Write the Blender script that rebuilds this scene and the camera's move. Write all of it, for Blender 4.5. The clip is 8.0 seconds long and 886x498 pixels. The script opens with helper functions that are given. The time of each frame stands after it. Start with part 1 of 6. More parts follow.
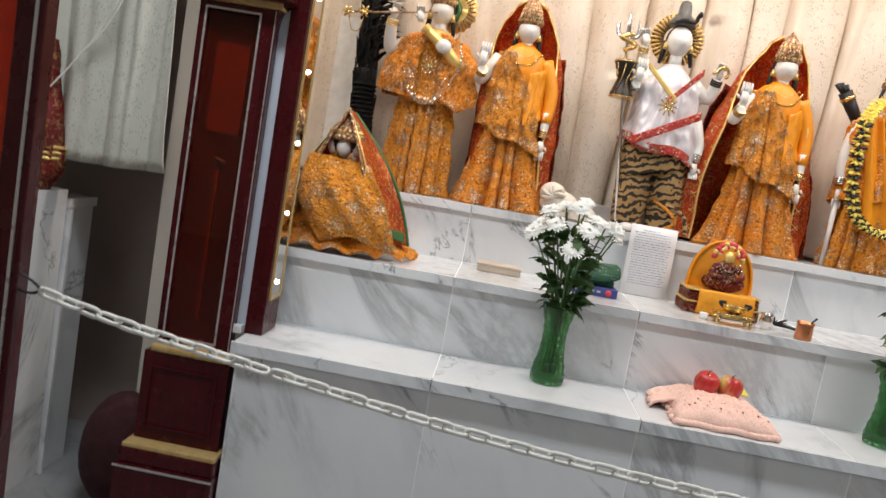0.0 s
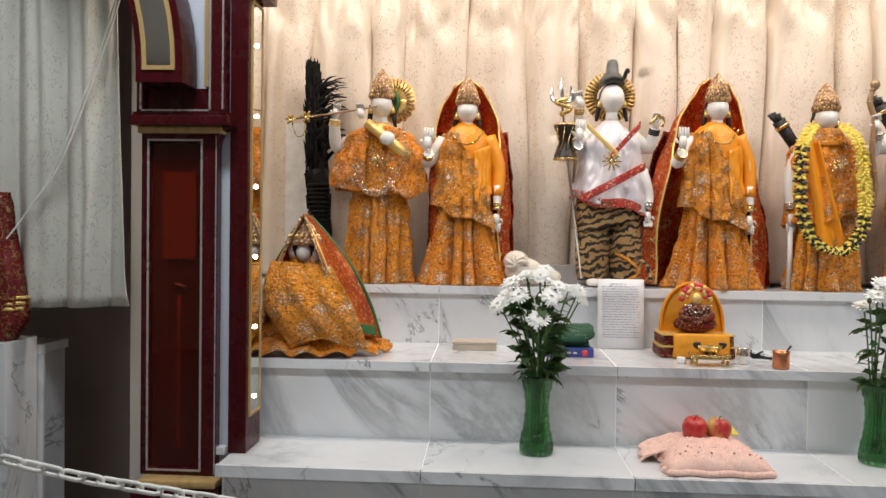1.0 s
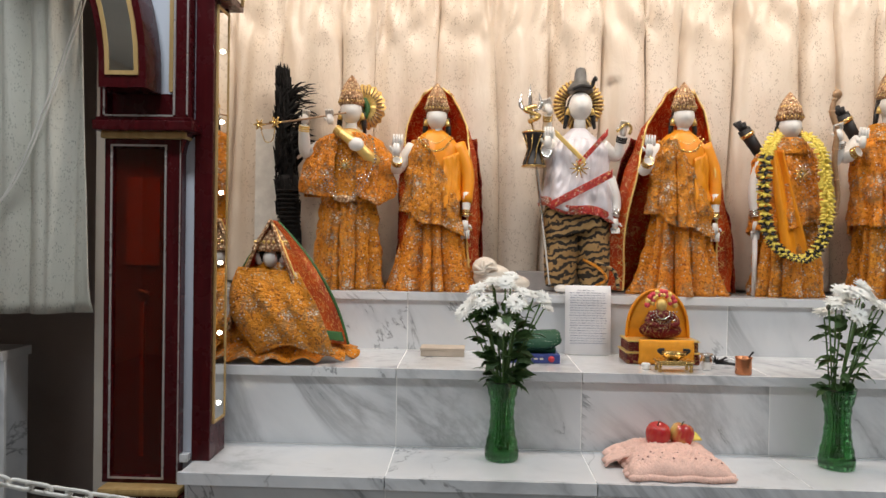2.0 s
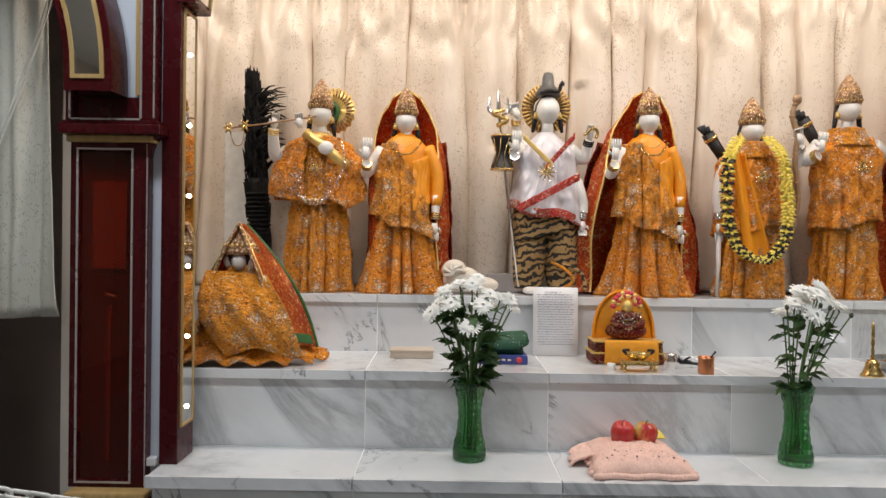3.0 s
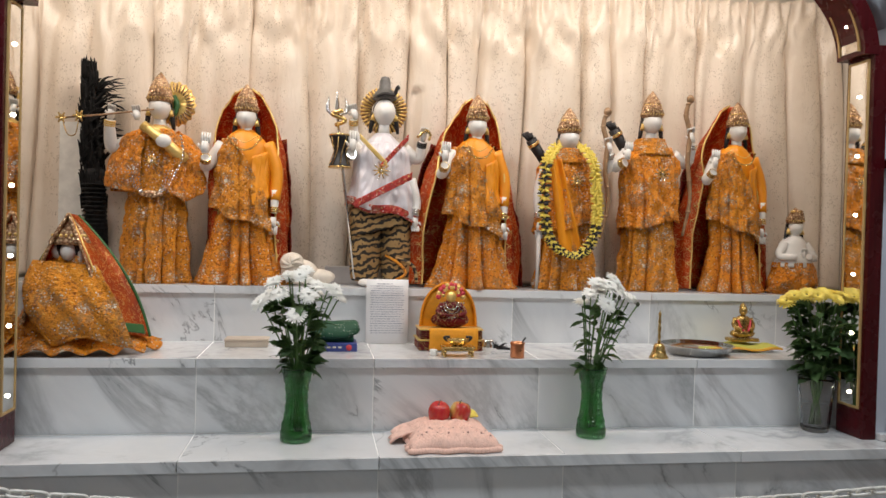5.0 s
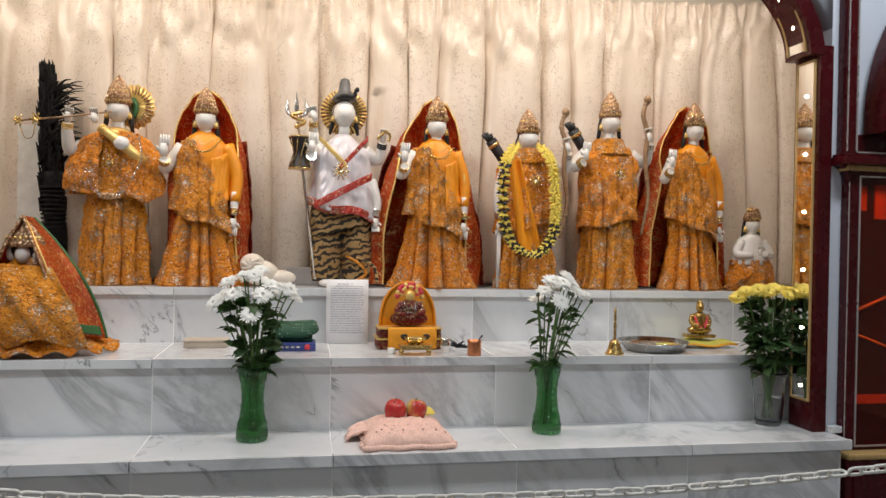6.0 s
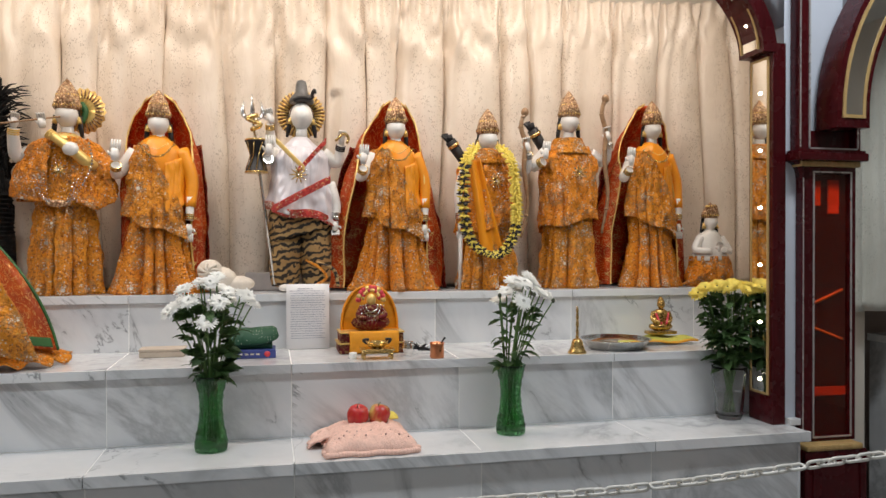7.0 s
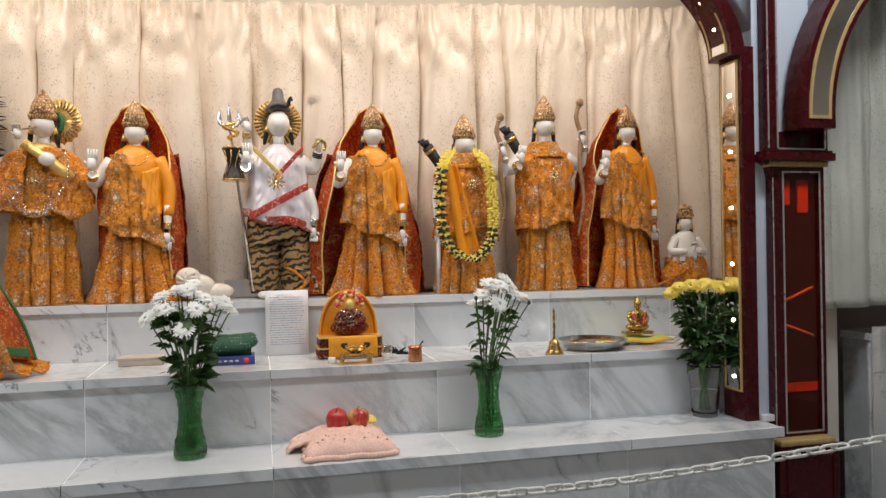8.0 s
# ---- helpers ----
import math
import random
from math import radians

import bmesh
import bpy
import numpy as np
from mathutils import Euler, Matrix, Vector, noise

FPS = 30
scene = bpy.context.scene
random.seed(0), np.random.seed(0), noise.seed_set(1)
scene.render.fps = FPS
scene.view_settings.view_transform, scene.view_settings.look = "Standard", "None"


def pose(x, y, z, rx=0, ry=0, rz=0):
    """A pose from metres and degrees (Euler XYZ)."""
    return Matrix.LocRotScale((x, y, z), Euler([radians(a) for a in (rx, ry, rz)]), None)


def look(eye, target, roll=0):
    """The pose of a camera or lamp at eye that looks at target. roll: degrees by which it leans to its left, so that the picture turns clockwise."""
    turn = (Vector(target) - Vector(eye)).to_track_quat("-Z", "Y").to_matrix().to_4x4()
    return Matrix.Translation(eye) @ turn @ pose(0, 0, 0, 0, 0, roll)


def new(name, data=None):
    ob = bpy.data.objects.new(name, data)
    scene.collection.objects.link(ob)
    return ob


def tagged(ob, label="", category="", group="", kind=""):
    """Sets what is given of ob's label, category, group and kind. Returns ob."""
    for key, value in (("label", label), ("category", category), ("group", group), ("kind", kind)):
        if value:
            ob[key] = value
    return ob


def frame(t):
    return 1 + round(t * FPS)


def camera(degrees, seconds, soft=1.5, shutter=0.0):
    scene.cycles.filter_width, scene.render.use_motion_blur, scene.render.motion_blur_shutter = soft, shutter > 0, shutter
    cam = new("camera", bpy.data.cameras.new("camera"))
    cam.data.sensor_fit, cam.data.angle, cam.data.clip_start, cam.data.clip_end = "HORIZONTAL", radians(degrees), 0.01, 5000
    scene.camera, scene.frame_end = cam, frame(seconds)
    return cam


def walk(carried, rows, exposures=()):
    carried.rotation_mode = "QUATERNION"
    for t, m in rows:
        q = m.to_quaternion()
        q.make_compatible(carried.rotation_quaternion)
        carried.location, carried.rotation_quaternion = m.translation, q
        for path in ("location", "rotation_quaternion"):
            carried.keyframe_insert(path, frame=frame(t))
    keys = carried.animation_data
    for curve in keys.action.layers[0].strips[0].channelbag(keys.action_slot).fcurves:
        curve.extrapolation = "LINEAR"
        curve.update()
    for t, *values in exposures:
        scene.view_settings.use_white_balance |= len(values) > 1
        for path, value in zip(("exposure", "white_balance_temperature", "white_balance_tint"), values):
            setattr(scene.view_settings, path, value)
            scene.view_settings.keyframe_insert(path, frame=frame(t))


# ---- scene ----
cam = camera(60.5, 8.0, shutter=0.3)
METRES, EYE, TILT, LEAN, TURN = 0.68, 1.35, 0.0, 0.0, 3.3
PATH = [
    (0, (0.014, -0.027, 1.33), (-0.113, 1.956, 1.104), 9.9),
    (0.5, (0.059, -0.042, 1.378), (-0.087, 1.948, 1.235), 4.1),
    (1, (0.091, -0.047, 1.39), (-0.026, 1.95, 1.347), 0.8),
    (1.5, (0.114, -0.049, 1.393), (0.016, 1.948, 1.364), 0.8),
    (3, (0.169, -0.074, 1.396), (0.161, 1.926, 1.375), 0.8),
    (3.5, (0.127, -0.105, 1.386), (0.17, 1.895, 1.373), 0.9),
    (4, (0.142, -0.136, 1.384), (0.381, 1.85, 1.367), 1.2),
    (4.5, (0.239, -0.214, 1.392), (0.524, 1.766, 1.366), 1.2),
    (4.7, (0.274, -0.231, 1.397), (0.573, 1.746, 1.369), 1.4),
    (6, (0.414, -0.296, 1.378), (0.77, 1.672, 1.365), 1.1),
    (6.5, (0.436, -0.297, 1.379), (0.834, 1.663, 1.368), 0.7),
    (7, (0.437, -0.277, 1.382), (0.881, 1.673, 1.372), 0.0),
    (7.5, (0.446, -0.297, 1.377), (0.913, 1.648, 1.375), -0.5),
    (8, (0.467, -0.313, 1.374), (0.945, 1.629, 1.38), -0.9),
]
walk(cam, [(t, look(eye, target, roll)) for t, eye, target, roll in PATH],
     ((0.0, 0.33), (0.5, 0.32), (1.0, 0.17), (1.5, 0.07), (3.0, 0.0), (8.0, 0.0)))

# ---- world and lights ----
world = bpy.data.worlds.new("world")
scene.world = world
world.use_nodes = True
world.node_tree.nodes["Background"].inputs[0].default_value = (0.55, 0.6, 0.7, 1)
world.node_tree.nodes["Background"].inputs[1].default_value = 0.05


def area_lamp(name, m, sx, sy, watts, colour):
    d = bpy.data.lights.new(name, "AREA")
    d.shape, d.size, d.size_y, d.energy, d.color = "RECTANGLE", sx, sy, watts, colour
    ob = new(name, d)
    ob.matrix_world = m
    return ob


# warm downlights behind the arch's head, over the figures
for px in (-0.70, 0.02, 0.72, 1.42, 2.10):
    area_lamp("niche_lamp", look((px, 2.50, 2.80), (px, 2.95, 1.6)), 0.30, 0.10, 5.5, (1.0, 0.875, 0.76))
# ceiling panels of the hall: two near the screen, a dimmer row further back
for px, py, w in ((-0.6, 1.20, 27), (2.2, 1.20, 27), (-1.2, -2.7, 13), (0.8, -2.7, 13), (2.8, -2.7, 13)):
    area_lamp("ceiling_panel_lamp", look((px, py, 3.13), (px, py + 0.001, 0)), 0.9, 0.3, w, (0.90, 0.955, 1.0))

# ---- materials ----


def material(name, rough=0.5, metal=0.0, colour=(0.5, 0.5, 0.5), coat=0.0):
    m = bpy.data.materials.new(name)
    m.use_nodes = True
    b = m.node_tree.nodes["Principled BSDF"]
    b.inputs["Base Color"].default_value = (*colour, 1)
    b.inputs["Roughness"].default_value = rough
    b.inputs["Metallic"].default_value = metal
    b.inputs["Coat Weight"].default_value = coat
    return m


class Tree:
    """A short way to write node trees."""

    def __init__(self, m):
        self.t = m.node_tree
        self.bsdf = self.t.nodes["Principled BSDF"]
        self.co = self.t.nodes.new("ShaderNodeTexCoord").outputs["Object"]

    def link(self, a, b):
        self.t.links.new(a, b)

    def put(self, sock, v):
        if isinstance(v, bpy.types.NodeSocket):
            self.link(v, sock)
        else:
            sock.default_value = v

    def mapped(self, scale=(1, 1, 1), rot=(0, 0, 0), co=None, shift=None):
        n = self.t.nodes.new("ShaderNodeMapping")
        self.link(co or self.co, n.inputs["Vector"])
        n.inputs["Scale"].default_value = scale
        n.inputs["Rotation"].default_value = rot
        if shift is not None:
            self.link(shift, n.inputs["Location"])
        return n.outputs[0]

    def noise(self, scale, detail=4, rough=0.55, co=None, dist=0.0):
        n = self.t.nodes.new("ShaderNodeTexNoise")
        self.link(co or self.co, n.inputs["Vector"])
        n.inputs["Scale"].default_value, n.inputs["Detail"].default_value = scale, detail
        n.inputs["Roughness"].default_value, n.inputs["Distortion"].default_value = rough, dist
        return n.outputs["Fac"]

    def voronoi(self, scale, co=None, feature="F1", rnd=1.0):
        n = self.t.nodes.new("ShaderNodeTexVoronoi")
        n.feature = feature
        self.link(co or self.co, n.inputs["Vector"])
        n.inputs["Scale"].default_value, n.inputs["Randomness"].default_value = scale, rnd
        return n

    def ramp(self, fac, stops):
        n = self.t.nodes.new("ShaderNodeValToRGB")
        self.link(fac, n.inputs[0])
        e = n.color_ramp.elements
        e[0].position, e[0].color = stops[0][0], (*stops[0][1], 1)
        e[1].position, e[1].color = stops[-1][0], (*stops[-1][1], 1)
        for p, c in stops[1:-1]:
            e.new(p).color = (*c, 1)
        return n.outputs[0]

    def step(self, fac, lo, hi, a=0.0, b=1.0):
        n = self.t.nodes.new("ShaderNodeMapRange")
        self.link(fac, n.inputs[0])
        for k, v in zip((1, 2, 3, 4), (lo, hi, a, b)):
            n.inputs[k].default_value = v
        return n.outputs[0]

    def mix(self, fac, a, b, kind="MIX"):
        n = self.t.nodes.new("ShaderNodeMix")
        n.data_type, n.blend_type = "RGBA", kind
        self.put(n.inputs[0], fac)
        for sock, v in ((n.inputs[6], a), (n.inputs[7], b)):
            self.put(sock, (*v, 1) if isinstance(v, tuple) else v)
        return n.outputs[2]

    def math(self, op, a, b=0.0):
        n = self.t.nodes.new("ShaderNodeMath")
        n.operation = op
        self.put(n.inputs[0], a)
        self.put(n.inputs[1], b)
        return n.outputs[0]

    def bump(self, height, strength=0.3, distance=0.005):
        n = self.t.nodes.new("ShaderNodeBump")
        n.inputs["Strength"].default_value, n.inputs["Distance"].default_value = strength, distance
        self.link(height, n.inputs["Height"])
        self.link(n.outputs[0], self.bsdf.inputs["Normal"])

    def colour(self, v):
        self.link(v, self.bsdf.inputs["Base Color"])

    def rough(self, v):
        self.link(v, self.bsdf.inputs["Roughness"])

    def metal(self, v):
        self.link(v, self.bsdf.inputs["Metallic"])

    def random_shift(self):
        o = self.t.nodes.new("ShaderNodeObjectInfo").outputs["Random"]
        n = self.t.nodes.new("ShaderNodeCombineXYZ")
        for k, f in enumerate((37.0, 19.0, 53.0)):
            self.link(self.math("MULTIPLY", o, f), n.inputs[k])
        return n.outputs[0]


def marble(name, bright=0.77):
    """White marble tile with soft grey clouds and slanted darker veins."""
    m = material(name, 0.16, coat=0.2)
    t = Tree(m)
    co = t.mapped((1, 1, 1), (0, radians(38), 0), shift=t.random_shift())
    co2 = t.mapped((1.9, 1.3, 0.72), co=co)
    cloud = t.noise(1.9, 5, 0.6, co2, 0.5)
    warp = t.noise(1.25, 7, 0.62, co2, 0.9)
    vein = t.math("ABSOLUTE", t.math("SUBTRACT", warp, 0.5))
    where = t.step(t.noise(1.6, 3, 0.5, co), 0.42, 0.54)
    broken = t.step(t.noise(9.0, 3, 0.6, co), 0.40, 0.58)
    thin = t.math("MULTIPLY", t.math("MULTIPLY", t.step(vein, 0.0, 0.012, 1.0, 0.0), where), broken)
    broad = t.math("MULTIPLY", t.math("POWER", t.step(vein, 0.0, 0.085, 1.0, 0.0), 1.7), t.step(t.noise(1.3, 2, 0.5, co), 0.40, 0.60))
    v = t.math("MAXIMUM", t.math("MULTIPLY", thin, 0.85), t.math("MULTIPLY", broad, 0.55))
    base = t.ramp(cloud, ((0.30, (bright * 0.84, bright * 0.86, bright * 0.885)), (0.48, (bright * 0.95, bright * 0.965, bright * 0.985)), (0.70, (bright, bright, bright))))
    t.colour(t.mix(v, base, (0.20, 0.21, 0.22)))
    t.rough(t.step(t.noise(30, 3), 0.3, 0.7, 0.12, 0.24))
    return m


def wood(name, dark, light, rough=0.28, scale=1.0):
    m = material(name, rough, coat=0.05)
    t = Tree(m)
    t.bsdf.inputs["Specular IOR Level"].default_value = 0.28
    g = t.noise(6 * scale, 6, 0.6, t.mapped((9, 9, 0.7)), 0.4)
    f = t.noise(60 * scale, 3, 0.6, t.mapped((4, 4, 0.25)))
    t.colour(t.mix(t.step(f, 0.35, 0.75, 0, 0.35), t.ramp(g, ((0.3, dark), (0.7, light))), dark))
    t.rough(t.step(t.noise(14, 4), 0.3, 0.7, rough * 0.75, rough * 1.35))
    t.bump(f, 0.06, 0.002)
    return m


def plaster(name, colour, vary=0.06, rough=0.7):
    m = material(name, rough)
    t = Tree(m)
    n = t.noise(2.5, 5, 0.6)
    a = tuple(c * (1 - vary) for c in colour)
    b = tuple(min(1, c * (1 + vary)) for c in colour)
    t.colour(t.ramp(n, ((0.3, a), (0.7, b))))
    t.bump(t.noise(120, 3), 0.12, 0.002)
    return m


def curtain_stuff(name, light, dark, sprig):
    """Satin damask with small woven sprigs in upright bands."""
    m = material(name, 0.34)
    t = Tree(m)
    t.bsdf.inputs["Specular IOR Level"].default_value = 0.6
    n = t.noise(3.0, 4, 0.6)
    fine = t.noise(160, 2, 0.5, t.mapped((1, 1, 0.35)))
    base = t.ramp(n, ((0.3, dark), (0.7, light)))
    vo = t.voronoi(185, t.mapped((1.0, 1.0, 0.45)))
    dots = t.step(vo.outputs["Distance"], 0.26, 0.36, 1.0, 0.0)
    keep = t.step(t.noise(5, 2, 0.5, t.mapped((1.5, 0.0, 0.10))), 0.42, 0.52)
    keep2 = t.step(t.noise(34, 2, 0.5), 0.46, 0.53)
    k = t.math("MULTIPLY", t.math("MULTIPLY", dots, keep), keep2)
    col = t.mix(t.math("MULTIPLY", k, 0.75), base, sprig)
    t.colour(t.mix(t.step(fine, 0.4, 0.8, 0, 0.12), col, dark))
    t.rough(t.step(k, 0, 1, 0.36, 0.65))
    slack = t.noise(24, 3, 0.55, t.mapped((1, 1, 0.32)), 0.6)
    t.bump(t.math("ADD", slack, t.math("MULTIPLY", fine, 0.04)), 0.5, 0.012)
    return m


def brocade(name, ground, shade, thread, spots=True, seed=0.0):
    """Crinkled gold-orange brocade with greyish woven flowers, beaded centres and scattered sequins."""
    m = material(name, 0.42)
    t = Tree(m)
    co = t.mapped((1, 1, 1))
    weave = t.noise(95 + seed, 4, 0.65, co, 0.5)
    base = t.ramp(weave, ((0.37, shade), (0.475, ground), (0.58, ground), (0.68, thread)))
    crease = t.math("ABSOLUTE", t.math("SUBTRACT", t.noise(26 + seed, 4, 0.6, t.mapped((1, 1, 1.7)), 1.1), 0.5))
    vo = t.voronoi(11.5 + 0.2 * seed, t.mapped((1, 0.7, 1)), rnd=0.7)
    d = vo.outputs["Distance"]
    spray = t.math("MULTIPLY", t.step(d, 0.36, 0.50, 1, 0), t.step(t.noise(70, 3, 0.6), 0.44, 0.52))
    bead = t.step(t.voronoi(120, co).outputs["Distance"], 0.26, 0.40, 1, 0)
    ring = t.math("MULTIPLY", t.step(t.math("ABSOLUTE", t.math("SUBTRACT", d, 0.19)), 0.06, 0.09, 1, 0), bead)
    dot = t.math("MAXIMUM", t.step(d, 0.08, 0.11, 1, 0), ring)
    seq = t.math("MULTIPLY", t.step(t.voronoi(84, co).outputs["Distance"], 0.20, 0.27, 1, 0), t.step(t.noise(30, 2), 0.46, 0.52))
    if spots:
        base = t.mix(t.math("MULTIPLY", spray, 0.50), base, (0.33, 0.20, 0.105))
        # beads and sequins are near-white: their glint is put into the colour
        glit = t.math("MAXIMUM", seq, dot)
        base = t.mix(t.math("MULTIPLY", glit, 0.9), base, (0.95, 0.89, 0.78))
        t.metal(t.math("MULTIPLY", glit, 0.12))
        t.rough(t.step(glit, 0, 1, 0.46, 0.18))
    t.colour(base)
    t.bump(t.math("ADD", t.math("MULTIPLY", crease, 2.0), t.math("MULTIPLY", weave, 0.25)), 0.95, 0.020)
    return m


def veil_stuff(name, ground, deep, thread):
    """Thin red-orange veil cloth with gold couching lines."""
    m = material(name, 0.42)
    t = Tree(m)
    n = t.noise(9, 4, 0.6)
    base = t.ramp(n, ((0.35, deep), (0.65, ground)))
    w = t.noise(32, 3, 0.5, None, 1.5)
    line = t.step(t.math("ABSOLUTE", t.math("SUBTRACT", w, 0.5)), 0.012, 0.026, 1, 0)
    v2 = t.voronoi(90)
    seq = t.math("MULTIPLY", t.step(v2.outputs["Distance"], 0.12, 0.2, 1, 0), t.step(t.noise(16, 2), 0.5, 0.6))
    g = t.math("MAXIMUM", t.math("MULTIPLY", line, 0.8), seq)
    t.colour(t.mix(g, base, thread))
    t.metal(t.math("MULTIPLY", g, 0.8))
    t.rough(t.step(g, 0, 1, 0.5, 0.25))
    t.bump(t.noise(30, 4), 0.4, 0.008)
    thin = t.t.nodes.new("ShaderNodeBsdfTranslucent")
    t.link(t.mix(g, base, thread), thin.inputs["Color"])
    mixed = t.t.nodes.new("ShaderNodeMixShader")
    mixed.inputs[0].default_value = 0.42
    t.link(t.bsdf.outputs[0], mixed.inputs[1])
    t.link(thin.outputs[0], mixed.inputs[2])
    t.link(mixed.outputs[0], t.t.nodes["Material Output"].inputs["Surface"])
    return m


def filigree(name, colour, dark, scale=70):
    m = material(name, 0.38, 0.45)
    t = Tree(m)
    vo = t.voronoi(scale)
    t.colour(t.ramp(vo.outputs["Distance"], ((0.15, colour), (0.55, dark))))
    t.bump(vo.outputs["Distance"], 0.8, 0.006)
    t.rough(t.step(t.noise(50, 3), 0.3, 0.7, 0.2, 0.4))
    return m


def plain(name, colour, rough=0.5, metal=0.0, vary=0.12, scale=20, bump=0.15, coat=0.0):
    m = material(name, rough, metal, colour, coat)
    t = Tree(m)
    n = t.noise(scale, 4, 0.6)
    t.colour(t.ramp(n, ((0.3, tuple(c * (1 - vary) for c in colour)), (0.7, tuple(min(1, c * (1 + vary)) for c in colour)))))
    t.rough(t.step(t.noise(scale * 2.3, 3), 0.3, 0.7, rough * 0.8, min(1, rough * 1.25)))
    if bump:
        t.bump(t.noise(scale * 4, 3), bump, 0.003)
    return m


def glass(name, colour, rough=0.03):
    m = material(name, rough, 0, colour)
    b = m.node_tree.nodes["Principled BSDF"]
    b.inputs["Transmission Weight"].default_value, b.inputs["IOR"].default_value = 1.0, 1.45
    return m


def glow(name, colour, strength):
    m = material(name, 0.4, 0, colour)
    b = m.node_tree.nodes["Principled BSDF"]
    b.inputs["Emission Color"].default_value, b.inputs["Emission Strength"].default_value = (*colour, 1), strength
    return m


def tiger(name):
    m = material(name, 0.8)
    t = Tree(m)
    w = t.t.nodes.new("ShaderNodeTexWave")
    w.bands_direction = "Z"
    t.link(t.mapped((1, 1, 1), (0, radians(14), 0)), w.inputs["Vector"])
    w.inputs["Scale"].default_value, w.inputs["Distortion"].default_value = 11.0, 9.0
    w.inputs["Detail"].default_value, w.inputs["Detail Scale"].default_value = 3.0, 2.0
    s = t.step(w.outputs["Fac"], 0.38, 0.52)
    t.colour(t.mix(s, (0.025, 0.018, 0.012), t.ramp(t.noise(9, 4), ((0.3, (0.30, 0.16, 0.05)), (0.7, (0.48, 0.31, 0.13))))))
    t.bump(t.noise(150, 3), 0.3, 0.003)
    return m


AMBER = glass("dark_red_glass", (0.62, 0.10, 0.03), 0.02)
# this orange and the brown below colour imitated reflections behind the pillar glass
ORANGE_LINING_REFLECTION = plain("orange_lining_reflection", (0.80, 0.24, 0.03), 0.7, 0, 0.25, 30, 0.3)
RED_WOOD = wood("red_wood", (0.035, 0.006, 0.005), (0.07, 0.012, 0.008), 0.4)
BROWN_REFLECTION = plain("brown_reflection", (0.13, 0.036, 0.007), 0.7, 0, 0.25, 20, 0.3)
MARBLE = marble("white_marble")
MARBLE_TRIM = marble("marble_trim", 0.82)
GROUT = plaster("grout", (0.90, 0.90, 0.88), 0.02, 0.9)
MAHOGANY = wood("mahogany", (0.040, 0.0026, 0.0042), (0.078, 0.0056, 0.0085), 0.25)
GOLD_WOOD = wood("gold_painted_wood", (0.42, 0.27, 0.10), (0.58, 0.40, 0.18), 0.42)
SILVER_LINE = plain("silver_moulding", (0.60, 0.57, 0.55), 0.3, 0.6, 0.04, 8, 0)
WALL_BLUE = plaster("pale_blue_paint", (0.60, 0.64, 0.72))
WALL_HALL = plaster("cream_hall_paint", (0.66, 0.60, 0.52))
WALL_TAUPE = plaster("taupe_paint", (0.36, 0.29, 0.26), 0.12)
CEILING = plaster("ceiling_paint", (0.8, 0.79, 0.76), 0.03)
FLOOR_STONE = marble("floor_marble", 0.30)
CURTAIN = curtain_stuff("cream_damask", (0.86, 0.765, 0.655), (0.72, 0.61, 0.495), (0.38, 0.29, 0.20))
CURTAIN_GREY = curtain_stuff("silver_damask", (0.70, 0.69, 0.61), (0.58, 0.57, 0.50), (0.33, 0.33, 0.28))
MIRROR = material("mirror_glass", 0.03, 1.0, (0.86, 0.85, 0.82))

BULB = glow("bulb_glow", (1.0, 0.86, 0.62), 12)
BROCADE = brocade("orange_brocade", (0.90, 0.300, 0.010), (0.46, 0.102, 0.004), (0.94, 0.46, 0.06))
BROCADE_GOLD = brocade("gold_brocade", (0.88, 0.318, 0.012), (0.43, 0.105, 0.005), (0.94, 0.51, 0.09), True, 5.0)
SATIN = plain("orange_satin", (0.86, 0.31, 0.010), 0.4, 0, 0.12, 9, 0.1)
VEIL = veil_stuff("red_orange_veil", (0.80, 0.125, 0.010), (0.48, 0.040, 0.008), (0.86, 0.55, 0.22))
VEIL_ORANGE = veil_stuff("orange_veil", (0.76, 0.14, 0.010), (0.36, 0.03, 0.010), (0.90, 0.58, 0.2))
VEIL_GREEN = plain("green_hem", (0.03, 0.12, 0.03), 0.5)
VEIL_DARK = veil_stuff("dark_red_veil", (0.44, 0.030, 0.012), (0.22, 0.012, 0.010), (0.72, 0.44, 0.16))
STONE = plain("polished_white_stone", (0.80, 0.77, 0.73), 0.3, 0, 0.04, 8, 0.03)
HAIR = plain("black_hair", (0.015, 0.012, 0.012), 0.5)
CROWN = filigree("gold_filigree", (0.92, 0.68, 0.42), (0.34, 0.18, 0.09), 105)
GOLD = plain("polished_gold", (0.86, 0.60, 0.20), 0.35, 0.5, 0.1, 40, 0.1)
BRASS = plain("brass", (0.68, 0.47, 0.18), 0.25, 0.95, 0.12, 30, 0.08)
STEEL = plain("polished_steel", (0.72, 0.71, 0.69), 0.14, 1.0, 0.05, 20, 0.03)
COPPER = plain("copper", (0.62, 0.25, 0.12), 0.3, 0.95, 0.15, 30, 0.1)
SILVER_SATIN = plain("silver_satin", (0.70, 0.66, 0.69), 0.36, 0.12, 0.08, 12, 0.2)
RED_TRIM = brocade("red_gold_trim", (0.62, 0.04, 0.03), (0.40, 0.02, 0.02), (0.85, 0.62, 0.22))
TIGER = tiger("striped_fur")
KNOT = plain("grey_stone_hair", (0.10, 0.095, 0.09), 0.35, 0, 0.3, 30, 0.4)
BOW = plain("bronze_painted_wood", (0.36, 0.22, 0.12), 0.4, 0.2, 0.25, 40, 0.3)

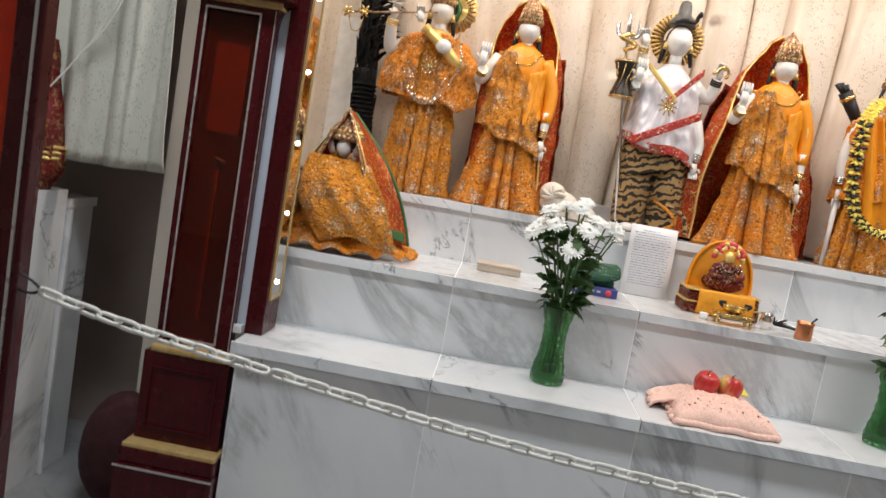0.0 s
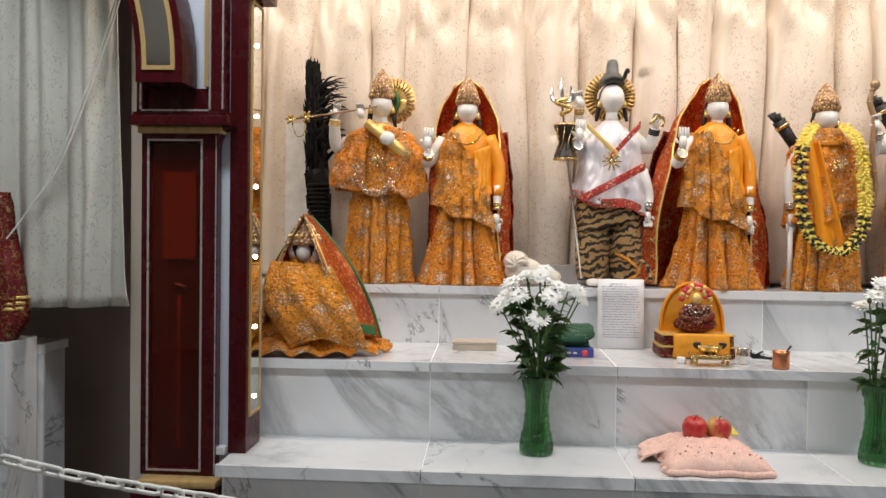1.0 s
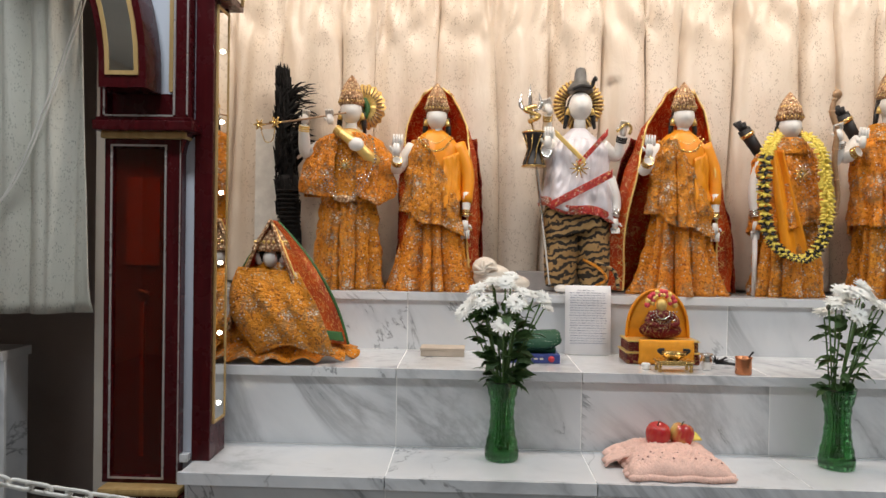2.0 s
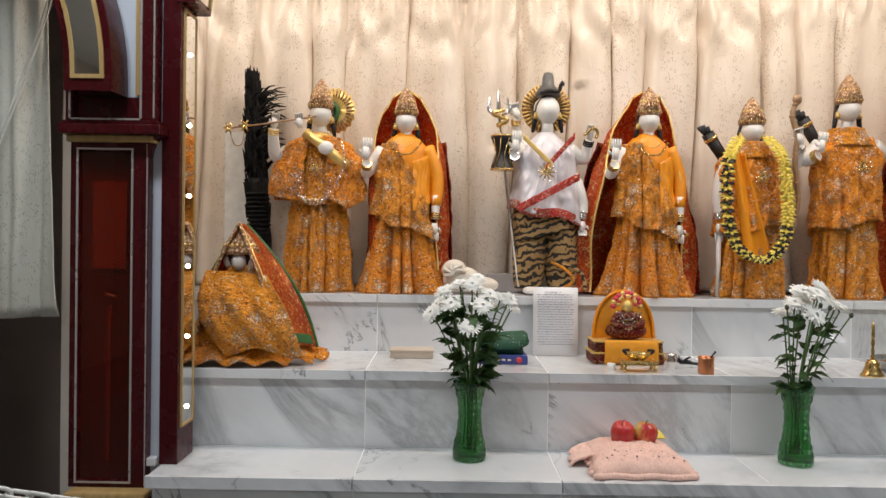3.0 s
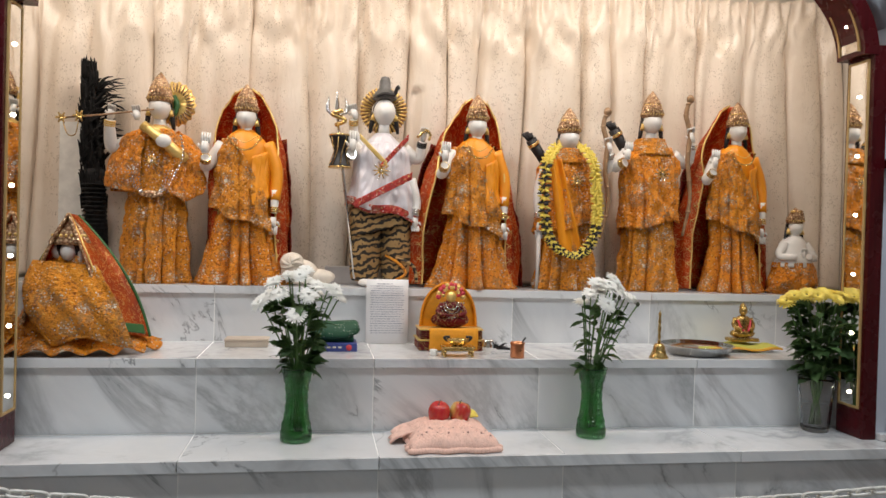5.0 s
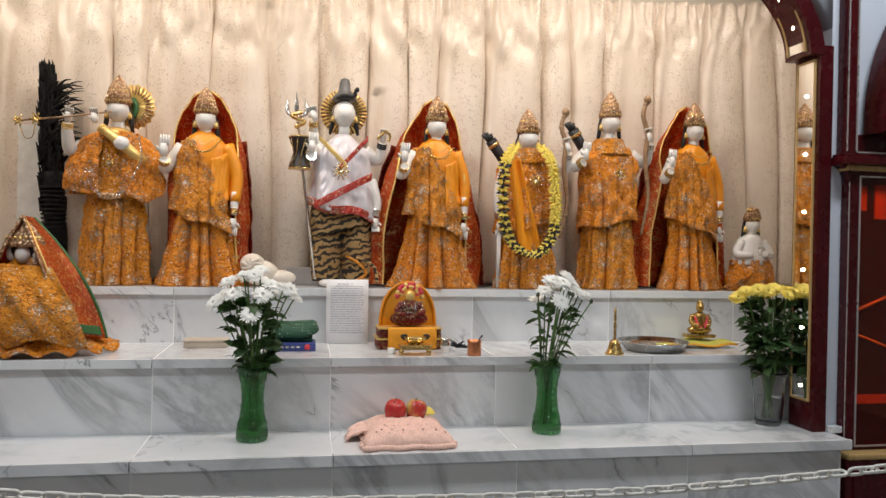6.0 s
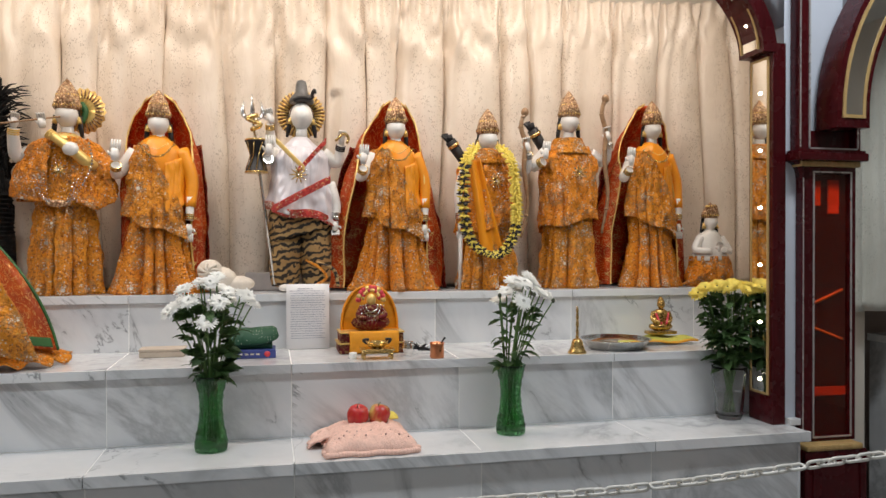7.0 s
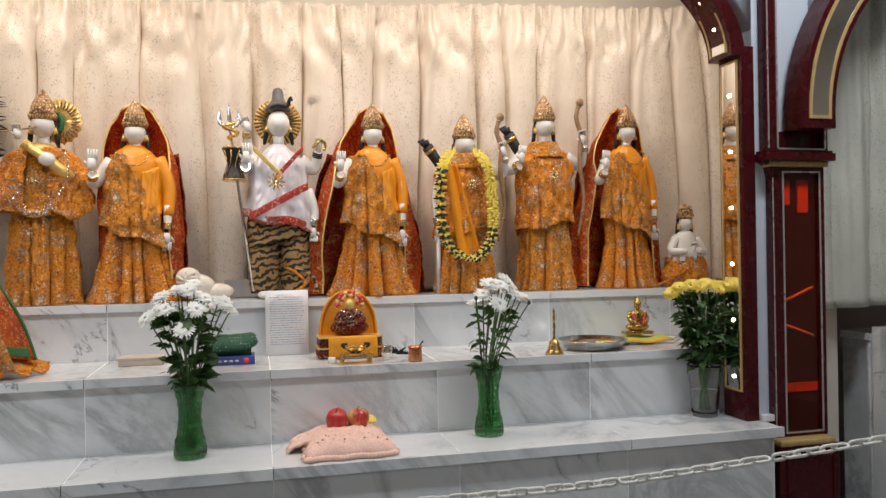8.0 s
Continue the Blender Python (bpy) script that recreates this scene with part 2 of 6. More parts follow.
# ---- building helpers ----


def to_mesh(name, bm, mats, smooth=False):
    me = bpy.data.meshes.new(name)
    bmesh.ops.recalc_face_normals(bm, faces=bm.faces)
    if smooth:
        for f in bm.faces:
            f.smooth = True
    bm.to_mesh(me)
    bm.free()
    for m in mats if isinstance(mats, (list, tuple)) else [mats]:
        me.materials.append(m)
    return me


WORLD = {}  # world poses of parts that are not built in world places


def part(name, bm, mat, parent, label="", smooth=False):
    """One mesh, built in world places, under a thing or under a part of it."""
    ob = new(name, to_mesh(name, bm, mat, smooth))
    ob.parent = parent
    if parent.parent is None:
        ob.matrix_parent_inverse = Matrix.Translation(-parent.location)
    else:
        ob.matrix_parent_inverse = WORLD.get(parent.name, Matrix()).inverted()
    return tagged(ob, label)


def thing(name, at, label, category, group="", kind=""):
    ob = new(name)
    ob.location = at
    ob.empty_display_size = 0.05
    return tagged(ob, label, category, group, kind)


def single(name, bm, mats, at, label, category, group="", kind="", smooth=False, turn=0.0):
    """A thing that is one mesh; its geometry is built round its own base."""
    ob = new(name, to_mesh(name, bm, mats, smooth))
    ob.matrix_world = Matrix.Translation(at) @ Matrix.Rotation(turn, 4, "Z")
    return tagged(ob, label, category, group, kind)


def box(bm, x0, x1, y0, y1, z0, z1, bevel=0.0, mat=0):
    vs = [bm.verts.new((x, y, z)) for z in (z0, z1) for y in (y0, y1) for x in (x0, x1)]
    fs = [bm.faces.new([vs[i] for i in q]) for q in ((0, 2, 3, 1), (4, 5, 7, 6), (0, 1, 5, 4), (2, 6, 7, 3), (0, 4, 6, 2), (1, 3, 7, 5))]
    for f in fs:
        f.material_index = mat
    if bevel:
        es = list({e for f in fs for e in f.edges})
        r = bmesh.ops.bevel(bm, geom=es, offset=bevel, segments=2, affect="EDGES", profile=0.6)
        for f in r["faces"]:
            f.material_index = mat
    return bm


def boxed(*a, **k):
    return box(bmesh.new(), *a, **k)


def rings(bm, loops, mat=0, closed=True, cap0=True, cap1=True):
    """Skin a list of loops of points."""
    vl = [[bm.verts.new(p) for p in lp] for lp in loops]
    n = len(vl[0])
    for a, b in zip(vl, vl[1:]):
        for i in range(n if closed else n - 1):
            j = (i + 1) % n
            f = bm.faces.new((a[i], a[j], b[j], b[i]))
            f.material_index, f.smooth = mat, True
    if closed:
        for flag, lp in ((cap0, vl[0]), (cap1, vl[-1])):
            if flag:
                f = bm.faces.new(lp)
                f.material_index = mat
    return vl


def lathe(bm, profile, c=(0, 0, 0), n=20, mat=0, sx=1.0, sy=1.0):
    loops = [[(c[0] + sx * r * math.cos(2 * math.pi * i / n), c[1] + sy * r * math.sin(2 * math.pi * i / n), c[2] + z) for i in range(n)] for r, z in profile]
    rings(bm, loops, mat)
    return bm


def tube(bm, pts, radii, n=8, mat=0, flat=1.0):
    """A bent rod through pts."""
    pts = [Vector(p) for p in pts]
    if not isinstance(radii, (list, tuple)):
        radii = [radii] * len(pts)
    side = None
    loops = []
    for i, p in enumerate(pts):
        d = (pts[min(i + 1, len(pts) - 1)] - pts[max(i - 1, 0)]).normalized()
        if side is None:
            side = d.orthogonal().normalized()
        side = (side - d * side.dot(d)).normalized()
        up = d.cross(side)
        r = radii[i]
        loops.append([p + side * r * math.cos(2 * math.pi * k / n) + up * r * flat * math.sin(2 * math.pi * k / n) for k in range(n)])
    rings(bm, loops, mat)
    return bm


def smooth_path(pts, n=6):
    """Catmull-Rom points through pts."""
    pts = [Vector(p) for p in pts]
    q = [2 * pts[0] - pts[1]] + pts + [2 * pts[-1] - pts[-2]]
    out = []
    for i in range(1, len(q) - 2):
        a, b, c, d = q[i - 1:i + 3]
        for k in range(n):
            t = k / n
            out.append(0.5 * (2 * b + (c - a) * t + (2 * a - 5 * b + 4 * c - d) * t * t + (3 * b - a - 3 * c + d) * t ** 3))
    out.append(pts[-1])
    return out


def blob(bm, c, r, mat=0, n=12, m=8):
    """An ellipsoid."""
    rx, ry, rz = r if isinstance(r, (list, tuple)) else (r, r, r)
    loops = []
    for j in range(m + 1):
        a = math.pi * min(max(j / m, 0.03), 0.97)
        loops.append([(c[0] + rx * math.sin(a) * math.cos(2 * math.pi * i / n), c[1] + ry * math.sin(a) * math.sin(2 * math.pi * i / n), c[2] - rz * math.cos(a)) for i in range(n)])
    rings(bm, loops, mat)
    return bm


def sheet(bm, f, nu, nv, mat=0, thick=0.004):
    """A cloth of some thickness; f(u, v) gives its points for u, v in 0..1."""
    g = [[Vector(f(i / nu, j / nv)) for i in range(nu + 1)] for j in range(nv + 1)]
    nor = [[None] * (nu + 1) for _ in range(nv + 1)]
    for j in range(nv + 1):
        for i in range(nu + 1):
            du = g[j][min(i + 1, nu)] - g[j][max(i - 1, 0)]
            dv = g[min(j + 1, nv)][i] - g[max(j - 1, 0)][i]
            c = du.cross(dv)
            nor[j][i] = c.normalized() if c.length > 1e-9 else Vector((0, -1, 0))
    front = [[bm.verts.new(g[j][i] + nor[j][i] * thick / 2) for i in range(nu + 1)] for j in range(nv + 1)]
    back = [[bm.verts.new(g[j][i] - nor[j][i] * thick / 2) for i in range(nu + 1)] for j in range(nv + 1)]

    def quad(a, b, c, d):
        fc = bm.faces.new((a, b, c, d))
        fc.material_index, fc.smooth = mat, True
    for j in range(nv):
        for i in range(nu):
            quad(front[j][i], front[j][i + 1], front[j + 1][i + 1], front[j + 1][i])
            quad(back[j][i], back[j + 1][i], back[j + 1][i + 1], back[j][i + 1])
    for i in range(nu):
        quad(front[0][i], back[0][i], back[0][i + 1], front[0][i + 1])
        quad(front[nv][i], front[nv][i + 1], back[nv][i + 1], back[nv][i])
    for j in range(nv):
        quad(front[j][0], front[j + 1][0], back[j + 1][0], back[j][0])
        quad(front[j][nu], back[j][nu], back[j + 1][nu], front[j + 1][nu])
    return bm


def lerp(a, b, t):
    return a + (b - a) * t


def keyed(keys, z):
    """Linear interpolation in a list of (z, values...), smoothed."""
    if z <= keys[0][0]:
        return keys[0][1:]
    for a, b in zip(keys, keys[1:]):
        if z <= b[0]:
            t = (z - a[0]) / (b[0] - a[0])
            t = t * t * (3 - 2 * t) * 0.5 + t * 0.5
            return tuple(lerp(p, q, t) for p, q in zip(a[1:], b[1:]))
    return keys[-1][1:]


# ---- the hall ----
XC = 0.81                      # middle of the altar
T1, T2, T3 = 0.716, 0.971, 1.190  # heights of the three marble tiers
HALL = (-3.6, 5.2, -4.2, 3.45, 3.2)


def hall():
    x0, x1, y0, y1, h = HALL
    single("floor", boxed(x0 - 0.15, x1 + 0.15, y0 - 0.15, y1 + 0.15, -0.12, 0), FLOOR_STONE, (0, 0, 0), "pale marble tiled hall floor", "floor", kind="structure")
    single("ceiling", boxed(x0, x1, y0, y1, h, h + 0.1), CEILING, (0, 0, 0), "plain white ceiling of the hall", "ceiling", kind="structure")
    single("wall_north", boxed(x0, x1, y1, y1 + 0.15, 0, h), WALL_HALL, (0, 0, 0), "cream wall behind the altar curtain", "wall", kind="structure")
    single("wall_south", boxed(x0, x1, y0 - 0.15, y0, 0, h), WALL_HALL, (0, 0, 0), "cream painted hall wall", "wall", kind="structure")
    single("wall_west", boxed(x0 - 0.15, x0, y0, y1, 0, h), WALL_HALL, (0, 0, 0), "cream painted hall wall", "wall", kind="structure")
    single("wall_east", boxed(x1, x1 + 0.15, y0, y1, 0, h), WALL_HALL, (0, 0, 0), "cream painted hall wall", "wall", kind="structure")


hall()

# dimensions of the arch screen, as distances from the middle
POST_IN, POST_OUT = 1.437, 1.492
SCREEN_Y = 2.20


def arch_z(d, a, b, base):
    return base + b * math.sqrt(max(0.0, 1 - (d / a) ** 2))


def screen_wall():
    """Pale blue wall with the great arched opening and two narrow side openings."""
    h = HALL[4]
    y0, y1 = SCREEN_Y, SCREEN_Y + 0.12
    bm = bmesh.new()
    for s in (-1, 1):
        a, b = sorted((XC + s * POST_OUT, XC + s * 1.745))
        box(bm, a, b, y0, y1, 0, h)
        a, b = sorted((XC + s * 3.055, XC + s * 3.6))
        box(bm, a, b, y0, y1, 0, h)
        # wall over the round-headed side opening
        loops = []
        for i in range(25):
            d = lerp(1.745, 3.055, i / 24)
            x, z = XC + s * d, 1.86 + math.sqrt(max(0.0, 0.68 ** 2 - (d - 2.40) ** 2))
            loops.append([(x, y0, z), (x, y0, h), (x, y1, h), (x, y1, z)])
        rings(bm, loops)
    # head of the great arch
    n = 40
    lo, hi = [], []
    for i in range(n + 1):
        d = lerp(-POST_OUT, POST_OUT, i / n)
        lo.append((XC + d, arch_z(d, 1.50, 0.66, 2.13)))
        hi.append((XC + d, h))
    loops = []
    for (xa, za), (xb, zb) in zip(lo, hi):
        loops.append([(xa, y0, za), (xb, y0, zb), (xb, y1, zb), (xa, y1, za)])
    rings(bm, loops)
    single("wall_screen", bm, WALL_BLUE, (0, 0, 0), "pale blue screen wall with an arched opening", "wall", kind="structure")


def arch_frame():
    """Mahogany posts and arch with mirrored, gilt-edged inner faces and a row of bulbs."""
    y0, y1 = SCREEN_Y - 0.012, SCREEN_Y + 0.13
    root = thing("arch_frame", (XC, SCREEN_Y, T1), "mahogany altar arch with mirrored inner faces and bulbs", "arch")
    for s in (-1, 1):
        a, b = sorted((XC + s * POST_IN, XC + s * POST_OUT))
        post = part("post", boxed(a, b, y0, y1, T1, 2.13, 0.003), MAHOGANY, root)
        xm = XC + s * POST_IN
        f = -s * 0.004
        a, b = sorted((xm, xm + f))
        part("mirror_strip", boxed(a, b, y0 + 0.028, y1 - 0.022, T1 + 0.115, 2.075), MIRROR, post, "narrow mirror strip")
        for ya, yb in ((y0 + 0.020, y0 + 0.028), (y1 - 0.022, y1 - 0.014)):
            a, b = sorted((xm, xm + f * 1.6))
            part("gilt_edge", boxed(a, b, ya, yb, T1 + 0.107, 2.083), GOLD_WOOD, post, "gilt edging")
        for za, zb in ((T1 + 0.107, T1 + 0.115), (2.075, 2.083)):
            part("gilt_edge", boxed(a, b, y0 + 0.028, y1 - 0.022, za, zb), GOLD_WOOD, post, "gilt edging")
        for k in range(6):
            bm = bmesh.new()
            blob(bm, (xm - s * 0.0055, SCREEN_Y + 0.056, 0.877 + 0.2155 * k), 0.0065, n=10, m=6)
            part("bulb", bm, BULB, post, "small glowing bulb", True)
    # the arch band
    n = 48

    def band(a0, b0, a1, b1, ya, yb, zb):
        loops = []
        for i in range(n + 1):
            th = math.pi * i / n
            c, sn = math.cos(th), math.sin(th)
            o = (XC - a1 * c, zb + b1 * sn)
            q = (XC - a0 * c, zb + b0 * sn)
            loops.append([(o[0], ya, o[1]), (q[0], ya, q[1]), (q[0], yb, q[1]), (o[0], yb, o[1])])
        bm = bmesh.new()
        rings(bm, loops)
        for fc in bm.faces:
            fc.smooth = False
        return bm
    part("arch_band", band(1.395, 0.60, 1.452, 0.655, y0 - 0.004, y1 + 0.004, 2.095), MAHOGANY, root)
    part("arch_mirror", band(1.392, 0.597, 1.396, 0.601, y0 + 0.028, y1 - 0.022, 2.112), MIRROR, root, "curved mirror strip")
    for ya, yb in ((y0 + 0.018, y0 + 0.028), (y1 - 0.022, y1 - 0.012)):
        part("gilt_edge", band(1.388, 0.593, 1.396, 0.601, ya, yb, 2.108), GOLD_WOOD, root, "gilt edging")
    for s in (-1, 1):
        for k in range(8):
            th = radians(9 + 10 * k)
            bm = bmesh.new()
            blob(bm, (XC + s * 1.3885 * math.cos(th), SCREEN_Y + 0.056, 2.112 + 0.5935 * math.sin(th)), 0.0065, n=10, m=6)
            part("bulb", bm, BULB, root, "small glowing bulb", True)


screen_wall()
arch_frame()


def pillar(s, off=0.0105, name="display_pillar"):
    """Mahogany half pillar: plinth, glazed tall door, cornice and an upper stile with silver lines."""
    X = lambda d: XC + off + s * d

    def bx(d0, d1, *r, **k):
        a, b = sorted((X(d0), X(d1)))
        return boxed(a, b, *r, **k)
    yb, yf = SCREEN_Y - 0.003, 2.160
    root = thing(name, (X(1.65), 2.18, 0), "mahogany pillar with a tall dark red glass door and gilt ledges", "pillar", "pillars beside the altar")
    part("lower_plinth", bx(1.492, 1.790, 2.050, yb, 0, 0.30, bevel=0.004), MAHOGANY, root)
    part("silver_line", bx(1.490, 1.793, 2.046, 2.050, 0.288, 0.294), SILVER_LINE, root, "thin silver line")
    part("plinth_ledge", bx(1.493, 1.785, 2.056, yb, 0.30, 0.345, bevel=0.006), MAHOGANY, root)
    part("gilt_ledge", bx(1.494, 1.778, 2.060, yb, 0.345, 0.360, bevel=0.004), GOLD_WOOD, root, "gold painted ledge")
    part("plinth", bx(1.505, 1.768, 2.110, yb, 0.360, 0.632, bevel=0.004), MAHOGANY, root)
    for d0, d1, za, zb in ((1.535, 1.542, 0.40, 0.592), (1.735, 1.742, 0.40, 0.592), (1.542, 1.735, 0.40, 0.407), (1.542, 1.735, 0.585, 0.592)):
        part("panel_moulding", bx(d0, d1, 2.104, 2.110, za, zb, bevel=0.002), MAHOGANY, root)
    part("gilt_ledge", bx(1.510, 1.748, 2.104, yb, 0.632, 0.654, bevel=0.008), GOLD_WOOD, root, "gold painted ledge")
    # door with stiles and rails round a glass
    bm = bmesh.new()
    for d0, d1, za, zb in ((1.530, 1.580, 0.654, 1.672), (1.735, 1.760, 0.654, 1.672), (1.580, 1.735, 0.654, 0.674), (1.580, 1.735, 1.648, 1.672)):
        a, b = sorted((X(d0), X(d1)))
        box(bm, a, b, yf, yb, za, zb, bevel=0.002)
    door = part("door", bm, MAHOGANY, root)
    part("back_panel", bx(1.580, 1.735, yb - 0.012, yb, 0.674, 1.648), RED_WOOD, root)
    # added shallow patches and slanting streaks that imitate reflections in the glass
    if s > 0:
        inside = ((1.585, 1.620, 1.53, 1.62), (1.655, 1.70, 1.50, 1.625), (1.585, 1.73, 1.235, 1.243), (1.585, 1.73, 0.82, 0.852))
        slants = ((1.59, 1.715, 1.165, 1.215), (1.59, 1.715, 1.075, 1.03))
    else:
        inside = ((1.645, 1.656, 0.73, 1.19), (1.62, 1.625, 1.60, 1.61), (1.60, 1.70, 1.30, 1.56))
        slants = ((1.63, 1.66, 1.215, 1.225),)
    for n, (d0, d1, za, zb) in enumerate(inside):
        part("reflection_lining", bx(d0, d1, yb - 0.020, yb - 0.0125, za, zb), (RED_WOOD if n == 2 else ORANGE_LINING_REFLECTION) if s > 0 else BROWN_REFLECTION, root, "coloured patch imitating a reflection in the glass")
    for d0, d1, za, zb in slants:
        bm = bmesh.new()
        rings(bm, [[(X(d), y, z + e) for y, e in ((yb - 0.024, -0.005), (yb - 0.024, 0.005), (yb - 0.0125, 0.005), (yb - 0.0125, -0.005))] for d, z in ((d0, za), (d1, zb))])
        part("reflection_slant", bm, ORANGE_LINING_REFLECTION if s > 0 else BROWN_REFLECTION, root, "slanting streak imitating a reflection in the glass")
    part("glass_pane", bx(1.582, 1.733, yf + 0.010, yf + 0.015, 0.676, 1.646), AMBER, door, "dark red glass with a gloss").visible_shadow = False
    for d0, d1, za, zb in ((1.574, 1.5795, 0.667, 1.656), (1.7355, 1.741, 0.667, 1.656), (1.5795, 1.7355, 0.667, 0.6725), (1.5795, 1.7355, 1.6505, 1.656)):
        part("silver_line", bx(d0, d1, yf - 0.004, yf, za, zb), SILVER_LINE, door, "thin silver line")
    part("silver_line", bx(1.532, 1.535, yf - 0.003, yf, 0.66, 1.668), SILVER_LINE, door, "thin silver line")
    # cornice on a gilt cove, with a small scrolled bracket on the altar's side
    part("cornice_cove", bx(1.512, 1.765, 2.140, yb, 1.672, 1.692, bevel=0.004), GOLD_WOOD, root, "dull gold cove")
    part("cornice", bx(1.482, 1.778, 2.114, yb, 1.692, 1.722, bevel=0.005), MAHOGANY, root)
    part("cornice_lip", bx(1.490, 1.772, 2.124, yb, 1.7225, 1.732, bevel=0.002), MAHOGANY, root)
    bm = bmesh.new()
    loops = []
    for k in range(9):
        a = 0.5 * math.pi * k / 8
        d, z = 1.530 - 0.040 * (1 - math.cos(a)), 1.632 + 0.059 * math.sin(a)
        loops.append([(X(1.5298), 2.150, z), (X(d - 0.0008), 2.150, z), (X(d - 0.0008), yb, z), (X(1.5298), yb, z)])
    rings(bm, loops)
    part("bracket", bm, MAHOGANY, root, "small curved bracket under the cornice")
    # upper stile and the shallow box beside it
    part("upper_stile", bx(1.506, 1.556, 2.150, yb, 1.7325, 3.0, bevel=0.003), MAHOGANY, root)
    part("outer_stile", bx(1.752, 1.772, 2.150, yb, 1.7325, 1.86, bevel=0.002), MAHOGANY, root)
    part("box_back", bx(1.556, 1.752, yb - 0.01, yb, 1.7325, 1.81), MAHOGANY, root)
    for d0, d1, za, zb in ((1.547, 1.553, 1.742, 3.0), (1.510, 1.514, 1.742, 3.0), (1.756, 1.761, 1.742, 1.838)):
        part("silver_line", bx(d0, d1, 2.146, 2.150, za, zb), SILVER_LINE, root, "thin silver line")
    part("silver_line", bx(1.553, 1.756, 2.146, 2.150, 1.737, 1.742), SILVER_LINE, root, "thin silver line")
    part("box_sill", bx(1.556, 1.752, 2.150, yb - 0.0102, 1.7325, 1.740), MAHOGANY, root)
    part("gilt_strip", bx(1.558, 1.578, yb - 0.02, yb, 1.815, 3.0), GOLD_WOOD, root, "gold painted strip")
    return root


def side_arch(s, off=0.0105):
    """Round mahogany arch over a side opening, its front inlaid with mirror between gilt edges."""
    cx = XC + off + s * 2.40
    root = thing("side_arch", (cx, 2.1, 1.806), "round mahogany arch with a mirrored gilt-edged face", "arch", "side arches")
    ya, yb = 2.065, SCREEN_Y - 0.024

    def band(r0, r1, y0, y1, side, zlow):
        """One half of the arch between two radii."""
        c = 0.0
        z0 = 1.86
        top = math.acos(c / ((r0 + r1) / 2))
        loops = []
        k = 20
        for i in range(k + 1):
            if i == 0:
                pts = [(-side * c + side * r, zlow) for r in (r0, r1)]
            else:
                th = top * (i - 1) / (k - 1)
                pts = [(-side * c + side * r * math.cos(th), z0 + r * math.sin(th)) for r in (r0, r1)]
            (xa, za), (xb, zb) = pts
            loops.append([(cx + xa, y0, za), (cx + xb, y0, zb), (cx + xb, y1, zb), (cx + xa, y1, za)])
        bm = bmesh.new()
        rings(bm, loops)
        for fc in bm.faces:
            fc.smooth = False
        return bm
    for side in (-1, 1):
        part("arch_band", band(0.665, 0.800, ya, yb, side, 1.806), MAHOGANY, root)
        part("mirror_strip", band(0.697, 0.768, ya - 0.003, ya, side, 1.852), MIRROR, root, "curved mirror strip")
        part("gilt_edge", band(0.685, 0.697, ya - 0.005, ya, side, 1.840), GOLD_WOOD, root, "gilt edging")
        part("gilt_edge", band(0.768, 0.780, ya - 0.005, ya, side, 1.840), GOLD_WOOD, root, "gilt edging")
        bm = bmesh.new()
        a, b = sorted((cx + side * 0.697, cx + side * 0.768))
        box(bm, a, b, ya - 0.005, ya, 1.840, 1.852)
        part("gilt_edge", bm, GOLD_WOOD, root, "gilt edging")


for s in (-1, 1):
    pillar(s)
    side_arch(s)


# ---- curtains ----
def curtain(name, x0, x1, y, z0, z1, mat, label, seed, pleats, amp, taper=0.6, flare=0.0):
    """A gathered curtain; the folds open downwards."""
    rnd = random.Random(seed)
    ph = [rnd.uniform(0, 6.28) for _ in range(6)]
    nu = int((x1 - x0) * 110)
    nv = 44
    L = x1 - x0

    def f(u, v):
        z = lerp(z0, z1, v)
        x = lerp(x0, x1 - flare * v ** 0.5, u)
        k = 2 * math.pi * pleats / L
        w = x + 0.030 * math.sin(5.1 * x + ph[0]) + 0.018 * math.sin(11 * x + ph[1])
        soft = 0.5 + 0.5 * math.sin(3.3 * x + ph[2]) * math.sin(1.7 * x + ph[1])
        s = 1.0 - 2.0 * abs(math.sin(0.5 * (k * w + ph[3]) + 0.25 * math.sin(2.2 * v + 9 * x))) ** 0.6
        fold = amp * (lerp(1.0, taper, v) * (0.45 + 0.55 * soft)) * s
        fold += 0.42 * amp * math.sin(2.3 * k * w + ph[4] + 1.5 * v) * (0.3 + 0.7 * v)
        fold += 0.010 * noise.noise((x * 7, z * 3, seed)) + 0.005 * noise.noise((x * 17, z * 9, seed + 3))
        # the hem swings a little
        z += 0.008 * math.sin(7 * x + ph[5]) * (1 - v)
        return (x + 0.25 * fold * math.cos(k * w), y + fold, z)
    bm = bmesh.new()
    sheet(bm, f, nu, nv, 0, 0.003)
    return single(name, bm, mat, (0, 0, 0), label, "curtain", smooth=True)


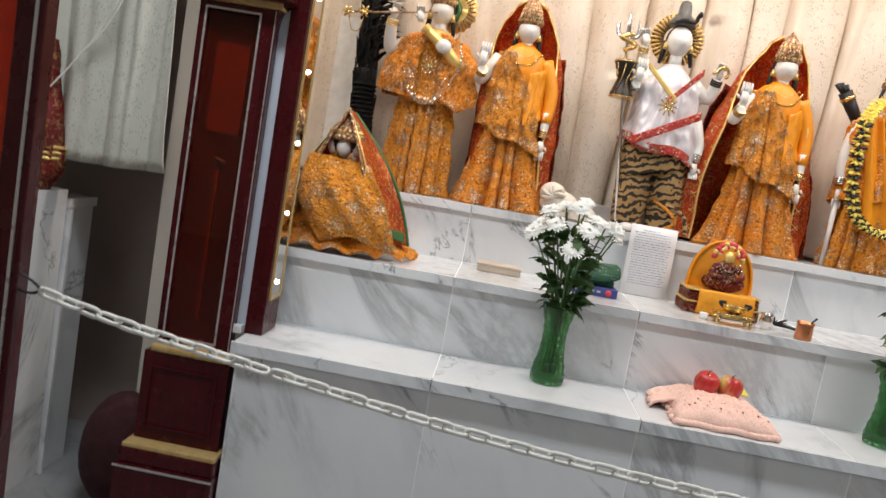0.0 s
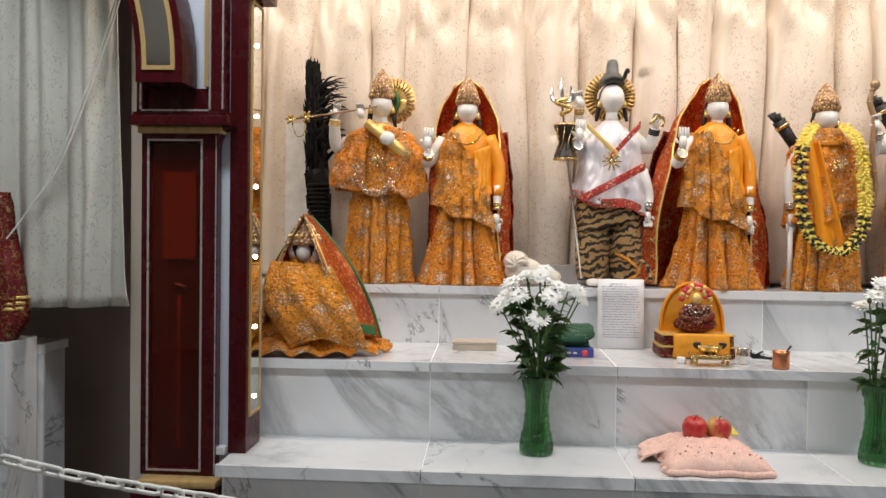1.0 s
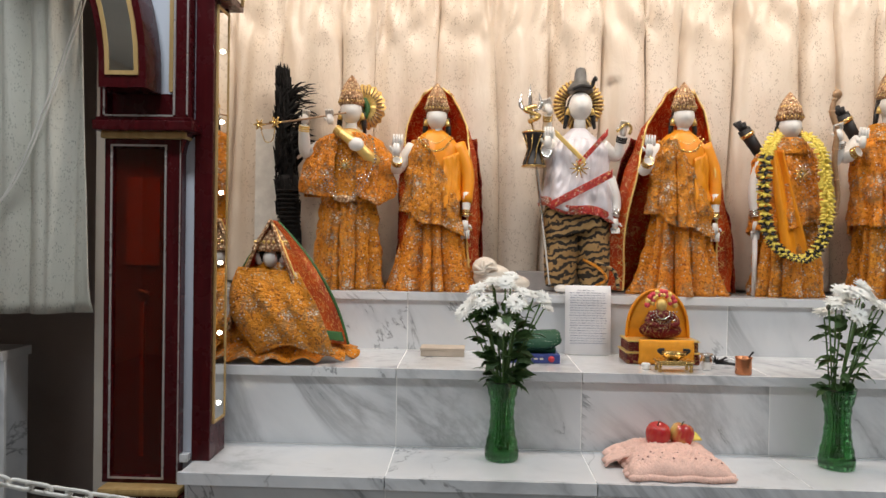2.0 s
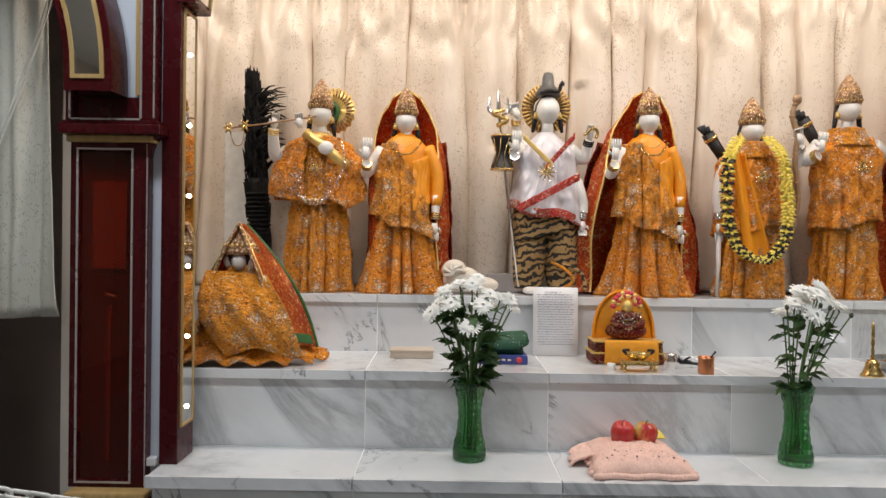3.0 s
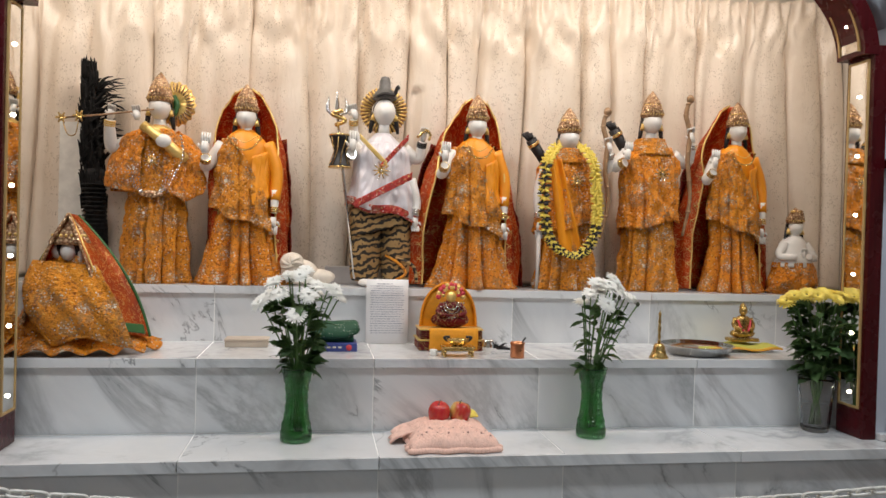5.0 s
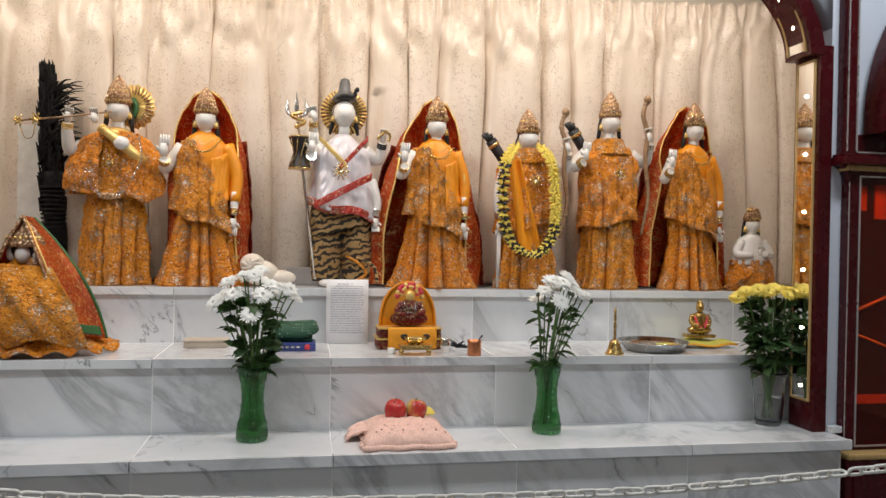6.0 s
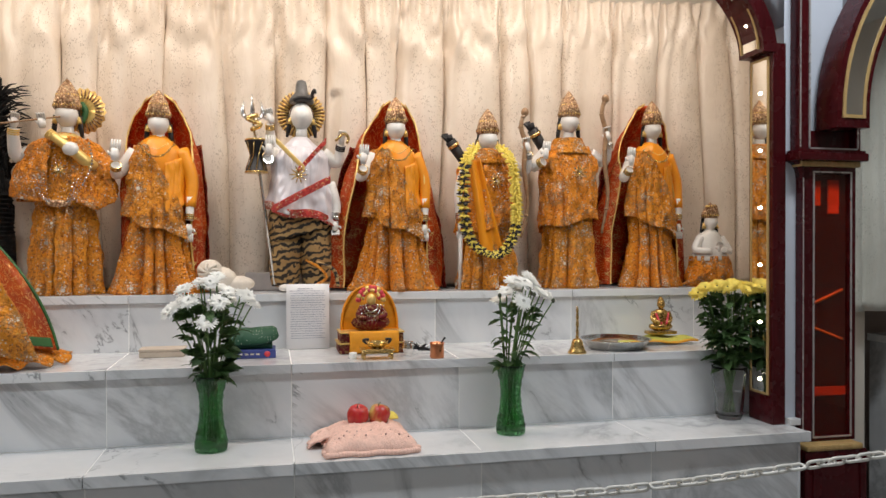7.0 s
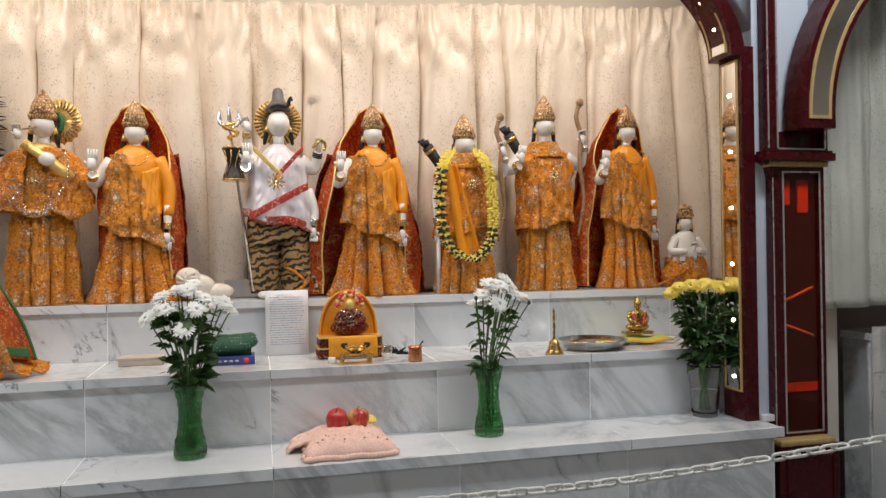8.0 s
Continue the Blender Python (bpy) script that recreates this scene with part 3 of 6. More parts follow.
def altar_curtain(x0=-1.05, x1=2.825, y=3.15, seed=3):
    """Satin curtain in broad uneven folds, pinched under a gathered tape with a ruffle above it."""
    rnd = random.Random(seed)
    edges, x = [], x0 - 0.1
    while x < x1 + 0.3:
        edges.append((x, rnd.uniform(0, 6.28), rnd.uniform(0.060, 0.110), rnd.uniform(0.70, 1.5)))
        x += rnd.choice((0.13, 0.17, 0.20, 0.23, 0.27))
    nu, nv = 620, 76

    def tape(x):
        return 2.415 + 0.052 * max(0.0, x - 0.2) + 0.006 * math.sin(5 * x)

    def line(e, z):
        return e[0] + 0.020 * math.sin(1.6 * z + e[1]) + 0.008 * math.sin(4.3 * z + 2 * e[1])

    def f(u, v):
        x = lerp(x0, x1, u)
        zt = tape(x)
        z = lerp(T3 + 0.012, zt + 0.058, v)
        k = 0
        while k < len(edges) - 2 and x > line(edges[k + 1], z):
            k += 1
        e, n = edges[k], edges[k + 1]
        a, b = line(e, z), line(n, z)
        p = min(1.0, max(0.0, (x - a) / (b - a))) ** e[3]
        below = zt - z
        open_ = min(1.0, max(0.0, below / 0.45))
        lobe = max(0.0, math.sin(math.pi * p)) ** 0.85
        depth = e[2] * lerp(0.40, 1.0, open_) * (0.85 + 0.15 * math.sin(2.3 * z + e[1]))
        fold = depth * (0.62 - lobe)
        # a softer crease inside the broad folds
        fold += 0.30 * depth * math.exp(-((p - 0.42 - 0.1 * math.sin(e[1] + z)) / 0.09) ** 2) * (b - a > 0.19)
        fold += 0.007 * noise.noise((x * 6, z * 2.5, seed)) + 0.004 * noise.noise((x * 19, z * 7, seed + 3))
        if below > 0:
            # small gathers running down from the tape, and slack dents under them
            fold += 0.013 * math.exp(-below / 0.06) * math.sin(118 * x + 4 * math.sin(6 * x))
            sag = math.exp(-((below - 0.13) / 0.085) ** 2)
            fold += sag * (0.040 * noise.noise((x * 13.0 + 1.5 * z, z * 4.0 + 5 * x, seed + 7)) + 0.016 * noise.noise((x * 30 - 5 * z, z * 8, seed + 9)))
        else:
            fold = 0.35 * fold + 0.013 * math.sin(118 * x + 4 * math.sin(6 * x)) + 0.010 * math.sin(61 * x + 2) * (-below / 0.058)
        return (x - lerp(0.05, 0.135, open_) * (b - a) * math.sin(math.pi * 2 * p), y + fold, z + 0.004 * math.sin(47 * x) * (below < 0))
    bm = bmesh.new()
    sheet(bm, f, nu, nv, 0, 0.003)
    single("altar_curtain", bm, CURTAIN, (0, 0, 0), "cream satin damask curtain gathered along its top", "curtain", smooth=True)


altar_curtain()
curtain("side_curtain", -2.05, -1.055, 2.37, 1.135, 2.9, CURTAIN_GREY, "silver-grey damask curtain hanging behind the pillars", 8, 6, 0.040, 0.9, 0.095)
curtain("side_curtain", 2.585, 3.60, 2.37, 1.12, 2.9, CURTAIN_GREY, "silver-grey damask curtain hanging behind the pillars", 11, 6, 0.040, 0.9)
single("curtain_rail", tube(bmesh.new(), [(-1.08, 3.215, 2.36), (2.7, 3.215, 2.56)], 0.012, 10), STEEL, (0, 0, 0), "plain metal rail behind the curtain heading", "rail")


def niche():
    bm = boxed(-1.12, 2.90, 3.26, 3.32, 0, 3.2)
    single("wall_niche_back", bm, WALL_HALL, (0, 0, 0), "cream niche wall behind the curtain", "wall", kind="structure")
    for s, x in ((-1, -1.12), (1, 2.84)):
        single("wall_niche_side", boxed(x, x + 0.06, SCREEN_Y + 0.27, 3.26, 0, 3.2), WALL_HALL, (0, 0, 0), "cream side wall of the altar niche", "wall", kind="structure")
    for a, b in ((-2.8, -1.12), (2.90, 4.4)):
        single("wall_side_niche", boxed(a, b, 2.95, 3.01, 0, 3.2), WALL_TAUPE, (0, 0, 0), "taupe wall behind the side curtain", "wall", kind="structure")


niche()


# ---- the marble altar ----
def altar():
    root = thing("altar", (XC, 2.4, 0), "stepped altar clad in veined white marble tiles", "altar")
    gap = 0.0016

    def tile(x0, x1, y0, y1, z0, z1, mat=MARBLE, name="tile"):
        ob = part(name, boxed(x0 + gap, x1 - gap, y0, y1, z0, z1, 0.0012), mat, root)
        return ob
    L, R = -0.660, 2.288
    # cores, set back behind the tiles
    part("core", boxed(L + 0.004, R - 0.004, 2.1008, 3.2, 0, T1 - 0.0015), GROUT, root, "grout behind the tiles")
    part("core", boxed(-0.90, 2.70, 2.4028, 3.2, T1 - 0.0006, T2 - 0.0008), GROUT, root, "grout behind the tiles")
    part("core", boxed(-0.90, 2.70, 2.8128, 3.2, T2 - 0.0006, T3 - 0.0008), GROUT, root, "grout behind the tiles")
    # risers
    xs = [L, -0.088, 0.509, 1.107, 1.711, R]
    for a, b in zip(xs, xs[1:]):
        tile(a, b, 2.100, 2.110, 0.10, T1 - 0.035)
        tile(a, b, 2.100, 2.110, 0.0, 0.098)
    part("corner_trim", boxed(L - 0.006, L + 0.002, 2.096, 2.110, 0, T1 - 0.035), MARBLE_TRIM, root, "white corner trim")
    part("corner_trim", boxed(R - 0.002, R + 0.006, 2.096, 2.110, 0, T1 - 0.035), MARBLE_TRIM, root, "white corner trim")
    for x in (L, R):
        tile(x - 0.004, x + 0.004, 2.112, 2.197, 0.0, T1 - 0.035)
    xs = [-0.90, -0.69, -0.088, 0.509, 1.107, 1.711, 2.30, 2.70]
    for a, b in zip(xs, xs[1:]):
        tile(a, b, 2.402, 2.414, T1 + 0.002, T2 - 0.031)
        tile(a, b, 2.402, 2.83, T2 - 0.012, T2)
        tile(a, b, 2.812, 2.826, T2 + 0.002, T3 - 0.031)
        tile(a, b, 2.812, 3.14, T3 - 0.012, T3)
    # treads of the lowest tier, in front of the second riser and out past the arch posts
    xs = [-0.676, -0.088, 0.509, 1.107, 1.711, 2.316]
    for a, b in zip(xs, xs[1:]):
        tile(a, b, 2.085, 2.40, T1 - 0.012, T1)
    tile(-0.90, -0.676, 2.325, 2.40, T1 - 0.012, T1)
    tile(2.316, 2.60, 2.325, 2.40, T1 - 0.012, T1)
    # low upstand of marble at the foot of the screen wall
    for a, b in ((-0.735, -0.684), (2.304, 2.360)):
        tile(a, b, 2.165, 2.196, T1 + 0.001, T1 + 0.024, MARBLE_TRIM, "upstand")
    # nosings: long square-edged trim strips
    for a, b in ((-0.680, -0.088), (-0.088, 0.509), (0.509, 1.711), (1.711, 2.320)):
        tile(a, b, 2.070, 2.0845, T1 - 0.034, T1 + 0.001, MARBLE_TRIM, "nosing")
        tile(a, b, 2.0846, 2.125, T1 - 0.0345, T1 - 0.0125, MARBLE_TRIM, "nosing")
    for a, b in ((-0.90, -0.088), (-0.088, 0.509), (0.509, 1.711), (1.711, 2.7)):
        tile(a, b, 2.386, 2.4005, T2 - 0.030, T2 + 0.001, MARBLE_TRIM, "nosing")
        tile(a, b, 2.796, 2.8105, T3 - 0.030, T3 + 0.001, MARBLE_TRIM, "nosing")


altar()

# ---- the figures on the top tier ----
FIG = [BROCADE, SATIN, VEIL, STONE, HAIR, CROWN, GOLD, BROCADE_GOLD, SILVER_SATIN, RED_TRIM, TIGER, VEIL_ORANGE, BRASS, VEIL_GREEN, STEEL, VEIL_DARK, BOW, KNOT]
(M_BRO, M_SAT, M_VEIL, M_STONE, M_HAIR, M_CROWN, M_GOLD, M_BRO2, M_SILK, M_TRIM, M_TIGER, M_VEIL2, M_BRASS, M_GREEN, M_STEEL, M_VEIL3, M_BOW, M_KNOT) = range(18)


def wrap(bm, keys, a0, a1, bottom, top, mat, pleats=0, depth=0.0, crumple=0.008, off=0.0, nu=64, nv=22, twist=0.0, seed=0.0, c=(0, 0), thick=0.004):
    """Cloth round a body. keys: (height, half width, half depth); angles in degrees from the front."""
    bot = bottom if callable(bottom) else (lambda a: bottom)
    tp = top if callable(top) else (lambda a: top)

    def f(u, v):
        a = radians(lerp(a0, a1, u))
        z = lerp(bot(math.degrees(a)), tp(math.degrees(a)), v)
        rx, ry = keyed(keys, z)[:2]
        uneven = 0.55 + 0.75 * abs(math.sin(2.3 * a + 1.7 * seed))
        r = 1.0 + depth * uneven * (1.9 * abs(math.sin(0.5 * (pleats * a + twist * z + seed + 1.4 * math.sin(3 * a + seed) + 0.8 * math.sin(7 * a + 2 * seed)))) ** 0.6 - 1.2) * (1.15 - v)
        r *= 1.0 + 0.25 * depth * max(0.0, 1 - 3.5 * v) ** 2
        k = crumple * (noise.noise((math.sin(a) * 4 + seed, math.cos(a) * 4, z * 16)) + 0.6 * noise.noise((math.sin(a) * 11, math.cos(a) * 11 + seed, z * 34)))
        return (c[0] + (rx * r + off + k) * math.sin(a), c[1] - (ry * r + off + k) * math.cos(a), z)
    return sheet(bm, f, nu, nv, mat, thick)


def head(bm, x, y, z, r=0.043, turn=0.0, crown=True, crown_h=0.10, lean=0.0):
    """A plain stone head on a neck with dark hair behind; z is the chin's height."""
    tube(bm, [(x, y + 0.01, z - 0.05), (x, y + 0.006, z + 0.02)], [0.026, 0.022], 10, M_STONE)
    zc = z + 1.18 * r
    loops = []
    for j in range(11):
        a = math.pi * min(max(j / 10, 0.04), 0.96)
        zz = -math.cos(a)
        w = math.sin(a) * (1.0 if zz > -0.1 else 1.0 + 0.16 * (zz + 0.1))
        loops.append([(x + r * w * math.cos(t), y + r * 1.05 * w * math.sin(t) - (0.006 * max(0, math.cos(t + math.pi / 2)) ** 10 * (1 if abs(zz + 0.1) < 0.35 else 0)), zc + 1.22 * r * zz) for t in [2 * math.pi * i / 18 for i in range(18)]])
    rings(bm, loops, M_STONE)
    blob(bm, (x, y + 0.014, zc + 0.008), (r * 1.07, r * 1.0, r * 1.12), M_HAIR, 16, 10)
    for s in (-1, 1):
        tube(bm, [(x + s * r * 0.98, y + 0.004, zc - 0.006), (x + s * r * 1.05, y - 0.002, zc - 0.032)], [0.006, 0.010], 8, M_GOLD)
        tube(bm, [(x + s * r * 1.0, y + 0.010, zc + 0.0), (x + s * r * 1.12, y + 0.012, zc - 0.05), (x + s * r * 1.25, y + 0.012, zc - 0.085)], [0.010, 0.010, 0.006], 8, M_HAIR)
    if crown:
        zb = zc + 0.50 * r
        prof = [(r * 1.08, 0), (r * 1.20, 0.012), (r * 1.14, 0.022), (r * 1.08, 0.030), (r * 1.00, 0.40 * crown_h), (r * 0.84, 0.58 * crown_h), (r * 0.58, 0.75 * crown_h), (r * 0.28, 0.90 * crown_h), (r * 0.05, crown_h)]
        lathe(bm, prof, (x, y + 0.004, zb), 24, M_CROWN)
        n = 13
        for i in range(n):
            a = math.pi * (i / (n - 1)) + math.pi
            px, py = x + r * 1.12 * math.cos(a), y + 0.004 + r * 1.12 * math.sin(a)
            h = 0.016 + 0.030 * math.sin(math.pi * i / (n - 1)) ** 2
            tube(bm, [(px, py, zb + 0.012), (px * 0.88 + x * 0.12, py * 0.9 + y * 0.1, zb + 0.02 + h)], [0.007, 0.002], 6, M_CROWN)
            blob(bm, (px, py - 0.002, zb + 0.014), 0.005, M_GOLD, 6, 4)
        for i in range(9):
            a = math.pi * (1.12 + 0.76 * i / 8)
            blob(bm, (x + r * 0.86 * math.cos(a), y + 0.004 + r * 0.9 * math.sin(a), zb + 0.055), 0.0055, M_GOLD, 6, 4)


def hand(bm, p, d, up, size=0.03, open_palm=True):
    """A small stone hand: palm and four fingers and a thumb."""
    p, d, up = Vector(p), Vector(d).normalized(), Vector(up).normalized()
    side = d.cross(up).normalized()
    tube(bm, [p - d * size * 0.5, p, p + d * size * 0.6], [size * 0.36, size * 0.5, size * 0.42], 8, M_STONE, 0.55)
    for k in range(4):
        q = p + side * size * (-0.36 + 0.24 * k) + d * size * 0.5
        bend = up * (0.0 if open_palm else size * 0.5)
        tube(bm, [q, q + d * size * 0.5 + bend * 0.4, q + d * size * (0.95 if open_palm else 0.55) + bend], [size * 0.13, size * 0.12, size * 0.08], 6, M_STONE)
    q = p - side * size * 0.42
    tube(bm, [q, q - side * size * 0.25 + d * size * 0.35], [size * 0.14, size * 0.1], 6, M_STONE)


def arm(bm, pts, r0, r1, mat, cuff=None):
    path = smooth_path(pts, 5)
    n = len(path)
    tube(bm, path, [lerp(r0, r1, i / (n - 1)) for i in range(n)], 10, mat)
    if cuff is not None:
        e = path[-1]
        d = (path[-1] - path[-2]).normalized()
        for k in range(3):
            q = e - d * (0.004 + 0.008 * k)
            tube(bm, [q - d * 0.003, q + d * 0.003], r1 * 1.25, 10, cuff)


def veil(bm, top, keys, mat, a_open=65, hem=0.0, seed=0.0, c=(0, 0.02), border=True):
    """A long veil over the crown, open at the front. keys: (height, half width, half depth, shift x)."""
    def shape(a_deg, z):
        rx, ry, sx = keyed(keys, z)
        a = radians(a_deg)
        k = 0.010 * noise.noise((a * 3 + seed, z * 9, seed)) + 0.006 * math.sin(a * 11 + seed + z * 6) * min(1, (top - z) * 3)
        return (c[0] + sx + (rx + k) * math.sin(a), c[1] - (ry + k) * math.cos(a), z)

    def edge(z):
        return a_open * keyed(((0, 0.9), (top * 0.60, 1.0), (top * 0.74, 1.45), (top * 0.93, 1.65), (top * 0.98, 1.5), (top, 1.0)), z)[0]
    nv = 34

    def f(u, v):
        z = lerp(hem, top, v)
        e = edge(z)
        return shape(e + (360 - 2 * e) * u, z)
    sheet(bm, f, 72, nv, mat, 0.003)
    if border:  # gold piping along both free edges
        for s in (0, 1):
            pts = [f(s, j / 26) for j in range(27)]
            tube(bm, pts, 0.0042, 6, M_GOLD)
            for j in range(1, 26):
                p = Vector(f(s, j / 26))
                q = Vector(f(0.035 if s == 0 else 0.965, (j + (0.7 if j % 2 else -0.7)) / 26))
                o = Vector((0, -0.004, 0))
                tube(bm, [p + o, q + o * 1.5], 0.0016, 5, M_GOLD)


def brooch(bm, x, y, z, r=0.022):
    for i in range(10):
        a = 2 * math.pi * i / 10
        tube(bm, [(x, y, z), (x + r * math.cos(a), y + 0.002, z + r * math.sin(a))], [0.004, 0.0025], 5, M_BRASS)
        blob(bm, (x + r * math.cos(a), y - 0.002, z + r * math.sin(a)), 0.0035, M_STEEL, 6, 4)
    blob(bm, (x, y - 0.004, z), 0.006, M_STEEL, 8, 5)


def necklace(bm, pts, r=0.0032, mat=M_BRASS):
    path = smooth_path(pts, 6)
    for i, p in enumerate(path):
        blob(bm, p, r * (1.25 if i % 3 == 0 else 1.0), mat, 6, 4)


def torso(bm, keys, mat, crumple=0.004):
    wrap(bm, keys, -180, 180, keys[0][0], keys[-1][0], mat, 0, 0, crumple, nu=48, nv=16)


def finish(name, bm, x, y, label, turn=0.0):
    bmesh.ops.remove_doubles(bm, verts=bm.verts, dist=0.00001)
    return single(name, bm, FIG, (x, y, T3 + 0.001), label, "statue", "robed statues on the altar", smooth=False, turn=turn)


def flute_player():
    bm = bmesh.new()
    body = ((0.0, 0.104, 0.085), (0.10, 0.110, 0.085), (0.25, 0.106, 0.08), (0.36, 0.098, 0.072), (0.46, 0.10, 0.07), (0.56, 0.105, 0.065), (0.60, 0.075, 0.05), (0.625, 0.03, 0.03))
    wrap(bm, body, -180, 180, 0.0, 0.44, M_BRO2, 12, 0.26, 0.014, nu=220, nv=34, seed=1.0)
    # centre pleat of the lower cloth
    sheet(bm, lambda u, v: (lerp(-0.02, 0.026, u) + 0.004 * math.sin(30 * v), -0.098 - 0.008 * math.sin(u * 9) + 0.02 * v, lerp(0.01, 0.35, v)), 14, 20, M_BRO2, 0.004)
    torso(bm, tuple(k for k in body if k[0] > 0.3), M_BRO)
    # wide shawl with two hanging flaps
    sh = ((0.30, 0.178, 0.098), (0.40, 0.180, 0.100), (0.50, 0.168, 0.096), (0.57, 0.130, 0.085), (0.61, 0.075, 0.06), (0.63, 0.035, 0.04))
    wrap(bm, sh, -112, -14, lambda a: 0.345 - 0.0004 * a, lambda a: 0.615 - 0.0003 * abs(a), M_BRO, 8, 0.09, 0.016, nu=110, nv=32, seed=2)
    wrap(bm, sh, 14, 112, lambda a: 0.325 + 0.0018 * abs(a - 48) - 0.02 * (a < 40), lambda a: 0.615 - 0.0003 * abs(a), M_BRO, 8, 0.09, 0.016, nu=110, nv=32, seed=5)
    wrap(bm, sh, 100, 262, 0.36, 0.61, M_BRO, 5, 0.02, 0.008, nu=50, nv=16, seed=5)
    wrap(bm, ((0.36, 0.12, 0.088), (0.60, 0.085, 0.075)), -40, 40, 0.34, 0.59, M_BRO2, 3, 0.02, 0.008, nu=30, nv=20, seed=7)
    # arms raised to the flute
    arm(bm, [(-0.105, 0, 0.56), (-0.165, -0.02, 0.53), (-0.172, -0.05, 0.60), (-0.168, -0.06, 0.632)], 0.032, 0.017, M_STONE, M_GOLD)
    arm(bm, [(0.095, 0, 0.565), (0.105, -0.06, 0.50), (0.04, -0.10, 0.555), (-0.04, -0.095, 0.615)], 0.030, 0.016, M_GOLD, M_GOLD)
    hand(bm, (-0.165, -0.065, 0.652), (0.2, 0, 1), (0, -1, 0.1), 0.034, False)
    hand(bm, (-0.062, -0.09, 0.650), (-0.1, 0, 1), (0, -1, 0.1), 0.034, False)
    blob(bm, (0.042, -0.112, 0.555), (0.030, 0.016, 0.026), M_STONE)
    tube(bm, [(-0.335, -0.09, 0.628), (-0.19, -0.085, 0.648), (-0.004, -0.052, 0.684)], 0.0036, 8, M_BOW)
    for fx, fz, r in ((-0.335, 0.628, 0.022), (-0.272, 0.638, 0.024)):
        for i in range(6):
            a = i * math.pi / 3
            tube(bm, [(fx, -0.093, fz), (fx + r * math.cos(a), -0.096, fz + r * math.sin(a))], [0.007, 0.003], 6, M_BRASS)
    tube(bm, smooth_path([(-0.33, -0.09, 0.61), (-0.312, -0.092, 0.565), (-0.285, -0.092, 0.568), (-0.275, -0.09, 0.62)], 5), 0.002, 5, M_BRASS)
    # halo, collar, jewels
    loops = []
    for i in range(37):
        a = 2 * math.pi * i / 36
        k = 1.0 + 0.05 * math.cos(18 * a)
        loops.append([(0.052 + r * k * math.cos(a), 0.055 + d, 0.725 + 1.12 * r * k * math.sin(a)) for r, d in ((0.0005, 0), (0.08, 0), (0.08, 0.006), (0.0005, 0.006))])
    rings(bm, loops, M_GOLD)
    for i in range(30):
        a = 2 * math.pi * i / 30
        tube(bm, [(0.052 + 0.045 * math.cos(a), 0.052, 0.725 + 0.05 * math.sin(a)), (0.052 + 0.076 * math.cos(a), 0.050, 0.725 + 0.085 * math.sin(a))], 0.003, 5, M_CROWN)
    tube(bm, smooth_path([(0.046, 0.045, 0.755), (0.062, 0.04, 0.72), (0.05, 0.035, 0.675)], 4), [0.012] * 9, 8, M_GREEN)
    lathe(bm, [(0.030, 0.0), (0.052, -0.012), (0.070, -0.03), (0.066, -0.034)], (0, 0.0, 0.628), 20, M_GOLD, 1.0, 0.9)
    head(bm, 0.006, -0.012, 0.645, 0.043, crown_h=0.122)
    brooch(bm, 0.0, -0.112, 0.475, 0.026)
    for k in range(4):
        for s in (-1, 1):
            necklace(bm, [(s * (0.09 - 0.012 * k), -0.105, 0.44 - 0.0 * k), (s * (0.062 - 0.010 * k), -0.113, 0.375 - 0.004 * k), (s * 0.02, -0.114, 0.345)], 0.003, M_STEEL)
    necklace(bm, [(0.10, -0.08, 0.58), (0.115, -0.106, 0.50), (0.085, -0.112, 0.42)], 0.005, M_STEEL)
    blob(bm, (0, -0.113, 0.348), (0.045, 0.006, 0.014), M_CROWN)
    return finish("flute_player_statue", bm, -0.338, 2.94, "white stone statue in gold brocade holding a flute")


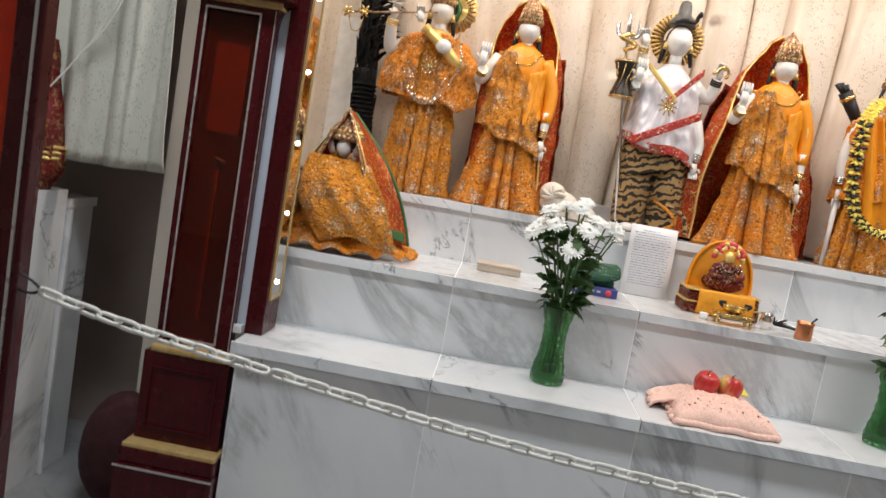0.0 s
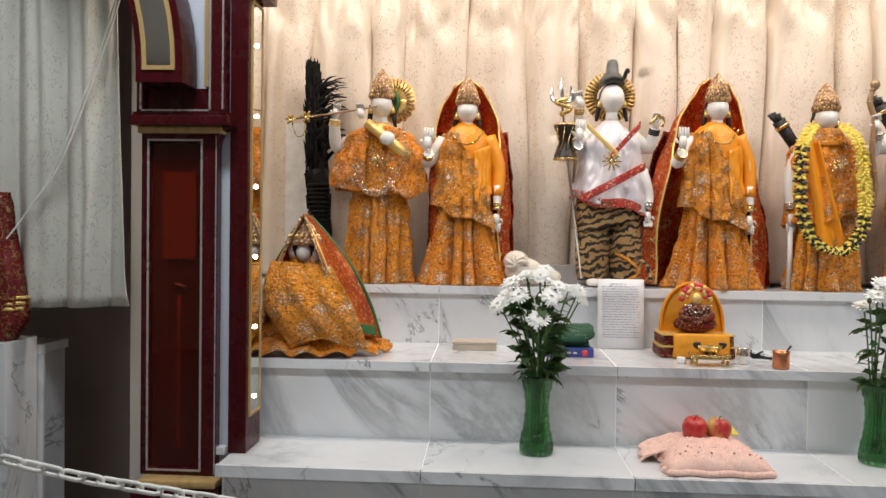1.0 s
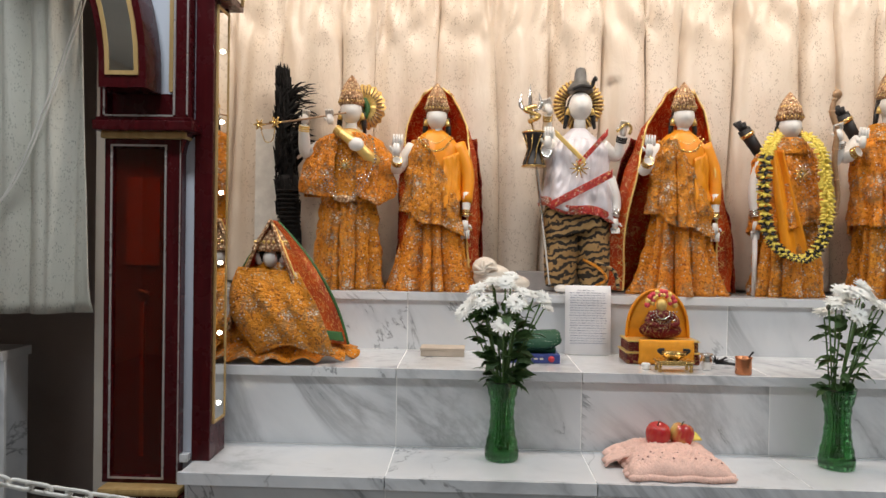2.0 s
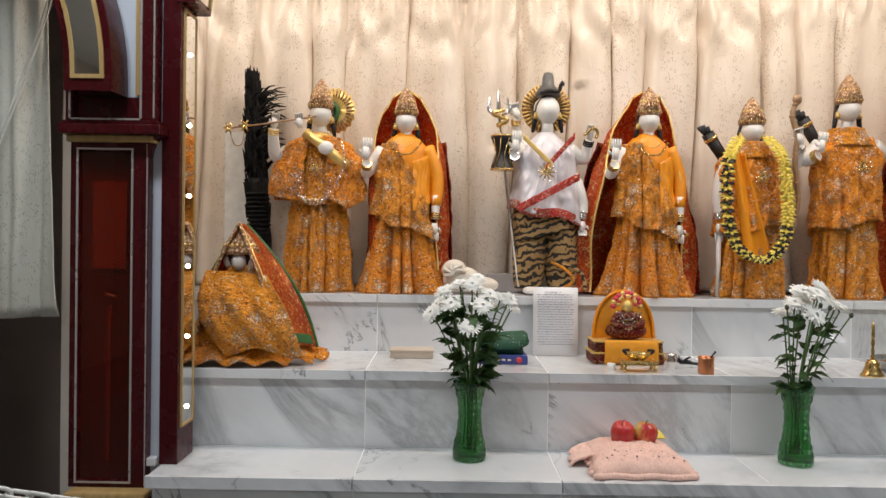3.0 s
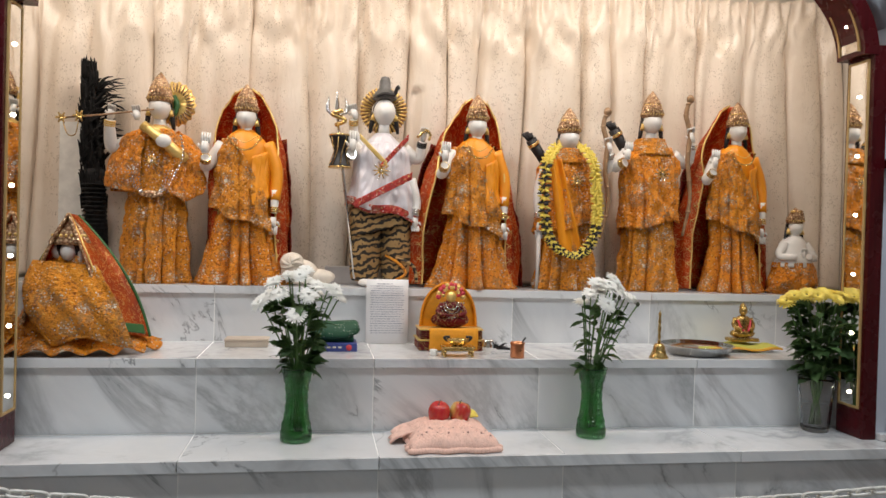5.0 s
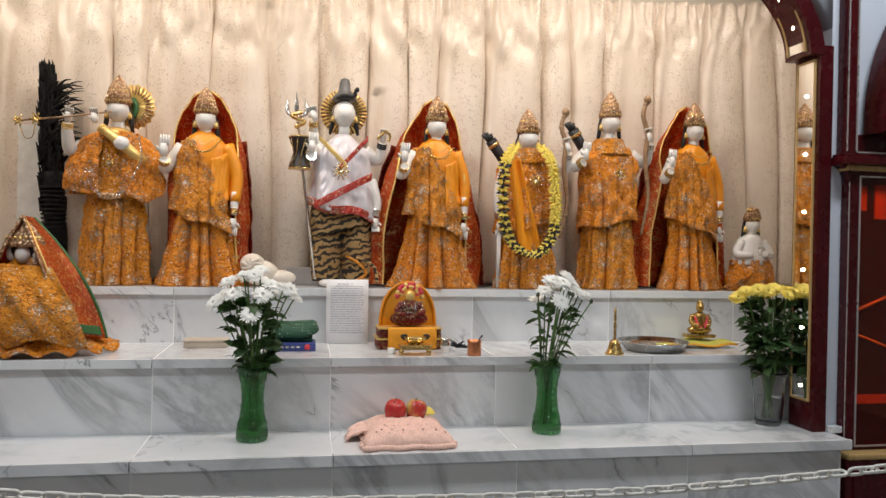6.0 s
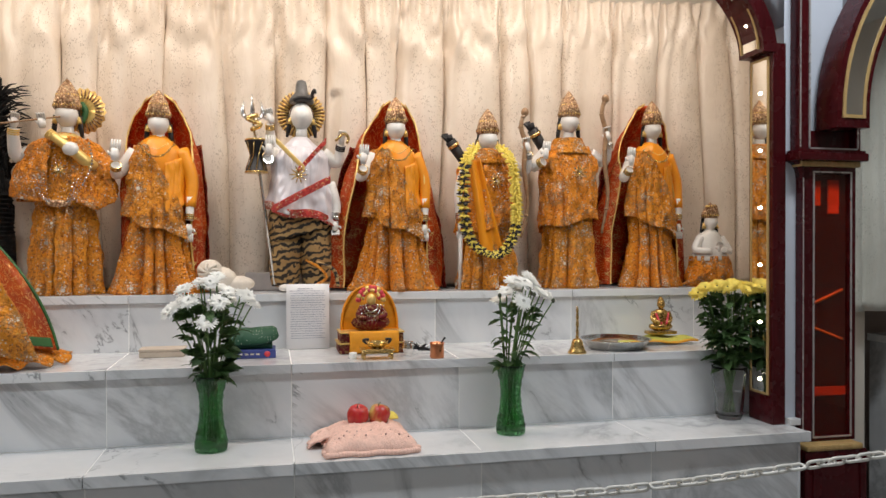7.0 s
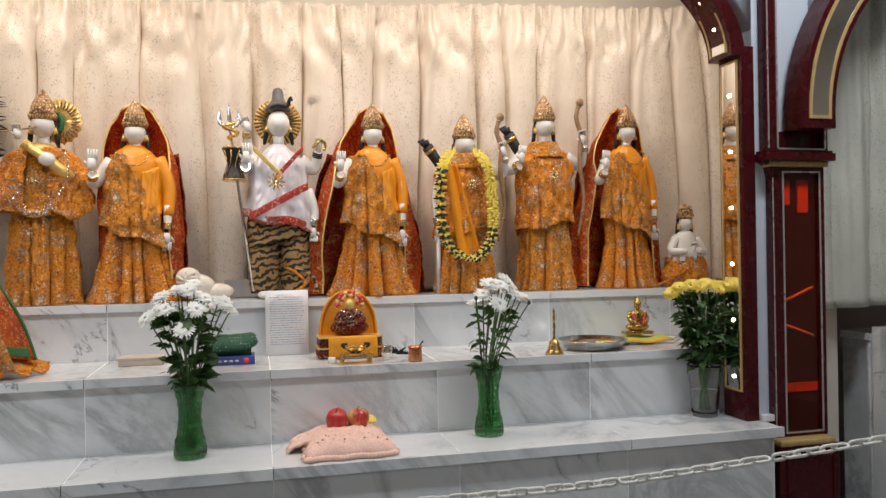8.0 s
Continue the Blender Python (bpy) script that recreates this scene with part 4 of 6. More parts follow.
def sari_figure(name, x, y, h, label, shift=0.0, turn=0.0, wide=1.0, vshift=0.0, vbot=(0.165, 0.02), over=M_VEIL, dark=True):
    """Standing figure in an orange sari with one raised palm and a long veil."""
    bm = bmesh.new()
    k = h / 0.83
    Z = lambda *ks: tuple((z * k, *r) for z, *r in ks)
    body = Z((0.0, 0.135 * wide, 0.095), (0.08, 0.128 * wide, 0.09), (0.20, 0.108 * wide, 0.08), (0.32, 0.095, 0.072), (0.42, 0.085, 0.066), (0.52, 0.092, 0.064), (0.57, 0.09, 0.055), (0.60, 0.06, 0.045), (0.625, 0.028, 0.028))
    wrap(bm, body, -180, 180, 0.0, 0.40 * k, M_BRO, 12, 0.42, 0.009, nu=240, nv=36, twist=2.0, seed=x * 3)
    torso(bm, tuple(q for q in body if q[0] > 0.30 * k), M_SAT)
    # sari end: wide band across the body, hem slanting
    band = Z((0.18, 0.128 * wide, 0.108), (0.30, 0.122, 0.10), (0.42, 0.108, 0.088), (0.52, 0.108, 0.080), (0.60, 0.085, 0.062), (0.63, 0.05, 0.045))
    wrap(bm, band, -128, 62, lambda a: k * (0.255 - 0.0007 * a + 0.008 * math.sin(a * 0.09)), lambda a: k * (0.585 - (0.0032 * max(0, a + 20) if a > -20 else 0)), M_BRO2, 9, 0.13, 0.014, nu=160, nv=44, twist=5, seed=x)
    wrap(bm, band, 20, 118, lambda a: k * (0.30 + 0.0008 * a), lambda a: k * (0.50 + 0.0006 * a), M_SAT, 7, 0.07, 0.006, nu=70, nv=20, twist=7, seed=x + 2, off=-0.006)
    # arms
    arm(bm, [(-0.085, -0.0, 0.56 * k), (-0.145, -0.03, 0.47 * k), (-0.142, -0.085, 0.50 * k)], 0.030, 0.017, M_STONE, M_BRASS)
    hand(bm, (-0.142, -0.098, 0.535 * k), (0.06, 0, 1), (0, -1, 0), 0.042)
    arm(bm, [(0.085, 0.0, 0.57 * k), (0.128, -0.01, 0.46 * k), (0.128, -0.035, 0.34 * k)], 0.034, 0.020, M_SAT, None)
    arm(bm, [(0.128, -0.030, 0.38 * k), (0.124, -0.045, 0.29 * k)], 0.019, 0.014, M_STONE, M_BRASS)
    hand(bm, (0.123, -0.050, 0.255 * k), (0, -0.1, -1), (0, -1, 0), 0.036)
    head(bm, 0.005, -0.018, h - 0.207, 0.041, crown_h=0.116)
    necklace(bm, [(-0.06, -0.062, 0.585 * k), (-0.02, -0.088, 0.54 * k), (0.03, -0.09, 0.54 * k), (0.068, -0.062, 0.585 * k)], 0.0042, M_BRASS)
    necklace(bm, [(-0.05, -0.062, 0.595 * k), (0.005, -0.085, 0.565 * k), (0.055, -0.062, 0.595 * k)], 0.003, M_GOLD)
    vk = ((0.0, vbot[0], 0.10, vbot[1]), (0.22 * k, vbot[0] * 0.95, 0.10, vbot[1]), (0.46 * k, lerp(0.145, vbot[0], 0.35), 0.095, vbot[1] * 0.6), (0.62 * k, 0.128, 0.088, vbot[1] * 0.4), (0.72 * k, 0.092, 0.066, 0.002), (h - 0.09, 0.070, 0.052, 0.004), (h - 0.045, 0.050, 0.040, 0.004), (h - 0.030, 0.014, 0.014, 0.004))
    veil(bm, h - 0.034, vk, over, 50, 0.012, x * 2.1, (0, 0.034))
    if dark:  # inner layer, deeper red, hanging behind
        vk2 = tuple((z, rx * 1.06, ry * 1.12, sx) for z, rx, ry, sx in vk)
        wrap(bm, tuple((z, rx, ry) for z, rx, ry, _ in vk2), 95, 265, 0.006, 0.60 * k, M_VEIL3, 10, 0.03, 0.008, nu=60, nv=20, c=(vbot[1], 0.03), seed=4)
    return finish(name, bm, x, y, label, turn)


def trident_figure():
    bm = bmesh.new()
    body = ((0.0, 0.10, 0.085), (0.12, 0.118, 0.088), (0.26, 0.128, 0.088), (0.34, 0.120, 0.08), (0.44, 0.090, 0.066), (0.54, 0.098, 0.062), (0.60, 0.07, 0.05), (0.64, 0.028, 0.03))
    # two striped trouser legs
    for s, dx in ((-1, -0.058), (1, 0.060)):
        tube(bm, smooth_path([(dx * 1.15, -0.01, 0.02), (dx * 1.05, -0.012, 0.12), (dx * 0.95, 0, 0.25), (dx * 0.75, 0, 0.38)], 6), [0.052, 0.056, 0.06, 0.062, 0.064, 0.066, 0.068, 0.069, 0.07, 0.07, 0.071, 0.071, 0.072, 0.072, 0.072, 0.072, 0.072, 0.072, 0.072], 16, M_TIGER)
        blob(bm, (dx * 1.1, -0.06, 0.016), (0.028, 0.05, 0.016), M_STONE)
    wrap(bm, ((0.12, 0.122, 0.09), (0.30, 0.128, 0.095), (0.42, 0.10, 0.08)), -175, 40, lambda a: 0.20 + 0.0006 * (a + 60), 0.42, M_TIGER, 4, 0.03, 0.008, nu=60, nv=18)
    torso(bm, tuple(q for q in body if q[0] > 0.3), M_SILK)
    # silver satin wrap with a red and gold border
    band = ((0.26, 0.150, 0.112), (0.36, 0.140, 0.105), (0.46, 0.118, 0.092), (0.55, 0.115, 0.082), (0.61, 0.085, 0.06), (0.64, 0.05, 0.045))
    hem = lambda a: 0.312 - 0.00045 * a + 0.008 * math.sin(a * 0.08)
    wrap(bm, band, -120, 125, lambda a: max(0.275, hem(a)), lambda a: 0.60 - 0.0002 * abs(a), M_SILK, 7, 0.07, 0.010, nu=130, nv=30, twist=6)
    wrap(bm, band, -120, 125, lambda a: max(0.268, hem(a) - 0.010), lambda a: max(0.295, hem(a) + 0.024), M_TRIM, 6, 0.045, 0.008, off=0.006, nu=90, nv=5, twist=6)

    def sash(u, v):
        px = lerp(0.115, -0.115, u)
        pz = lerp(0.46, 0.335, u) + lerp(-0.016, 0.016, v)
        return (px, -0.108 - 0.030 * math.sin(math.pi * u) - 0.003 * math.sin(37 * u), pz)
    sheet(bm, sash, 34, 5, M_TRIM, 0.004)
    sheet(bm, lambda u, v: (lerp(-0.10, 0.012, u), -0.085 - 0.03 * u, lerp(0.615, 0.50, u) + lerp(-0.012, 0.012, v)), 20, 4, M_GOLD, 0.004)
    sheet(bm, lambda u, v: (lerp(0.10, -0.015, u), -0.085 - 0.03 * u, lerp(0.62, 0.49, u) + lerp(-0.013, 0.013, v)), 20, 4, M_TRIM, 0.004)
    brooch(bm, -0.012, -0.122, 0.475, 0.034)
    # arms
    arm(bm, [(-0.09, 0, 0.575), (-0.15, -0.02, 0.535), (-0.132, -0.075, 0.545)], 0.032, 0.018, M_STONE, M_STEEL)
    hand(bm, (-0.128, -0.088, 0.575), (0.05, 0, 1), (0, -1, 0), 0.042)
    arm(bm, [(-0.085, 0.01, 0.58), (-0.12, -0.0, 0.63), (-0.125, -0.03, 0.69)], 0.028, 0.016, M_STONE, M_BRASS)
    hand(bm, (-0.122, -0.038, 0.71), (-0.3, 0, 1), (0, -1, 0), 0.038, False)
    arm(bm, [(0.09, 0.0, 0.575), (0.15, 0.0, 0.54), (0.165, -0.03, 0.61)], 0.032, 0.017, M_STONE, M_HAIR)
    hand(bm, (0.168, -0.035, 0.63), (0.1, 0, 1), (0, -1, 0), 0.036, False)
    tube(bm, smooth_path([(0.14, -0.05, 0.625), (0.175, -0.055, 0.655), (0.195, -0.05, 0.64), (0.188, -0.05, 0.615)], 5), 0.006, 6, M_BRASS)
    arm(bm, [(0.12, -0.01, 0.45), (0.145, -0.03, 0.36), (0.14, -0.05, 0.30)], 0.026, 0.016, M_STONE, M_STEEL)
    hand(bm, (0.14, -0.055, 0.272), (0, 0, -1), (0, -1, 0), 0.036, False)
    # trident, with an hourglass drum tied to its staff
    tube(bm, [(-0.105, -0.045, 0.03), (-0.168, -0.04, 0.50), (-0.192, -0.04, 0.70)], 0.0065, 8, M_STEEL)
    for s in (-1, 0, 1):
        tube(bm, smooth_path([(-0.192, -0.042, 0.70), (-0.193 + s * 0.036, -0.042, 0.722), (-0.195 + s * 0.034, -0.042, 0.775 + (0.03 if s == 0 else 0.0))], 5), [0.007, 0.008, 0.010, 0.012, 0.013, 0.014, 0.013, 0.012, 0.008, 0.005, 0.002], 6, M_STEEL, 0.4)
    tube(bm, smooth_path([(-0.20, -0.05, 0.66), (-0.16, -0.065, 0.68), (-0.215, -0.055, 0.705), (-0.17, -0.06, 0.72)], 5), 0.009, 7, M_BRASS)
    lathe(bm, [(0.042, 0.0), (0.045, 0.006), (0.040, 0.014), (0.026, 0.05), (0.024, 0.068), (0.027, 0.085), (0.042, 0.12), (0.047, 0.128), (0.042, 0.134)], (-0.178, -0.06, 0.485), 18, M_HAIR)
    for i in range(8):
        a = i * math.pi / 4
        tube(bm, [(-0.178 + 0.043 * math.cos(a), -0.06 + 0.043 * math.sin(a), 0.495), (-0.178 + 0.026 * math.cos(a + 0.3), -0.06 + 0.026 * math.sin(a + 0.3), 0.552), (-0.178 + 0.043 * math.cos(a + 0.6), -0.06 + 0.043 * math.sin(a + 0.6), 0.612)], 0.0022, 5, M_BRASS)
    for z in (0.487, 0.617):
        lathe(bm, [(0.046, -0.004), (0.049, 0), (0.046, 0.004)], (-0.178, -0.06, z), 18, M_BRASS)
    # halo with rays, topknot, serpent at the brow
    loops = []
    for i in range(49):
        a = 2 * math.pi * i / 48
        loops.append([(0.004 + r * math.cos(a), 0.05 + d, 0.745 + r * math.sin(a)) for r, d in ((0.05, 0), (0.098, 0), (0.098, 0.006), (0.05, 0.006))])
    rings(bm, loops, M_CROWN)
    for i in range(36):
        a = 2 * math.pi * i / 36
        tube(bm, [(0.004 + 0.055 * math.cos(a), 0.047, 0.745 + 0.055 * math.sin(a)), (0.004 + 0.101 * math.cos(a), 0.045, 0.745 + 0.101 * math.sin(a))], [0.003, 0.0045], 5, M_GOLD)
    head(bm, 0.004, -0.01, 0.672, 0.047, crown=False)
    lathe(bm, [(0.050, 0.0), (0.052, 0.012), (0.040, 0.03), (0.026, 0.045), (0.023, 0.075), (0.018, 0.092), (0.004, 0.098)], (0.004, 0.0, 0.785), 18, M_KNOT)
    tube(bm, smooth_path([(-0.03, -0.045, 0.79), (0.0, -0.055, 0.80), (0.04, -0.04, 0.80), (0.05, -0.045, 0.825), (0.062, -0.05, 0.83)], 5), [0.008] * 16 + [0.009, 0.011, 0.012, 0.010, 0.004], 7, M_HAIR)
    # cloth piled at the feet
    tube(bm, smooth_path([(0.02, -0.06, 0.13), (0.07, -0.10, 0.10), (0.10, -0.11, 0.06), (0.06, -0.10, 0.03)], 6), 0.006, 7, M_BRO2)
    tube(bm, smooth_path([(0.06, -0.08, 0.12), (0.13, -0.09, 0.09), (0.15, -0.09, 0.02)], 6), 0.008, 7, M_TIGER)
    return finish("trident_statue", bm, 0.562, 2.96, "white stone statue in silver satin and striped trousers beside a trident")


def archer_figure(name, x, y, h, label, garlanded=False, turn=0.0):
    bm = bmesh.new()
    k = h / 0.88
    Z = lambda *ks: tuple((z * k, *r) for z, *r in ks)
    body = Z((0.0, 0.104, 0.085), (0.12, 0.102, 0.085), (0.25, 0.100, 0.08), (0.34, 0.098, 0.075), (0.46, 0.100, 0.07), (0.57, 0.115, 0.07), (0.625, 0.085, 0.055), (0.655, 0.03, 0.03))
    wrap(bm, body, -180, 180, 0.0, 0.42 * k, M_BRO2, 10, 0.32, 0.011, nu=220, nv=34, twist=-2.0, seed=x * 2)
    torso(bm, tuple(q for q in body if q[0] > 0.32 * k), M_BRO)
    top = Z((0.25, 0.124, 0.100), (0.36, 0.120, 0.096), (0.48, 0.124, 0.088), (0.56, 0.126, 0.080), (0.61, 0.098, 0.066), (0.635, 0.075, 0.058), (0.66, 0.05, 0.045))
    wrap(bm, top, -150, 150, lambda a: k * (0.285 + 0.0003 * a + 0.010 * math.sin(a * 0.06)), lambda a: k * (0.615 - 0.0004 * abs(a) + 0.02 * (abs(a) > 15)), M_BRO, 8, 0.10, 0.016, nu=170, nv=40, twist=4, seed=x)
    if garlanded:  # plain satin stole in front
        sheet(bm, lambda u, v: (lerp(-0.105, -0.055, u) + 0.05 * (1 - v) ** 1.2 + lerp(0, 0.05, u) * (1 - v), -0.105 - 0.012 * math.sin(u * 7) + 0.02 * v * v, lerp(0.17, 0.60, v) * k), 14, 30, M_SAT, 0.005)
        tube(bm, [(-0.125, -0.02, 0.0), (-0.125, -0.02, 0.27 * k)], 0.010, 8, M_STONE)
        arm(bm, [(-0.095, 0, 0.57 * k), (-0.128, -0.01, 0.44 * k), (-0.126, -0.02, 0.33 * k)], 0.030, 0.017, M_STONE, M_STEEL)
        hand(bm, (-0.126, -0.024, 0.29 * k), (0, 0, -1), (0, -1, 0), 0.036)
    else:
        arm(bm, [(-0.105, 0, 0.59 * k), (-0.170, -0.02, 0.53 * k), (-0.145, -0.075, 0.545 * k)], 0.034, 0.019, M_STONE, M_BRASS)
        hand(bm, (-0.138, -0.088, 0.575 * k), (0.1, 0, 1), (0, -1, 0), 0.040)
    arm(bm, [(0.105, 0, 0.59 * k), (0.172, -0.01, 0.56 * k), (0.175, -0.05, 0.64 * k)], 0.032, 0.018, M_STONE, M_STEEL)
    hand(bm, (0.170, -0.058, 0.665 * k), (-0.3, 0, 1), (0, -1, 0), 0.040, False)
    # long bow
    bx = 0.142
    pts = [(bx + 0.0, -0.05, 0.24 * k), (bx + 0.03, -0.05, 0.40 * k), (bx + 0.012, -0.055, 0.56 * k), (bx + 0.016, -0.06, 0.68 * k), (bx - 0.004, -0.06, 0.76 * k), (bx + 0.008, -0.06, 0.815 * k), (bx + 0.014, -0.06, 0.830 * k)]
    path = smooth_path(pts, 6)
    tube(bm, path, [0.006 + 0.005 * math.sin(math.pi * i / (len(path) - 1)) for i in range(len(path))], 9, M_BOW)
    for q in path[4::5]:
        blob(bm, q, (0.013, 0.013, 0.007), M_BOW, 8, 5)
    blob(bm, path[-1], (0.018, 0.014, 0.020), M_BOW)
    # quiver behind the shoulder
    tube(bm, [(-0.06, 0.06, 0.56 * k), (-0.155, 0.045, 0.70 * k)], [0.020, 0.026], 10, M_HAIR)
    tube(bm, [(-0.136, 0.048, 0.672 * k), (-0.144, 0.047, 0.684 * k)], 0.029, 10, M_BRASS)
    for i in range(5):
        o = (i - 2) * 0.009
        tube(bm, [(-0.15 + o * 0.6, 0.045 + 0.004 * (i % 2), 0.69 * k), (-0.176 + o, 0.04, 0.725 * k + 0.004 * (i % 3))], [0.006, 0.008], 6, M_HAIR)
    head(bm, 0.0, -0.015, h - 0.208 - (0.008 if garlanded else 0), 0.043, crown_h=0.122 if not garlanded else 0.115)
    brooch(bm, 0.01, -0.112, 0.50 * k, 0.030)
    wrap(bm, Z((0.56, 0.10, 0.075), (0.66, 0.05, 0.05)), -160, 160, 0.585 * k, 0.655 * k, M_BRO2, 5, 0.05, 0.008, nu=50, nv=8, off=0.010)
    return finish(name, bm, x, y, label, turn)


def garland():
    """Yellow flower garland round the neck of the smaller archer."""
    bm = bmesh.new()
    rnd = random.Random(5)
    left = smooth_path([(-0.06, -0.055, 0.615), (-0.112, -0.10, 0.54), (-0.128, -0.125, 0.44), (-0.128, -0.135, 0.32), (-0.105, -0.142, 0.22), (-0.05, -0.146, 0.165), (0.01, -0.148, 0.15)], 7)
    right = smooth_path([(0.06, -0.055, 0.615), (0.092, -0.09, 0.55), (0.104, -0.10, 0.47), (0.106, -0.11, 0.40), (0.108, -0.12, 0.33), (0.09, -0.135, 0.24), (0.05, -0.146, 0.175), (0.01, -0.148, 0.15)], 7)
    for path in (left, right):
        for i, p in enumerate(path):
            for k in range(6):
                a = k * math.pi / 3 + rnd.random()
                q = p + Vector((0.030 * math.cos(a), -0.005 + 0.012 * math.sin(a), 0.017 * math.sin(a)))
                gap = (path is left and i > 6 or i > 30) and i % 2 == 0
                tube(bm, [p, p.lerp(q, 0.6) + Vector((0, -0.004, 0)), q], [0.004, 0.0075, 0.0025], 5, 1 if gap else 0, 0.5)
    return single("flower_garland", bm, [FLOWER_YELLOW, HAIR], (1.352, 2.925, T3), "long yellow flower garland hung round a statue", "garland")


def crouching_figure():
    bm = bmesh.new()
    body = ((0.0, 0.10, 0.085), (0.05, 0.11, 0.09), (0.12, 0.09, 0.075), (0.18, 0.062, 0.055), (0.235, 0.055, 0.045), (0.26, 0.03, 0.03))
    wrap(bm, body, -180, 180, 0.0, 0.14, M_BRO, 8, 0.07, 0.010, nu=80, nv=16, seed=3)
    wrap(bm, body, -180, 180, 0.12, 0.26, M_STONE, nu=30, nv=10, crumple=0.0)
    sheet(bm, lambda u, v: (lerp(-0.17, 0.02, u), -0.06 - 0.03 * math.sin(3 * u) * v, lerp(0.012, 0.015 + 0.10 * u, v) + 0.004 * math.sin(20 * u)), 20, 10, M_BRO, 0.006)
    arm(bm, [(-0.05, -0.01, 0.225), (-0.085, -0.03, 0.17), (-0.03, -0.075, 0.165)], 0.022, 0.014, M_STONE)
    arm(bm, [(0.05, -0.01, 0.225), (0.085, -0.03, 0.165), (0.03, -0.075, 0.17)], 0.022, 0.014, M_STONE)
    hand(bm, (0.0, -0.083, 0.175), (0, 0, 1), (0, -1, 0), 0.028, False)
    head(bm, 0.0, -0.012, 0.262, 0.033, crown_h=0.075)
    return finish("crouching_statue", bm, 2.45, 2.93, "small pale statue crouching in an orange brocade skirt")


def seated_figure():
    """Three-faced seated figure wrapped in brocade under a red and green edged veil, leaning to one side."""
    bm = bmesh.new()
    H = 0.475
    body = ((0.0, 0.21, 0.13), (0.06, 0.195, 0.13), (0.15, 0.155, 0.115), (0.25, 0.115, 0.09), (0.32, 0.08, 0.07), (0.35, 0.05, 0.05))
    wrap(bm, body, -180, 180, 0.02, 0.34, M_BRO2, 7, 0.03, 0.014, nu=90, nv=24, seed=2)
    # the large front cloth, slanting to one side
    def front(u, v):
        top = Vector((lerp(-0.105, 0.10, u), -0.105, 0.315 - 0.015 * u))
        bot = Vector((lerp(-0.02, 0.235, u), -0.165 - 0.02 * math.sin(math.pi * u), 0.035 + 0.055 * math.sin(math.pi * (1 - u)) ** 2 * (1 - u) + 0.0 * u))
        p = bot.lerp(top, v)
        s = math.sin(math.pi * v)
        p += Vector((-0.045 * s * (1 - u) + 0.02 * s * u, -0.035 * s, 0))
        p.y += 0.010 * noise.noise((p.x * 22, p.z * 22, 1.3)) + 0.005 * math.sin(18 * u + 6 * v)
        return p
    sheet(bm, front, 46, 40, M_BRO2, 0.006)
    # skirt hem spread on the tread
    def hem(u, v):
        a = radians(lerp(-115, 115, u))
        r = lerp(0.26, 0.15, v) + 0.014 * math.sin(13 * a + 1) * (1 - v)
        return (0.01 + r * math.sin(a) * 1.05, -r * math.cos(a) * 0.78 + 0.01, 0.006 + 0.085 * v ** 1.3 + 0.012 * (1 + math.sin(17 * a)) * (1 - v) * 0.9)
    sheet(bm, hem, 90, 10, M_BRO, 0.005)
    for dx, r in ((0.0, 0.026), (-0.038, 0.022), (0.038, 0.022)):
        blob(bm, (dx - 0.005, -0.07 + abs(dx) * 0.5, 0.345), (r, r, r * 1.2), M_STONE, 14, 9)
    blob(bm, (-0.005, -0.035, 0.35), (0.068, 0.045, 0.035), M_HAIR, 14, 8)
    lathe(bm, [(0.062, 0), (0.068, 0.010), (0.062, 0.022), (0.052, 0.04), (0.034, 0.065), (0.016, 0.085), (0.004, 0.098)], (-0.005, -0.055, 0.368), 22, M_CROWN, 1.0, 0.7)
    for i in range(9):
        a = math.pi * (1.1 + 0.8 * i / 8)
        blob(bm, (-0.005 + 0.055 * math.cos(a), -0.055 + 0.042 * math.sin(a), 0.40), 0.006, M_GOLD, 6, 4)
    # veil sides: peak over the crown, falling to both sides
    def side(s):
        def f(u, v):
            top = Vector((lerp(-0.004, -0.012, u), lerp(-0.075, 0.05, u), H - 0.004 * u))
            foot = Vector((lerp(0.135, 0.255, u), lerp(-0.155, -0.02, u), lerp(0.085, 0.05, u))) if s > 0 else Vector((lerp(-0.135, -0.175, u), lerp(-0.10, 0.03, u), lerp(0.10, 0.06, u)))
            p = foot.lerp(top, v)
            b = math.sin(math.pi * v)
            p += Vector((s * 0.030 * b * (0.4 + u), -0.012 * b, 0.01 * b))
            p += Vector((0, 0.012 * math.sin(8 * u + 5 * v), 0)) * b
            return p
        return f
    sheet(bm, side(1), 18, 34, M_VEIL2, 0.004)
    sheet(bm, side(-1), 18, 34, M_VEIL2, 0.004)
    for s in (1, -1):
        f = side(s)
        tube(bm, [Vector(f(0, j / 30)) + Vector((0, -0.003, 0)) for j in range(31)], 0.006, 6, M_CROWN)
        tube(bm, [Vector(f(0.16, j / 30)) + Vector((0, -0.006, 0)) for j in range(31)], 0.0035, 6, M_GOLD)
        g = lambda u, v, f=f: Vector(f(0.1 + 0.8 * u, 0.015 + 0.07 * v)) + Vector((0.004 * s, -0.006, 0.002))
        sheet(bm, g, 12, 8, M_GREEN, 0.004)
        tube(bm, [Vector(f(1, j / 30)) + Vector((0.002 * s, 0, 0)) for j in range(31)], 0.006, 6, M_GREEN)
    # back of the veil
    def back(u, v):
        a = Vector(side(-1)(1, v))
        b = Vector(side(1)(1, v))
        return a.lerp(b, u) + Vector((0, 0.05 * math.sin(math.pi * u) * (1 - v), 0))
